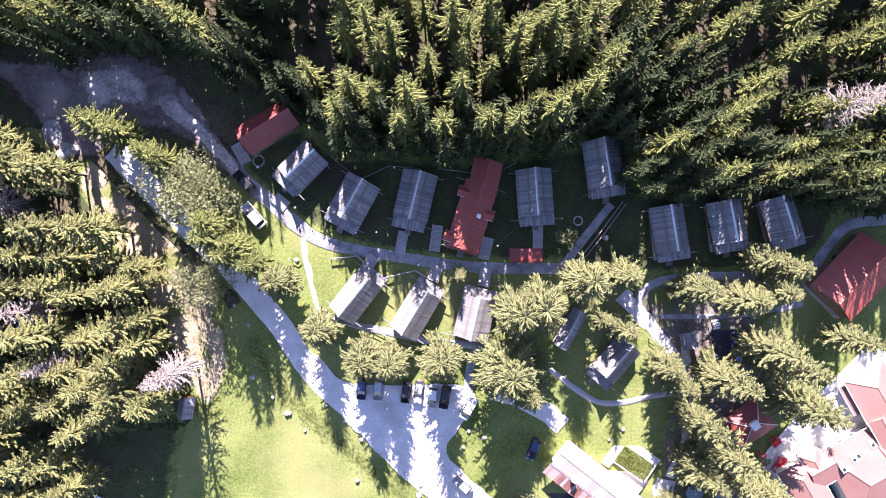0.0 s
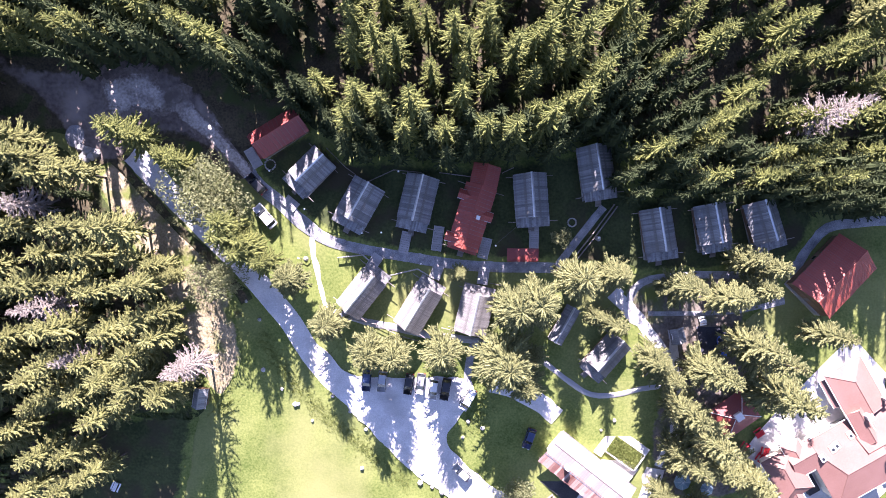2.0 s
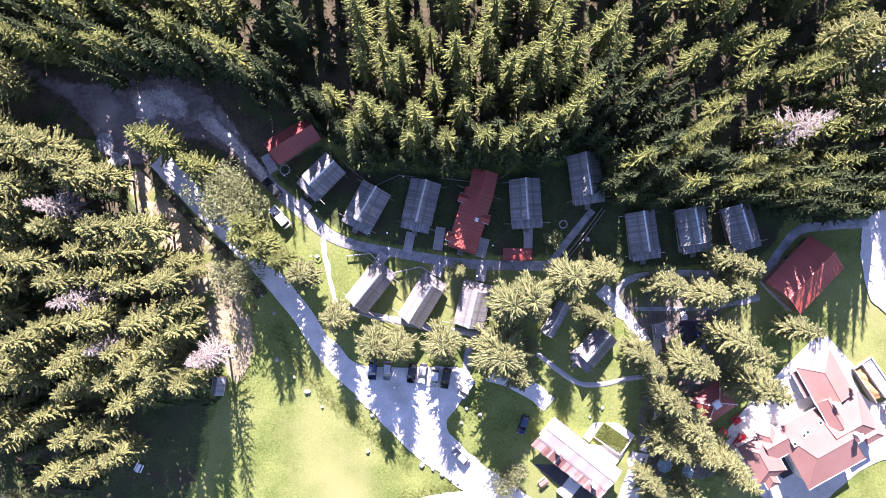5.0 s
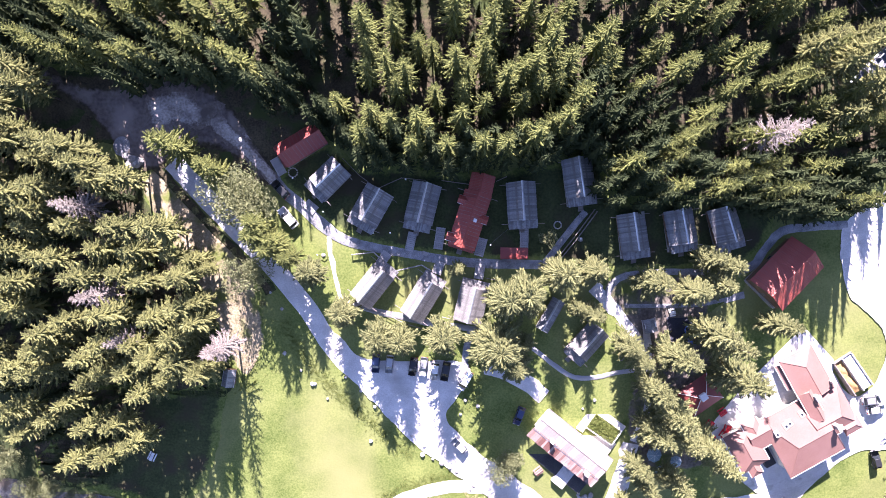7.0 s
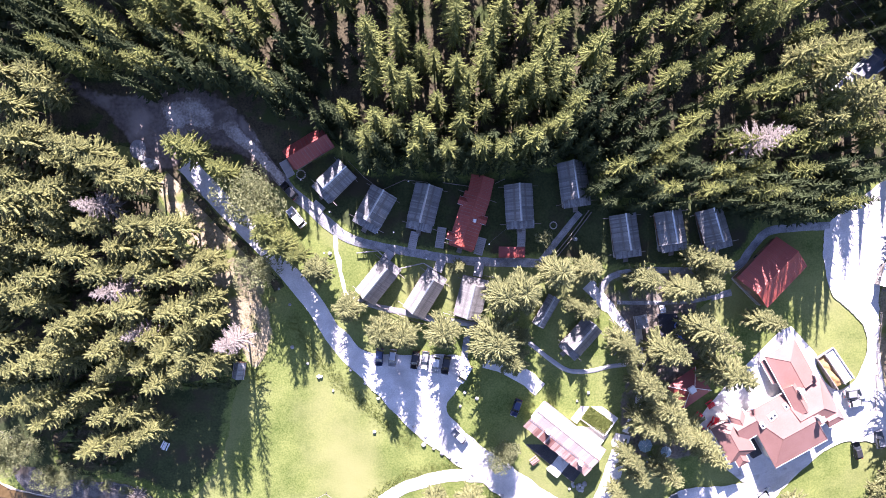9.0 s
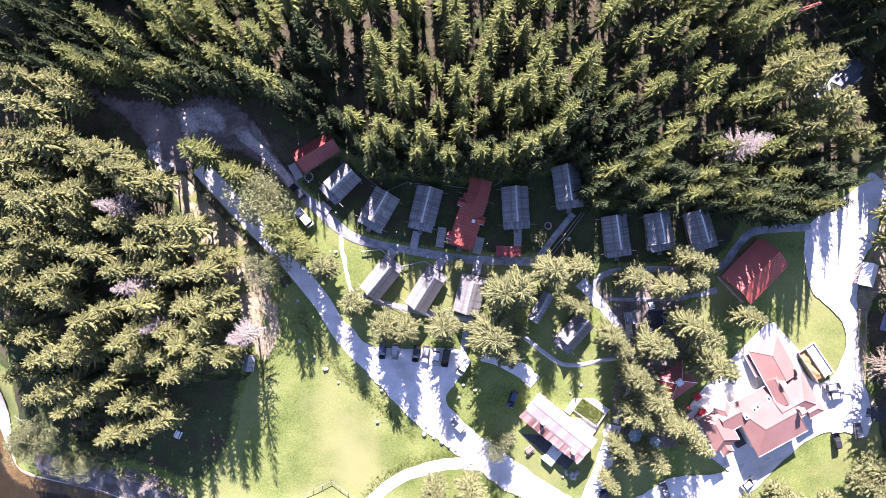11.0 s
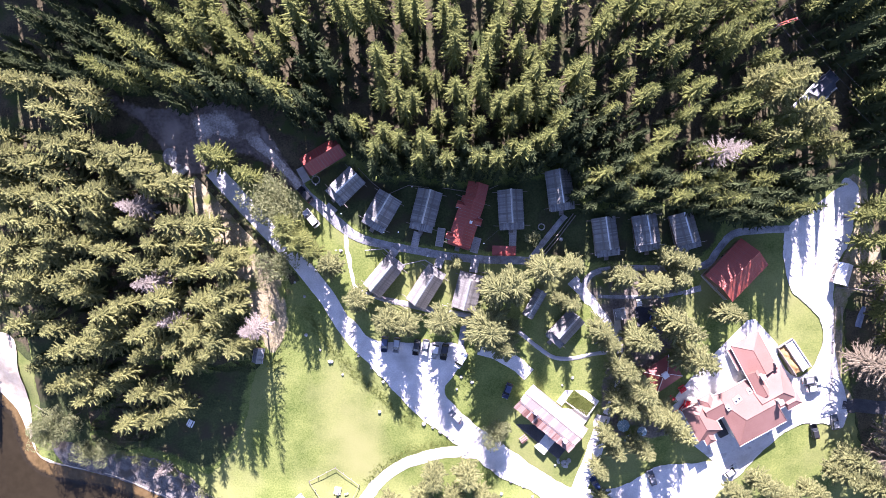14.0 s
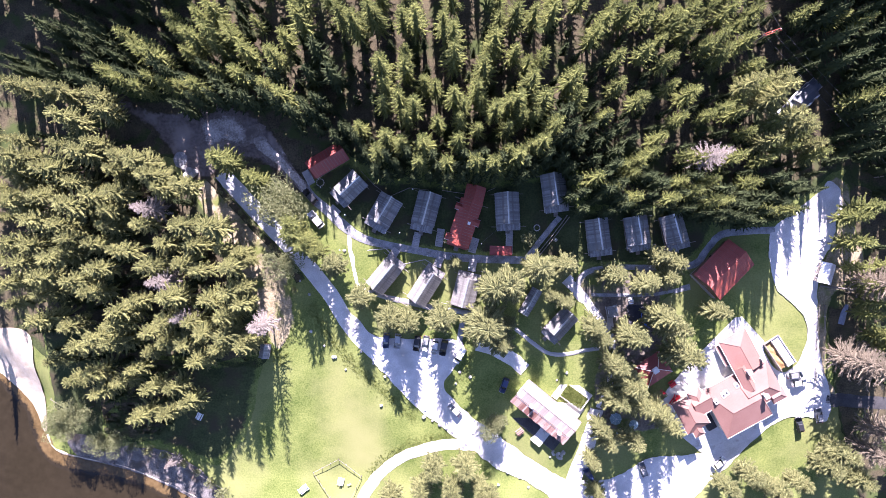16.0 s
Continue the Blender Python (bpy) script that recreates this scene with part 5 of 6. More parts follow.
def roof_block(ob, cx, cy, angle, w, l, base, eave, rise, roof, wall, seed, over=0.5, sheet=0.5, lit=(-1, 1)):
    """A walled block under a gable roof, laid into a thing's own frame."""
    m = Matrix.Translation((cx, cy, 0)) @ Matrix.Rotation(radians(angle), 4, "Z")
    half = w / 2

    def put(name, bm, mat):
        bmesh.ops.transform(bm, matrix=m, verts=bm.verts)
        return part(name, bm, mat, ob)

    bm = bmesh.new()
    box(bm, -half, -l / 2, base, half, l / 2, eave, 0.03)
    wl = put("wall", bm, wall)
    for g in (-l / 2 + 0.01, l / 2 - 0.15):
        put("gable", gable(half, g, eave, rise * 0.97), wall)
    for side in (-1, 1):
        roof_side(ob, half, l + 2 * over, rise, eave + 0.12, side, over, seed + side, roof, sheet, 0.06, 0.008, m, "sheet")
    bm = bmesh.new()
    rod(bm, (0, -l / 2 - over, eave + rise + 0.14), (0, l / 2 + over, eave + rise + 0.14), 0.14, None, 6)
    put("ridge_cap", bm, roof)
    for side in (-1, 1):
        bm = bmesh.new()
        rod(bm, (side * (half + over + 0.05), -l / 2 - over, eave - rise * over / half + 0.08), (side * (half + over + 0.05), l / 2 + over, eave - rise * over / half + 0.08), 0.08, None, 6)
        put("gutter", bm, CHROME)
    for side in lit:
        yy = -l / 2 + 1.4
        while yy < l / 2 - 1.2:
            for z in ((base + 2.2,) if eave - base < 4.2 else (base + 2.2, base + 5.0)):
                bm = bmesh.new()
                box(bm, side * half - 0.06, yy - 0.6, z - 0.7, side * half + 0.06, yy + 0.6, z + 0.7, 0.02)
                win = put("window", bm, WHITE_PAINT)
                bm = bmesh.new()
                box(bm, side * (half + 0.07) - 0.01, yy - 0.5, z - 0.6, side * (half + 0.07) + 0.01, yy + 0.5, z + 0.6)
                pane = put("pane", bm, GLASS)
                pane.parent = win
            yy += 2.8
    return wl


def hip_block(ob, x0, x1, y0, y1, base, eave, rise, roof, along="x", ridge=None, hips=(0.0, 0.0), over=0.9, windows=True):
    """A walled block under a roof of plain sheet slopes, hipped or gabled at either end; the ridge may lie off centre."""
    flip = Matrix() if along == "x" else Matrix(((0, 1, 0, 0), (1, 0, 0, 0), (0, 0, 1, 0), (0, 0, 0, 1)))
    if along == "y":
        x0, x1, y0, y1 = y0, y1, x0, x1
    mid = (y0 + y1) / 2 if ridge is None else ridge

    def put(name, bm, mat, owner=ob):
        bmesh.ops.transform(bm, matrix=flip, verts=bm.verts)
        bmesh.ops.recalc_face_normals(bm, faces=bm.faces)
        return part(name, bm, mat, owner)

    bm = bmesh.new()
    box(bm, x0 + over, y0 + over, base, x1 - over, y1 - over, eave, 0.03)
    walls = put("wall", bm, PLASTER)
    a, b = Vector((x0 + hips[0], mid, eave + rise)), Vector((x1 - hips[1], mid, eave + rise))
    c = [Vector((x0, y0, eave)), Vector((x1, y0, eave)), Vector((x1, y1, eave)), Vector((x0, y1, eave))]
    slopes = [(c[0], c[1], b, a), (c[2], c[3], a, b)]
    for k, (p, q, r) in enumerate(((c[3], c[0], a), (c[1], c[2], b))):
        if hips[k]:
            slopes.append((p, q, r))
        else:
            bm = bmesh.new()
            inset = Vector((over if k == 0 else -over, 0, 0))
            solid(bm, [v + inset for v in (p.lerp(r, 0.08), q.lerp(r, 0.08), r - Vector((0, 0, 0.12)))], 0.14, Vector((1 if k == 0 else -1, 0, 0)))
            put("gable", bm, PLASTER)
    for face in slopes:
        bm = bmesh.new()
        solid(bm, face, 0.10)
        slope = put("roof_slope", bm, roof)
    for p, q in [(a, b)] + ([(c[0], a), (c[3], a)] if hips[0] else []) + ([(c[1], b), (c[2], b)] if hips[1] else []):
        bm = bmesh.new()
        rod(bm, p + Vector((0, 0, 0.03)), q + Vector((0, 0, 0.03)), 0.06, None, 6)
        put("ridge_cap", bm, roof)
    for y in (y0 - 0.06, y1 + 0.06):
        bm = bmesh.new()
        rod(bm, (x0, y, eave - 0.05), (x1, y, eave - 0.05), 0.07, None, 6)
        put("gutter", bm, WHITE_PAINT)
    if windows:
        for y in (y0 + over, y1 - over):
            x = x0 + over + 1.4
            while x < x1 - over - 1.0:
                bm = bmesh.new()
                box(bm, x - 0.6, y - 0.06, eave - 2.3, x + 0.6, y + 0.06, eave - 0.9, 0.02)
                win = put("window", bm, WHITE_PAINT)
                d = 0.07 if y > mid else -0.07
                bm = bmesh.new()
                box(bm, x - 0.5, y + d - 0.01, eave - 2.2, x + 0.5, y + d + 0.01, eave - 1.0)
                put("pane", bm, GLASS, win)
                x += 2.7
    return walls


def lodge():
    ob = thing("lodge", "large guest lodge with pale red roofs and cream walls", "lodge", 80.0, -40.0, 29.5)
    hip_block(ob, -5.5, 9.0, -11.8, 3.4, -2.0, 3.7, 2.3, PINK_SHEET, "x", -5.2, (4.2, 1.2))
    hip_block(ob, 4.0, 14.8, -8.0, 3.1, -2.0, 3.7, 2.1, PINK_SHEET, "x", -3.6, (0.5, 3.8))
    hip_block(ob, -14.8, -7.6, -5.6, 4.0, -2.0, 3.5, 1.5, PINK_SHEET, "y", -11.6, (2.6, 2.6))
    hip_block(ob, -10.0, -4.0, -2.6, 3.7, -2.0, 3.6, 1.3, PINK_SHEET, "x", 1.2, (0.3, 0.3), 0.5, False)
    hip_block(ob, 4.9, 13.5, 2.4, 13.6, -1.5, 4.2, 1.25, PINK_SHEET, "y", 9.4, (0.3, 3.6))
    hip_block(ob, 3.9, 6.2, 6.3, 12.6, -1.5, 3.3, 0.45, PINK_SHEET, "y", 5.4, (0.0, 0.0), 0.3, False)
    hip_block(ob, 4.7, 8.3, -2.6, 4.9, 3.0, 4.9, 1.0, PINK_SHEET, "y", 6.9, (0.3, 0.0), 0.4, False)
    hip_block(ob, 10.6, 15.0, -9.4, -5.8, -1.5, 3.8, 0.8, PINK_SHEET, "x", None, (0.3, 1.6), 0.4, False)
    hip_block(ob, -13.2, -10.2, -7.6, -4.0, -1.5, 3.3, 0.7, PINK_SHEET, "y", None, (1.4, 0.3), 0.3, False)
    hip_block(ob, -9.8, -5.8, 1.4, 5.0, 2.0, 3.9, 0.8, PINK_SHEET, "y", None, (0.3, 1.8), 0.3, False)
    # Dark slab added in the notch; its colour stands for the wings' shade.
    bm = bmesh.new()
    box(bm, -7.9, -9.6, -2.6, -5.3, -2.8, -0.6, 0.04)
    part("court_shade", bm, ASPHALT, ob, "dark slab for the shade between two wings")
    for x, y, z, s in ((7.9, 3.0, 4.9, 0.5), (13.2, 3.9, 3.9, 0.35), (8.6, -4.8, 5.7, 0.5)):
        bm = bmesh.new()
        box(bm, x - s, y - s, z - 2.5, x + s, y + s, z + 1.8, 0.03)
        flue = part("chimney", bm, STONE, ob)
        bm = bmesh.new()
        box(bm, x - s - 0.15, y - s - 0.15, z + 1.8, x + s + 0.15, y + s + 0.15, z + 2.0, 0.03)
        part("cap", bm, CONCRETE, flue)
    for x, y in ((-3.7, -0.5), (-1.0, 0.1), (0.1, 0.3), (3.6, 0.7)):
        z = 3.7 + 2.3 * (3.4 - y) / 8.6
        tilt = Matrix.Translation((x, y, z + 0.12)) @ Matrix.Rotation(-math.atan2(2.3, 8.6), 4, "X")
        bm = bmesh.new()
        box(bm, -0.5, -0.75, -0.1, 0.5, 0.75, 0.08, 0.02, tilt)
        light = part("skylight", bm, WHITE_PAINT, ob)
        bm = bmesh.new()
        box(bm, -0.32, -0.55, 0.07, 0.32, 0.1, 0.095, 0.0, tilt)
        part("pane", bm, GLASS, light)
    return ob


lodge()


# dormers and a roof light on the long house
for _x, _y in ((-2.5, 4.0), (-2.6, -4.6), (2.5, 1.2)):
    roof_block(long_house, _x, _y, 90, 1.5, 2.4, 2.0, 3.1, 0.5, RED_SHEET, LOGS, 400 + int(_y), 0.15, 0.4, ())
bm = bmesh.new()
box(bm, -0.4, -0.4, -0.1, 0.4, 0.4, 0.15, 0.03, Matrix.Translation((1.1, 0.4, 4.1)) @ Matrix.Rotation(0.55, 4, "Y"))
part("roof_light", bm, WHITE_PAINT, long_house)


def terrace_house():
    ob = thing("terrace_house", "low house with a patched white and rusty sheet roof", "house", 29.9, -46.8, -38)
    roof_block(ob, 0, 1.1, 90, 4.9, 18.4, -1.5, 3.5, 0.6, WHITE_SHEET, PLASTER, 200, 0.5, 0.62, ())
    bm = bmesh.new()
    for y, z in ((-4.15, 2.74), (-2.2, 3.26)):
        box(bm, -9.7, y, z, 9.7, y + 0.1, z + 0.08)
    lean = part("porch_roof", bm, TIMBER, ob, "rusty striped sheet over the porch")
    rng = random.Random(5)
    x = -9.7
    while x < 9.6:
        k = rng.uniform(-0.35, 0.1)
        bm = bmesh.new()
        solid(bm, ((x, -4.2 + k * 0.4, 2.85), (x + 0.5, -4.2 + k * 0.4, 2.85), (x + 0.5, -1.75, 3.50), (x, -1.75, 3.50)), 0.03)
        part("sheet", bm, RUST_SHEET, lean)
        x += 0.53
    for k in range(6):
        bm = bmesh.new()
        x = -9.0 + 3.6 * k
        box(bm, x - 0.1, -3.9, -1.2, x + 0.1, -3.7, 2.8, 0.01)
        part("porch_post", bm, TIMBER, ob)
    for x, y in ((-4.6, -1.2), (6.4, -2.2)):
        bm = bmesh.new()
        box(bm, x - 0.4, y - 0.4, 2.9, x + 0.4, y + 0.4, 5.0, 0.03)
        flue = part("chimney", bm, STONE, ob)
        bm = bmesh.new()
        box(bm, x - 0.5, y - 0.5, 5.0, x + 0.5, y + 0.5, 5.15, 0.02)
        part("cap", bm, CONCRETE, flue)
    # Floor darkened: the shade under the porch roof is put into its colour.
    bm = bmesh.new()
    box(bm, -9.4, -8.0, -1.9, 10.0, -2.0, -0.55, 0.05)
    part("porch_floor", bm, ASPHALT, ob, "porch floor darkened for the shade under its roof")
    bm = bmesh.new()
    box(bm, 2.9, -9.6, -2.0, 6.2, -2.4, -0.45, 0.05)
    part("entry_slab", bm, CONCRETE, ob)
    bm = bmesh.new()
    box(bm, -10.2, 3.4, -2.4, 9.2, 7.2, 0.3, 0.05)
    part("terrace", bm, CONCRETE, ob, "pale concrete terrace behind the house")
    return ob


terrace_house()


def hip_pavilion(x, y, angle, w, l, label, mat, eave=2.4, rise=1.8):
    ob = thing("pavilion", label, "pavilion", x, y, angle)
    top = [Vector((0, -max(0, l - w) / 2, eave + rise)), Vector((0, max(0, l - w) / 2 + 0.01, eave + rise))]
    c = [Vector((-w / 2, -l / 2, eave)), Vector((w / 2, -l / 2, eave)), Vector((w / 2, l / 2, eave)), Vector((-w / 2, l / 2, eave))]
    for face in ((c[0], c[1], top[0]), (c[1], c[2], top[1], top[0]), (c[2], c[3], top[1]), (c[3], c[0], top[0], top[1])):
        bm = bmesh.new()
        solid(bm, face, 0.06)
        part("roof_panel", bm, mat, ob)
    for a, b in zip(c, (top[0], top[0], top[1], top[1])):
        if rise > 1:
            bm = bmesh.new()
            rod(bm, a + Vector((0, 0, 0.04)), b + Vector((0, 0, 0.05)), 0.07)
            part("hip_cap", bm, WHITE_PAINT, ob)
        bm = bmesh.new()
        rod(bm, (a.x * 0.9, a.y * 0.9, -0.8), (a.x * 0.9, a.y * 0.9, eave), 0.09)
        part("post", bm, TIMBER, ob)
    return ob


# Both roofs below take the darker red, which stands for tree shade.
_hall = hip_pavilion(59.8, -33.8, -55, 7.0, 8.4, "open pavilion with a red hipped roof darkened for shade", MAROON_SHADE_SHEET)
bm = bmesh.new()
box(bm, -0.8, -0.8, 3.8, 0.8, 0.8, 4.55, 0.05)
part("roof_lantern", bm, WHITE_PAINT, _hall)
hip_pavilion(15.5, -1.2, 0, 6.2, 2.6, "low canopy with a flat red roof darkened for shade", MAROON_SHADE_SHEET, 2.1, 0.25)


def small_hut(x, y, angle, w, l, label, roof, wall, eave=2.3, rise=0.9, name="hut"):
    ob = thing(name, label, "hut", x, y, angle)
    roof_block(ob, 0, 0, 0, w, l, -0.8, eave, rise, roof, wall, int(abs(x) * 10) + 300, 0.3, 0.4)
    return ob


SLATE = material("slate_blue_sheet", (0.05, 0.06, 0.08), (0.10, 0.112, 0.135), 0.6, 5.0, 0.6, by_island=0.4)
small_hut(94.6, 41.2, -44, 4.0, 5.4, "hillside chalet with a dark slate-blue roof", SLATE, PLASTER, 3.4, 1.3, "chalet")
small_hut(92.6, 40.3, -44, 1.6, 4.6, "pale flat annexe beside the chalet", STONE, TIMBER, 2.8, 0.2)
small_hut(89.8, 37.4, -44, 1.6, 3.4, "dark flat annexe beside the chalet", SLATE, TIMBER, 2.4, 0.2)
small_hut(96.9, 44.1, -44, 2.6, 2.4, "small grey porch of the chalet", SLATE, PLASTER, 2.8, 0.3)
small_hut(105.3, -5.6, -14, 3.2, 5.2, "white-roofed roadside shed with green trim", WHITE_PAINT, TIMBER)
small_hut(-49.9, -30.8, -8, 2.1, 3.6, "plank hut with a pale roof at the forest edge", BOARDS, LOGS)
small_hut(47.2, -17.5, 12, 2.4, 2.6, "little play house with a pale board roof", BOARDS, LOGS, 1.6, 0.6)


def chip_store():
    ob = thing("chip_store", "open concrete bunker half full of wood chips", "store", 95.8, -28.6, 35)
    for x0, y0, x1, y1 in ((-2.6, -4.6, -2.35, 4.6), (2.2, -4.6, 2.45, 4.6), (-2.6, 4.4, 2.45, 4.65), (-0.3, -4.6, -0.1, 4.4)):
        bm = bmesh.new()
        box(bm, x0, y0, -0.8, x1, y1, 1.3, 0.03)
        part("wall", bm, TIMBER if x0 < -2 else CONCRETE, ob)
    bm = bmesh.new()
    bmesh.ops.create_grid(bm, x_segments=10, y_segments=30, size=1.0, matrix=Matrix.Translation((-1.32, 0, 0.5)) @ Matrix.Diagonal((1.02, 4.4, 1, 1)))
    for v in bm.verts:
        v.co.z += 0.5 * noise.noise(v.co * 0.7) + 0.15 * noise.noise(v.co * 2.5)
    part("filling", bm, HAY, ob, "brown chipped wood", True)
    bm = bmesh.new()
    box(bm, -0.1, -4.6, -0.8, 2.2, 4.4, 0.9, 0.03)
    part("lid", bm, CONCRETE, ob, "pale lid over half of the store")
    return ob


chip_store()


# ---- vehicles ----
PAINTS = {}


def paint(name, colour):
    if name not in PAINTS:
        PAINTS[name] = material(name + "_paint", tuple(c * 0.85 for c in colour), colour, 1.0, 9.0, 0.28, bump=0.0, spec=0.6)
    return PAINTS[name]


def vehicle(x, y, angle, colour, label, length=4.4, width=1.8, height=1.5, van=False, group="parked cars"):
    """A car: its nose towards +y."""
    ob = thing("van" if van else "car", label, "van" if van else "car", x, y, angle, group=group, z=ground_z(x, y) + 0.16)
    k, w = length / 4.4, width / 2
    shell = paint(*colour)
    prof = [(-2.2, 0.35), (-2.2, 0.78), (-2.08, 0.98), (-0.9, 1.02), (1.0, 0.98), (1.9, 0.84), (2.2, 0.66), (2.2, 0.35)]
    bm = bmesh.new()
    rings = []
    for s, inset in ((-1, 0.12), (-1, 0.0), (1, 0.0), (1, 0.12)):
        rings.append([bm.verts.new((s * (w - inset), py * k * (1 - inset * 0.3), (z - 0.35) * (1 if inset == 0 else 1.0) * height / 1.5 + (0.35 if inset == 0 else 0.39))) for py, z in prof])
    n = len(prof)
    for a, b in zip(rings, rings[1:]):
        for i in range(n):
            bm.faces.new((a[i], a[(i + 1) % n], b[(i + 1) % n], b[i]))
    bm.faces.new(rings[0][::-1])
    bm.faces.new(rings[-1])
    bmesh.ops.recalc_face_normals(bm, faces=bm.faces)
    bmesh.ops.bevel(bm, geom=[e for e in bm.edges if e.calc_face_angle(0) > 0.5], offset=0.04, segments=2, affect="EDGES")
    body = part("body", bm, shell, ob, "", True)
    roof = height
    if van:
        low, top = ((-2.1, 1.45), (-2.05, 0.85))
    else:
        low, top = ((-1.95, 1.05), (-1.55, 0.35))
    def frustum(name, z0, z1, y0, y1, t0, t1, w0, w1, mat, label=""):
        b = bmesh.new()
        lo = [b.verts.new(v) for v in ((-w0, y0 * k, z0), (w0, y0 * k, z0), (w0, y1 * k, z0), (-w0, y1 * k, z0))]
        hi = [b.verts.new(v) for v in ((-w1, t0 * k, z1), (w1, t0 * k, z1), (w1, t1 * k, z1), (-w1, t1 * k, z1))]
        b.faces.new(lo[::-1])
        b.faces.new(hi)
        for i in range(4):
            b.faces.new((lo[i], lo[(i + 1) % 4], hi[(i + 1) % 4], hi[i]))
        bmesh.ops.bevel(b, geom=b.edges[:], offset=0.03, segments=1, affect="EDGES")
        return part(name, b, mat, ob, label)
    belt = 0.98 * height / 1.5
    frustum("glasshouse", belt - 0.03, roof - 0.05, low[0], low[1], top[0], top[1], w - 0.1, w - 0.19, GLASS, "dark tinted windows")
    frustum("roof", roof - 0.06, roof + 0.02, top[0] - 0.05, top[1] + 0.03, top[0] + 0.05, top[1] - 0.06, w - 0.17, w - 0.24, shell)
    for px in (-1, 1):
        for yy in (-1.32, 1.36):
            bm = bmesh.new()
            rod(bm, (px * (w - 0.22), yy * k, 0.16), (px * (w + 0.01), yy * k, 0.16), 0.33, None, 14)
            tyre = part("tyre", bm, RUBBER, ob)
            bm = bmesh.new()
            rod(bm, (px * (w - 0.02), yy * k, 0.16), (px * (w + 0.03), yy * k, 0.16), 0.2, None, 10)
            part("rim", bm, CHROME, tyre)
        bm = bmesh.new()
        box(bm, px * (w - 0.35) - 0.2, 2.12 * k, 0.62, px * (w - 0.35) + 0.2, 2.23 * k, 0.76, 0.02)
        part("headlight", bm, LAMP_WHITE, ob)
        bm = bmesh.new()
        box(bm, px * (w - 0.25) - 0.12, -2.23 * k, 0.7, px * (w - 0.25) + 0.12, -2.15 * k, 0.9, 0.02)
        part("tail_light", bm, LAMP_RED, ob)
        bm = bmesh.new()
        box(bm, px * (w + 0.08) - 0.1, 0.78 * k, belt, px * (w + 0.08) + 0.1, 0.92 * k, belt + 0.14, 0.02)
        part("mirror", bm, shell, ob)
    return ob


WHITE, BLACK, SILVER, NAVY, GREYC = ("white", (0.75, 0.75, 0.74)), ("black", (0.025, 0.026, 0.03)), ("silver", (0.45, 0.46, 0.48)), ("navy", (0.03, 0.05, 0.12)), ("grey", (0.18, 0.19, 0.20))
vehicle(-35.4, 6.3, 41, WHITE, "white estate car on the grass beside the lane", 5.4, 2.0, 1.65)
vehicle(-37.0, 12.6, 44, BLACK, "dark estate car on the shaded lane", 4.8, 1.85)
vehicle(-15.9, -27.3, 176, NAVY, "dark blue car under a tree")
vehicle(-12.7, -27.5, 174, SILVER, "silver car parked under a tree")
vehicle(-7.2, -28.0, 172, BLACK, "black car in the row of parked cars")
vehicle(-4.8, -27.9, 172, GREYC, "grey car in the row of parked cars")
vehicle(-2.1, -29.1, 172, WHITE, "white car in the row of parked cars")
vehicle(0.4, -29.1, 170, BLACK, "black car in the row of parked cars", 4.6, 1.85, 1.6)
vehicle(5.0, -31.2, 150, WHITE, "white delivery van beside the car park", 4.8, 1.95, 2.0, True)
vehicle(3.9, -47.4, 48, SILVER, "silver car on the gravel road")
vehicle(18.0, -39.8, 160, NAVY, "dark blue car in the shade")
vehicle(101.0, -35.0, -82, GREYC, "grey off-road car in front of the lodge", 4.5, 1.85, 1.75)
vehicle(102.4, -37.3, -80, WHITE, "white car in front of the lodge")
vehicle(104.1, -49.9, 14, BLACK, "black car on the grass by the lodge")
vehicle(109.3, -47.0, 8, GREYC, "grey car beside the lane")
vehicle(82.0, -62.1, -50, WHITE, "white car on the lodge drive")
vehicle(44.0, -66.7, 30, NAVY, "blue car under garden trees")
vehicle(59.8, -64.6, 20, GREYC, "grey car in the shade by the drive")


# ---- garden and yard things ----
def fence(points, label, height=1.1, gap=2.2, rails=2, group="wooden fences", thick=0.065, mat=None):
    ob = thing("fence", label, "fence", points[0][0], points[0][1], group=group)
    base = Vector((points[0][0], points[0][1], ground_z(*points[0])))
    for (ax, ay), (bx, by) in zip(points, points[1:]):
        n = max(1, int(math.hypot(bx - ax, by - ay) / gap))
        prev = None
        for i in range(n + 1):
            x, y = ax + (bx - ax) * i / n, ay + (by - ay) * i / n
            foot = Vector((x, y, ground_z(x, y))) - base
            bm = bmesh.new()
            rod(bm, foot - Vector((0, 0, 0.3)), foot + Vector((0, 0, height)), 0.09, 0.08)
            part("post", bm, TIMBER, ob)
            if prev is not None:
                for r in range(rails):
                    z = height * (0.9 - 0.42 * r)
                    bm = bmesh.new()
                    rod(bm, prev + Vector((0, 0, z)), foot + Vector((0, 0, z)), thick)
                    part("rail", bm, mat or TIMBER, ob)
            prev = foot
    return ob


FENCE = "weathered grey pole fence beside a path"
LOG_RAIL = "pale bleached log rail in front of a cabin"
fence([(-21.2, -1.9), (-16.2, -1.3), (-14.8, -2.6)], LOG_RAIL, 0.9, 2.6, 1, thick=0.15, mat=BLEACHED)
fence([(-11.2, -5.5), (-5.3, -4.1), (-3.1, -5.4)], LOG_RAIL, 0.9, 2.9, 1, thick=0.15, mat=BLEACHED)
fence([(9.3, -6.9), (13.1, -7.7)], FENCE)
fence([(-19.0, -14.3), (-13.6, -15.4), (-9.2, -17.7), (-5.4, -18.8)], FENCE)
fence([(-0.4, -16.1), (5.0, -17.4), (9.4, -18.6)], FENCE)
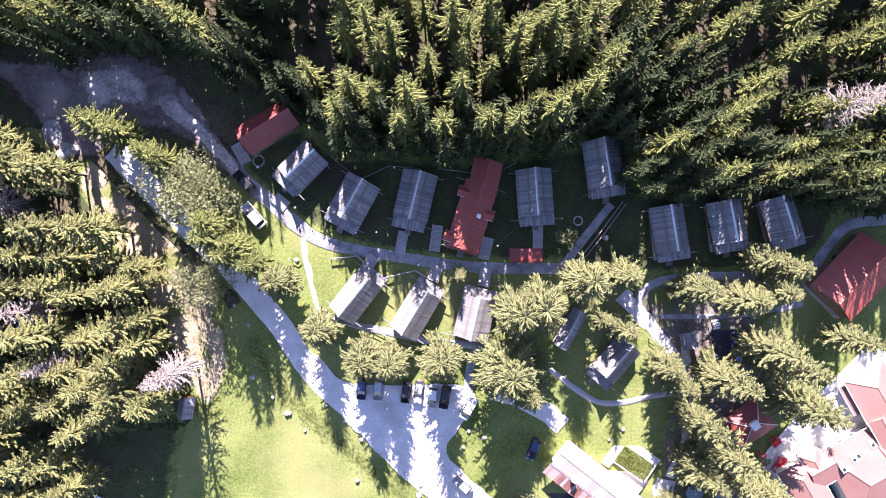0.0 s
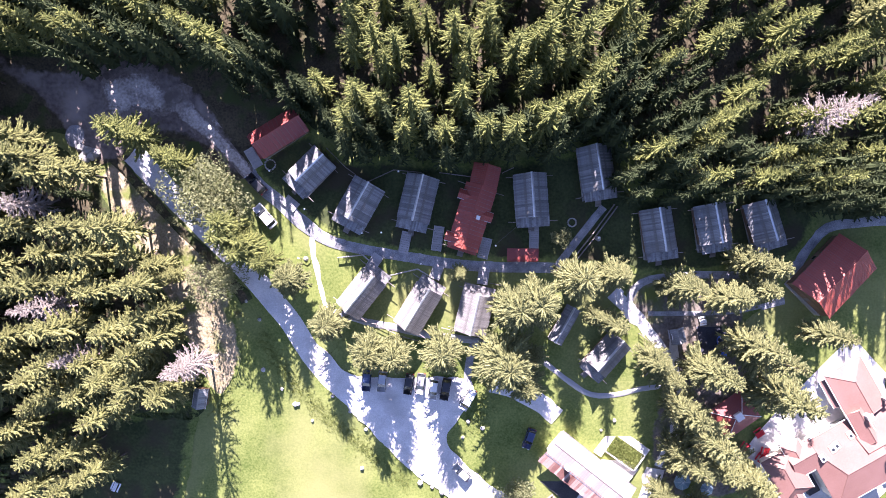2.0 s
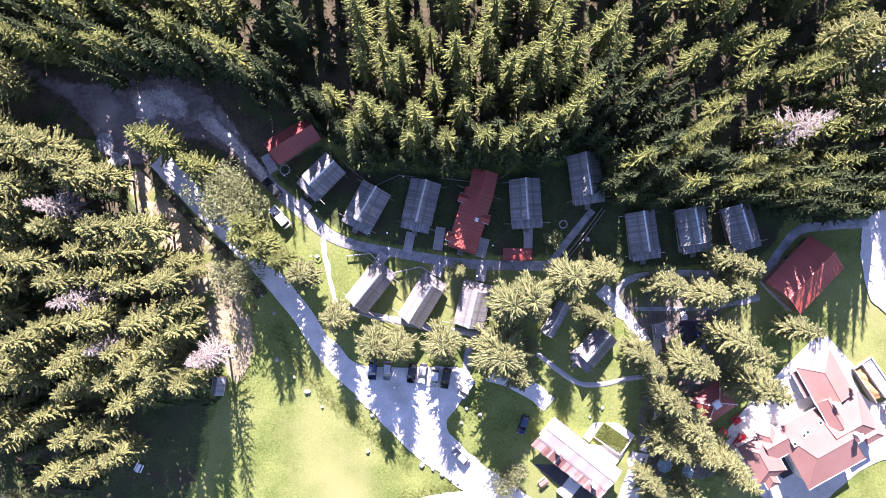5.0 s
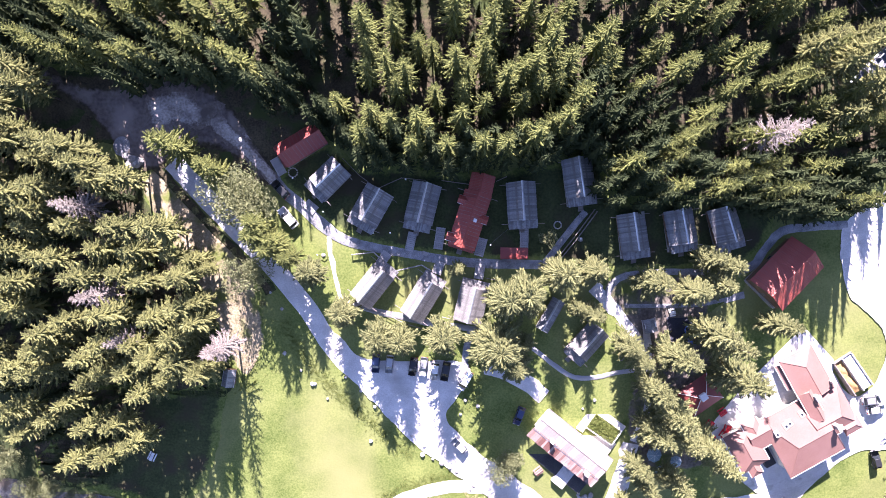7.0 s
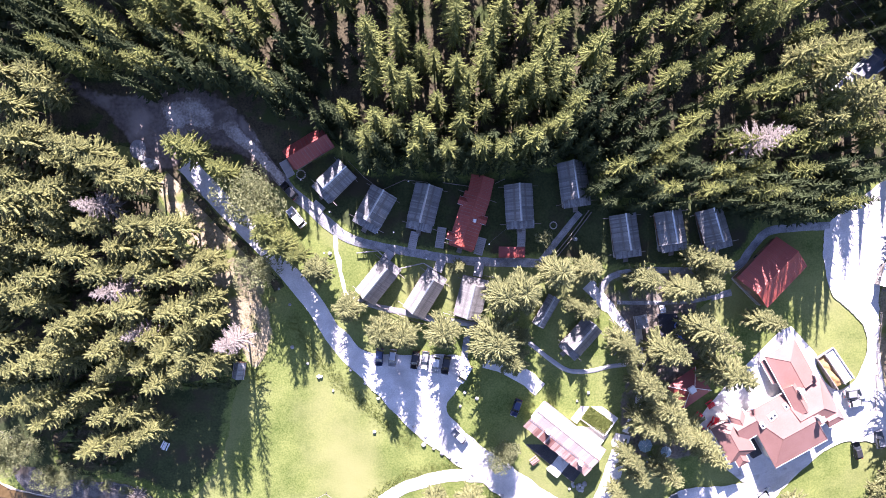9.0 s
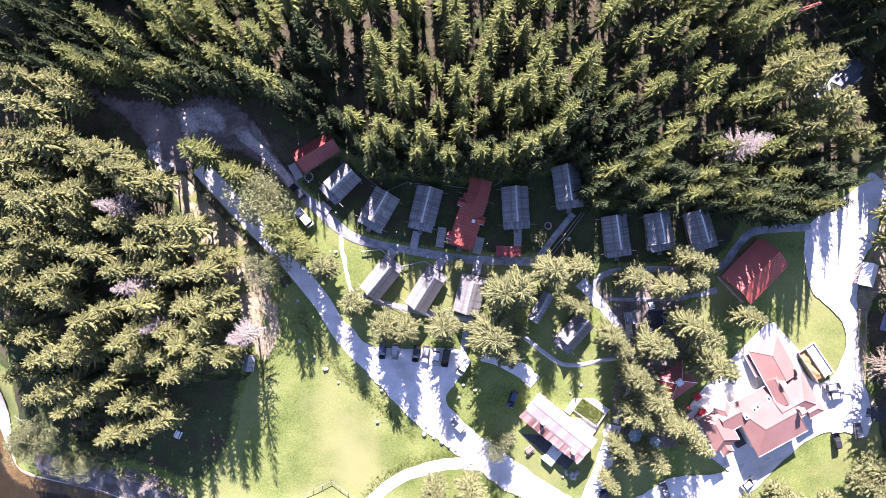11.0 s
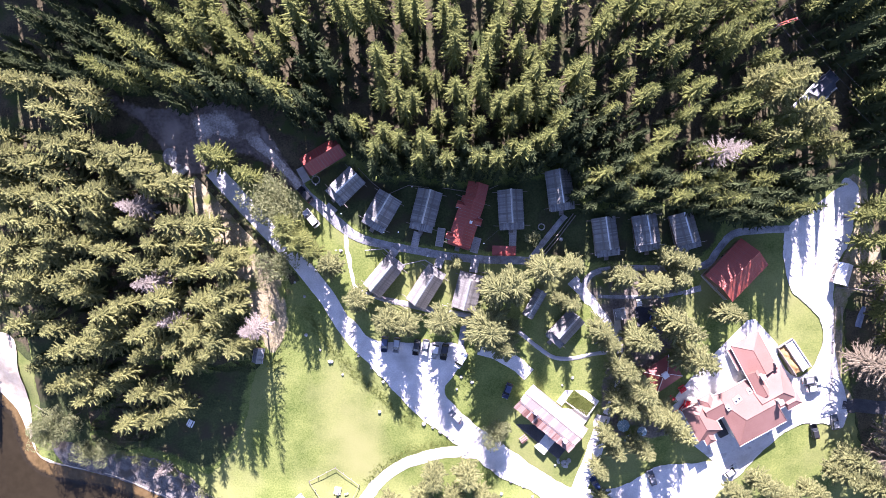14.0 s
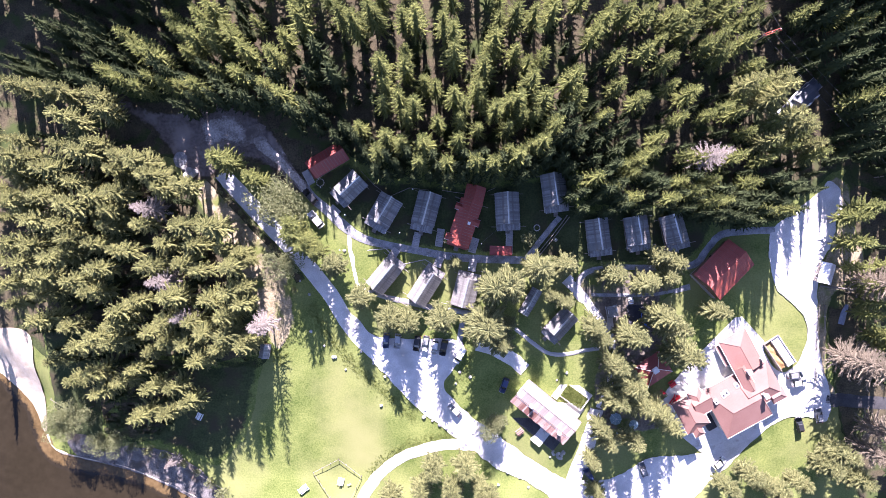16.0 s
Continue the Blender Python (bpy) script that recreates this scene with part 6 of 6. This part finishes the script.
fence([(39.9, -17.2), (42.0, -18.8), (43.5, -21.5), (43.0, -24.3), (41.5, -26.1)], "curved dark rail beside the small cabin", 0.9, 1.5)
fence([(-23.0, 19.5), (-19.4, 15.9), (-16.8, 14.0)], FENCE)
fence([(-15.2, 13.0), (-9.9, 15.4), (-4.6, 14.9)], FENCE)
fence([(-0.9, 14.9), (5.4, 14.1)], FENCE)
fence([(11.4, 14.9), (13.5, 15.9)], FENCE)
fence([(24.8, -3.1), (29.3, 2.8), (33.5, 8.8)], FENCE, thick=0.09)
fence([(25.4, -3.5), (29.9, 2.4), (34.1, 8.4)], FENCE, thick=0.09)
fence([(105.4, -14.6), (106.0, -24.4), (107.4, -39.4)], "long pole fence beside the lane", 1.1, 3.0)
fence([(107.1, -14.6), (108.1, -24.4), (109.0, -34.3)], "long pole fence beside the lane", 1.1, 3.0)
fence([(-37.2, -67.7), (-29.7, -63.4), (-23.0, -68.6), (-25.9, -75.3)], "thin wire fence round a small pen", 1.0, 2.5, 1)
fence([(-37.2, -67.7), (-32.1, -75.1)], "thin wire fence round a small pen", 1.0, 2.5, 1)
fence([(-113.7, -47.1), (-103.5, -51.5)], "white pole barrier near the beach", 0.9, 4.0, 1)
fence([(-91.8, -60.8), (-79.6, -64.5), (-71.4, -68.9), (-63.0, -73.7)], "low rail along the lake bank", 0.7, 5.0, 1)


def stone_stairs(x, y, angle, width, run, label, group="stone stairs"):
    """A flight of stone steps, laid down the slope towards -y."""
    ob = thing("stairs", label, "stairs", x, y, angle, group=group)
    n = max(3, int(run / 0.42))
    for i in range(n):
        yy = run / 2 - i * run / n
        wx = x - math.sin(radians(angle)) * yy
        wy = y + math.cos(radians(angle)) * yy
        z = ground_z(wx, wy) - ground_z(x, y)
        bm = bmesh.new()
        box(bm, -width / 2, yy - run / n + 0.03, z - 0.25, width / 2, yy, z + 0.30 + 0.03 * (i % 2), 0.025)
        part("step", bm, SLABS, ob)
    for side in (-1, 1):
        for i in range(2):
            bm = bmesh.new()
            y0, y1 = run / 2 - i * run / 2, run / 2 - (i + 1) * run / 2
            z0 = ground_z(x, y + (y0 + y1) / 2) - ground_z(x, y)
            box(bm, side * (width / 2 + 0.1) - 0.09, y1, z0 - 0.6, side * (width / 2 + 0.1) + 0.09, y0, z0 + 0.5, 0.02)
            part("side_wall", bm, STONE, ob)
    return ob


STAIR = "grey stone stairs from a cabin down to the path"
stone_stairs(-7.8, 1.2, -12, 1.6, 4.4, STAIR)
stone_stairs(-1.3, 2.0, -8, 1.7, 5.0, STAIR)
stone_stairs(8.1, 0.1, -14, 1.7, 4.2, STAIR)
stone_stairs(17.9, 1.2, 0, 1.5, 6.4, STAIR)
stone_stairs(-37.5, 17.7, 30, 1.6, 4.0, STAIR)
stone_stairs(-30.4, 8.8, 50, 1.8, 3.0, STAIR)
stone_stairs(-1.5, -4.7, -20, 1.8, 3.0, STAIR)
stone_stairs(7.9, -5.5, -8, 1.8, 3.4, STAIR)
stone_stairs(-13.9, -2.6, -35, 1.8, 3.0, STAIR)
stone_stairs(-4.5, -1.5, -20, 0.9, 0.9, "single stone block beside the path")


def boulder(x, y, r, seed, mat=STONE, label="pale grey boulder lying on the grass"):
    bm = bmesh.new()
    bmesh.ops.create_icosphere(bm, subdivisions=2, radius=r)
    for v in bm.verts:
        v.co *= 1 + 0.28 * noise.noise(v.co / r * 1.3 + Vector((seed, 0, 0)))
        v.co.z *= 0.72
    ob = part("boulder", bm, mat)
    ob.matrix_world = pose(x, y, ground_z(x, y) + r * 0.3, 0, 0, seed * 47)
    return tagged(ob, label, "boulder", "boulders along the road")


for _i, (_x, _y) in enumerate([(-40.1, -10.8), (-37.6, -14.6), (-37.3, -25.2), (-33.6, -29.3), (-30.4, -32.6), (-27.5, -36.2), (-23.1, -30.8), (-17.3, -46.8), (-19.6, -34.2), (-16.3, -38.1), (-10.7, -42.2), (-7.5, -45.3), (-4.5, -47.8), (4.1, -39.8), (5.2, -36.2), (33.2, -38.1), (35.9, -35.9), (8.2, -37.7)]):
    boulder(_x, _y, 0.32 + 0.2 * ((_i * 37) % 5) / 5, _i)
for _i, (_x, _y) in enumerate([(-2.4, -51.1), (-0.3, -52.3), (1.7, -53.3), (3.4, -54.3), (7.6, -57.9), (6.8, -58.8), (15.3, -63.6), (20.1, -66.7), (23.8, -68.2), (17.5, -70.5), (26.4, -71.0), (-4.9, -50.0), (-31.0, -32.6)]):
    boulder(_x, _y, 0.38 + 0.25 * ((_i * 29) % 5) / 5, _i + 20)
for _i, (_x, _y) in enumerate([(-71.3, 19.5), (-70.0, 18.8), (-70.7, 17.5), (-69.3, 18.0), (-68.4, 18.5)]):
    boulder(_x, _y, 0.9 + 0.3 * ((_i * 29) % 5) / 5, _i + 40)
boulder(-27.7, -2.1, 0.5, 61, BLEACHED, "low whitish rock on a bare patch of lawn")
boulder(30.7, 2.1, 0.55, 62, BLEACHED, "whitish rock on the shaded lawn")


def ring(x, y, r, label, mat, count=12):
    ob = thing("fire_ring", label, "fire ring", x, y)
    for i in range(count):
        a = 6.283 * i / count
        bm = bmesh.new()
        box(bm, -0.2, -0.15, -0.15, 0.2, 0.13, 0.22 + 0.1 * (i % 3), 0.06, Matrix.Translation((r * math.cos(a), r * math.sin(a), 0)) @ Matrix.Rotation(a + 1.57, 4, "Z"))
        part("stone", bm, mat, ob)


ring(25.4, 5.3, 0.8, "round stone fire ring on the lawn", STONE)
ring(-34.3, 16.4, 1.0, "round stone fire ring between cabins", STONE)


def garden_lamp(x, y):
    ob = thing("garden_lamp", "small post lamp with a white globe", "lamp", x, y, group="garden lamps")
    bm = bmesh.new()
    rod(bm, (0, 0, -0.2), (0, 0, 2.4), 0.05, 0.04)
    part("post", bm, CABLE, ob)
    bm = bmesh.new()
    bmesh.ops.create_uvsphere(bm, u_segments=12, v_segments=8, radius=0.19, matrix=Matrix.Translation((0, 0, 2.56)))
    part("globe", bm, WHITE_PAINT, ob, "", True)
    return ob


for _x, _y in [(-4.6, -3.0), (-27.2, 7.6), (-16.1, 3.0), (-12.3, 3.1), (10.1, 0.6), (6.9, -6.0), (30.2, 2.2), (-33.8, 14.9), (-28.6, -2.0), (-8.9, 14.9)]:
    garden_lamp(_x, _y)


# play yard
def play_yard():
    ob = thing("play_yard", "fenced play yard with a dark rubber mat", "play yard", 55.6, -17.0, 11)
    bm = bmesh.new()
    box(bm, -3.8, -3.6, -0.5, 3.8, 3.6, 0.32, 0.02)
    part("mat", bm, DARK_MAT, ob)
    for x0, y0, x1, y1 in ((-3.9, -3.7, 3.9, -3.6), (-3.9, 3.6, 3.9, 3.7), (-3.9, -3.7, -3.8, 3.7), (3.8, -3.7, 3.9, 3.7)):
        bm = bmesh.new()
        box(bm, x0, y0, -0.5, x1, y1, 0.5, 0.01)
        part("kerb", bm, TIMBER, ob)
    return ob


play_yard()


def lifted(name, label, category, x, y, angle=0, up=0.32):
    return thing(name, label, category, x, y, angle, z=ground_z(x, y) + up)


_t = lifted("trampoline", "round trampoline with a bright blue rim", "trampoline", 56.7, -18.6)
bm = bmesh.new()
for _k in range(24):
    _a, _b = 6.283 * _k / 24, 6.283 * (_k + 1) / 24
    rod(bm, (1.05 * math.cos(_a), 1.05 * math.sin(_a), 0.55), (1.05 * math.cos(_b), 1.05 * math.sin(_b), 0.55), 0.11)
part("rim", bm, BLUE, _t)
bm = bmesh.new()
bmesh.ops.create_circle(bm, cap_ends=True, segments=24, radius=1.0, matrix=Matrix.Translation((0, 0, 0.56)))
part("bed", bm, DARK_MAT, _t)
for _k in range(4):
    bm = bmesh.new()
    rod(bm, (0.95 * math.cos(1.57 * _k), 0.95 * math.sin(1.57 * _k), -0.1), (1.0 * math.cos(1.57 * _k), 1.0 * math.sin(1.57 * _k), 0.55), 0.04)
    part("leg", bm, CHROME, _t)
_s = lifted("slide", "blue plastic slide beside the mat", "slide", 57.5, -21.4, 70, 0.1)
bm = bmesh.new()
solid(bm, ((-0.3, -1.3, 0.15), (0.3, -1.3, 0.15), (0.3, 1.1, 1.4), (-0.3, 1.1, 1.4)), 0.06)
part("chute", bm, BLUE, _s)
for _k in (-0.28, 0.28):
    bm = bmesh.new()
    rod(bm, (_k, 1.1, -0.2), (_k, 1.1, 1.6), 0.04)
    part("leg", bm, CHROME, _s)


def bench(x, y, angle, label, mat=TIMBER, size=1.5, top=False):
    ob = thing("picnic_table" if top else "bench", label, "table" if top else "bench", x, y, angle, z=ground_z(x, y) + 0.16)
    h = size / 2
    if top:
        for k in range(4):
            bm = bmesh.new()
            box(bm, -h, -0.4 + 0.2 * k, 0.70, h, -0.22 + 0.2 * k, 0.75, 0.01)
            part("board", bm, mat, ob)
    for s in ((-0.75, 0.75) if top else (0,)):
        bm = bmesh.new()
        box(bm, -h, s - 0.16, 0.40, h, s + 0.16, 0.45, 0.01)
        part("seat", bm, mat, ob)
    for k in (-h * 0.75, h * 0.75):
        bm = bmesh.new()
        box(bm, k - 0.05, -0.7 if top else -0.15, -0.2, k + 0.05, 0.7 if top else 0.15, 0.40, 0.01)
        part("leg", bm, TIMBER, ob)
    return ob


for _k, (_x, _y) in enumerate([(66.2, -38.4), (63.5, -41.5), (62.0, -43.4), (65.0, -45.8), (67.0, -44.0), (67.8, -42.6), (63.7, -48.0), (70.6, -47.9)]):
    bench(_x, _y, 35 + 20 * (_k % 3), "red picnic table with benches on the terrace", RED_CLOTH, 1.9, True)
bench(52.5, -14.5, 10, "pale wooden table on the play mat", WHITE_PAINT, 1.4, True)
bench(53.3, -19.2, 60, "pale toy bench on the play mat", WHITE_PAINT, 1.3)
bench(58.8, -18.0, 50, "pale toy bench on the play mat", WHITE_PAINT, 1.3)
bench(-69.9, -51.0, 65, "blue-white bench on the shaded meadow", WHITE_PAINT, 2.0, True)
bench(-29.1, -70.2, 80, "white play bench inside the pen", WHITE_PAINT, 2.2, True)
bench(-26.6, -71.1, 20, "white play bench inside the pen", WHITE_PAINT, 1.2)
bench(-40.0, -72.7, 40, "long white bench on the meadow", WHITE_PAINT, 3.0, True)
bench(23.1, -53.8, 38, "red and white picnic table by the porch", RUST_SHEET, 2.2, True)


# walled bed beside the terrace
_b = thing("garden_bed", "raised bed of clipped green plants in pale walls", "garden bed", 38.3, -43.0, -35)
for _x0, _y0, _x1, _y1 in ((-4.0, 2.0, 4.0, 3.6), (-5.4, -3.6, -3.6, 3.6), (3.6, -2.2, 4.0, 2.0), (-3.6, -2.2, 4.0, -1.9)):
    bm = bmesh.new()
    box(bm, _x0, _y0, -1.5, _x1, _y1, 0.55, 0.04)
    part("wall", bm, CONCRETE, _b)
_rng = np.random.RandomState(8)
_v, _f = [], []
for _k in range(1500):
    p = np.array([_rng.uniform(-3.5, 3.5), _rng.uniform(-1.8, 1.9), 0.5 + _rng.uniform(0, 0.35)])
    for _ in range(2):
        a, b = _rng.normal(size=3) * 0.09, _rng.normal(size=3) * 0.09
        n = len(_v)
        _v.extend((tuple(p - a), tuple(p + b), tuple(p + a), tuple(p - b)))
        _f.append((n, n + 1, n + 2, n + 3))
mesh_object("planting", _v, _f, TUFT, _b)["kind"] = "stuff"


# power line on the slope
def pylon(x, y, angle, h=9.0):
    ob = thing("power_pole", "twin timber power pole with a rusty crossarm", "power pole", x, y, angle)
    for s in (-1.6, 1.6):
        bm = bmesh.new()
        rod(bm, (s, 0, -0.5), (s, 0, h), 0.16, 0.12)
        part("post", bm, TIMBER, ob)
    for dy in (-0.25, 0.25):
        bm = bmesh.new()
        box(bm, -2.6, dy - 0.09, h - 0.3, 2.6, dy + 0.09, h - 0.05, 0.01)
        part("crossarm", bm, RED_SHEET, ob)
    for s in (-2.3, 0, 2.3):
        bm = bmesh.new()
        rod(bm, (s, 0, h - 0.05), (s, 0, h + 0.45), 0.1, 0.06)
        part("insulator", bm, WHITE_PAINT, ob)
    return ob


pylon(81.5, 55.4, 20)
pylon(118.3, 22.0, 45)
pylon(69.3, 73.8, 20)


def wire(a, b, sag, label):
    bm = bmesh.new()
    last = None
    for k in range(25):
        u = k / 24
        p = Vector(a).lerp(Vector(b), u) - Vector((0, 0, sag * 4 * u * (1 - u)))
        if last is not None:
            rod(bm, last, p, 0.025, None, 4)
        last = p
    return tagged(part("power_line", bm, CABLE), label, "cable", "power lines")


for _k in (-2.3, 0.0, 2.3):
    _p = []
    for _x, _y, _a in ((69.3, 73.8, 20), (81.5, 55.4, 20), (118.3, 22.0, 45)):
        _p.append((_x + _k * math.cos(radians(_a)), _y + _k * math.sin(radians(_a)), ground_z(_x, _y) + 9.4))
    wire(_p[0], _p[1], 0.6, "thin power line strung over the slope")
    wire(_p[1], _p[2], 1.2, "thin power line strung over the slope")
wire((9.8, 0.6, 2.5), (14.6, 4.8, 3.6), 0.1, "thin cable from a lamp to a cabin")


# under the trees by the lodge, and along the lane
def parasol(x, y, label, mat, r=1.7):
    ob = thing("parasol", label, "parasol", x, y, group="terrace parasols")
    bm = bmesh.new()
    rod(bm, (0, 0, -0.1), (0, 0, 2.45), 0.035)
    part("pole", bm, TIMBER, ob)
    for k in range(8):
        a0, a1 = 0.7854 * k, 0.7854 * (k + 1)
        bm = bmesh.new()
        solid(bm, ((0, 0, 2.5), (r * math.cos(a0), r * math.sin(a0), 1.95), (r * math.cos(a1), r * math.sin(a1), 1.95)), 0.02)
        part("panel", bm, mat, ob)
        bm = bmesh.new()
        rod(bm, (0, 0, 2.53), (r * math.cos(a0), r * math.sin(a0), 1.97), 0.02)
        part("rib", bm, WHITE_PAINT, ob)
    bm = bmesh.new()
    box(bm, -0.35, -0.35, -0.1, 0.35, 0.35, 0.12, 0.03)
    part("base", bm, CONCRETE, ob)
    return ob


parasol(50.3, -48.9, "round teal parasol over a garden table", TEAL_CLOTH, 1.8)
parasol(52.4, -53.1, "round pale teal parasol over a garden table", TEAL_CLOTH, 1.6)
parasol(55.6, -50.5, "round teal parasol in the shade of spruces", TEAL_CLOTH, 1.4)


def stone_heap(x, y, count, spread, seed):
    """Loose rocks piled beside the porch; each is a thing of its own."""
    rng = random.Random(seed)
    for k in range(count):
        boulder(x + rng.uniform(-spread, spread), y + rng.uniform(-spread, spread) * 0.6, rng.uniform(0.35, 0.7), seed + k)


stone_heap(34.3, -61.0, 12, 2.4, 60)
_log = thing("log", "long barkless tree trunk lying beside the lane", "log", 111.3, -9.7, 0, )
bm = bmesh.new()
rod(bm, (-6.2, 0.5, 0.5), (6.4, -0.6, 0.9), 0.28, 0.16, 10)
part("stem", bm, TIMBER, _log)
for _k in range(5):
    bm = bmesh.new()
    rod(bm, (-4 + 2 * _k, 0.3 - 0.17 * _k, 0.6), (-3.7 + 2 * _k, 0.3 - 0.17 * _k + (0.6 if _k % 2 else -0.6), 1.0), 0.06, 0.03)
    part("branch_stub", bm, TIMBER, _log)
_tarp = thing("tarpaulin", "blue-grey tarpaulin spread over a log pile", "tarpaulin", 112.9, -17.2, -14)
bm = bmesh.new()
bmesh.ops.create_grid(bm, x_segments=8, y_segments=20, size=1.0, matrix=Matrix.Translation((0, 0, 0.7)) @ Matrix.Diagonal((0.9, 2.9, 1, 1)))
for v in bm.verts:
    v.co.z += -0.55 * (abs(v.co.x) / 0.9) ** 2 + 0.12 * noise.noise(v.co * 1.6)
part("sheet", bm, material("slate_tarpaulin", (0.13, 0.15, 0.20), (0.24, 0.27, 0.33), 0.8, 5.0, 0.5, bump=0.2), _tarp, "", True)
for _k in (-0.3, 0.3):
    bm = bmesh.new()
    rod(bm, (_k, -2.7, 0.2), (_k, 2.7, 0.2), 0.24, None, 8)
    part("log", bm, LOGS, _tarp)
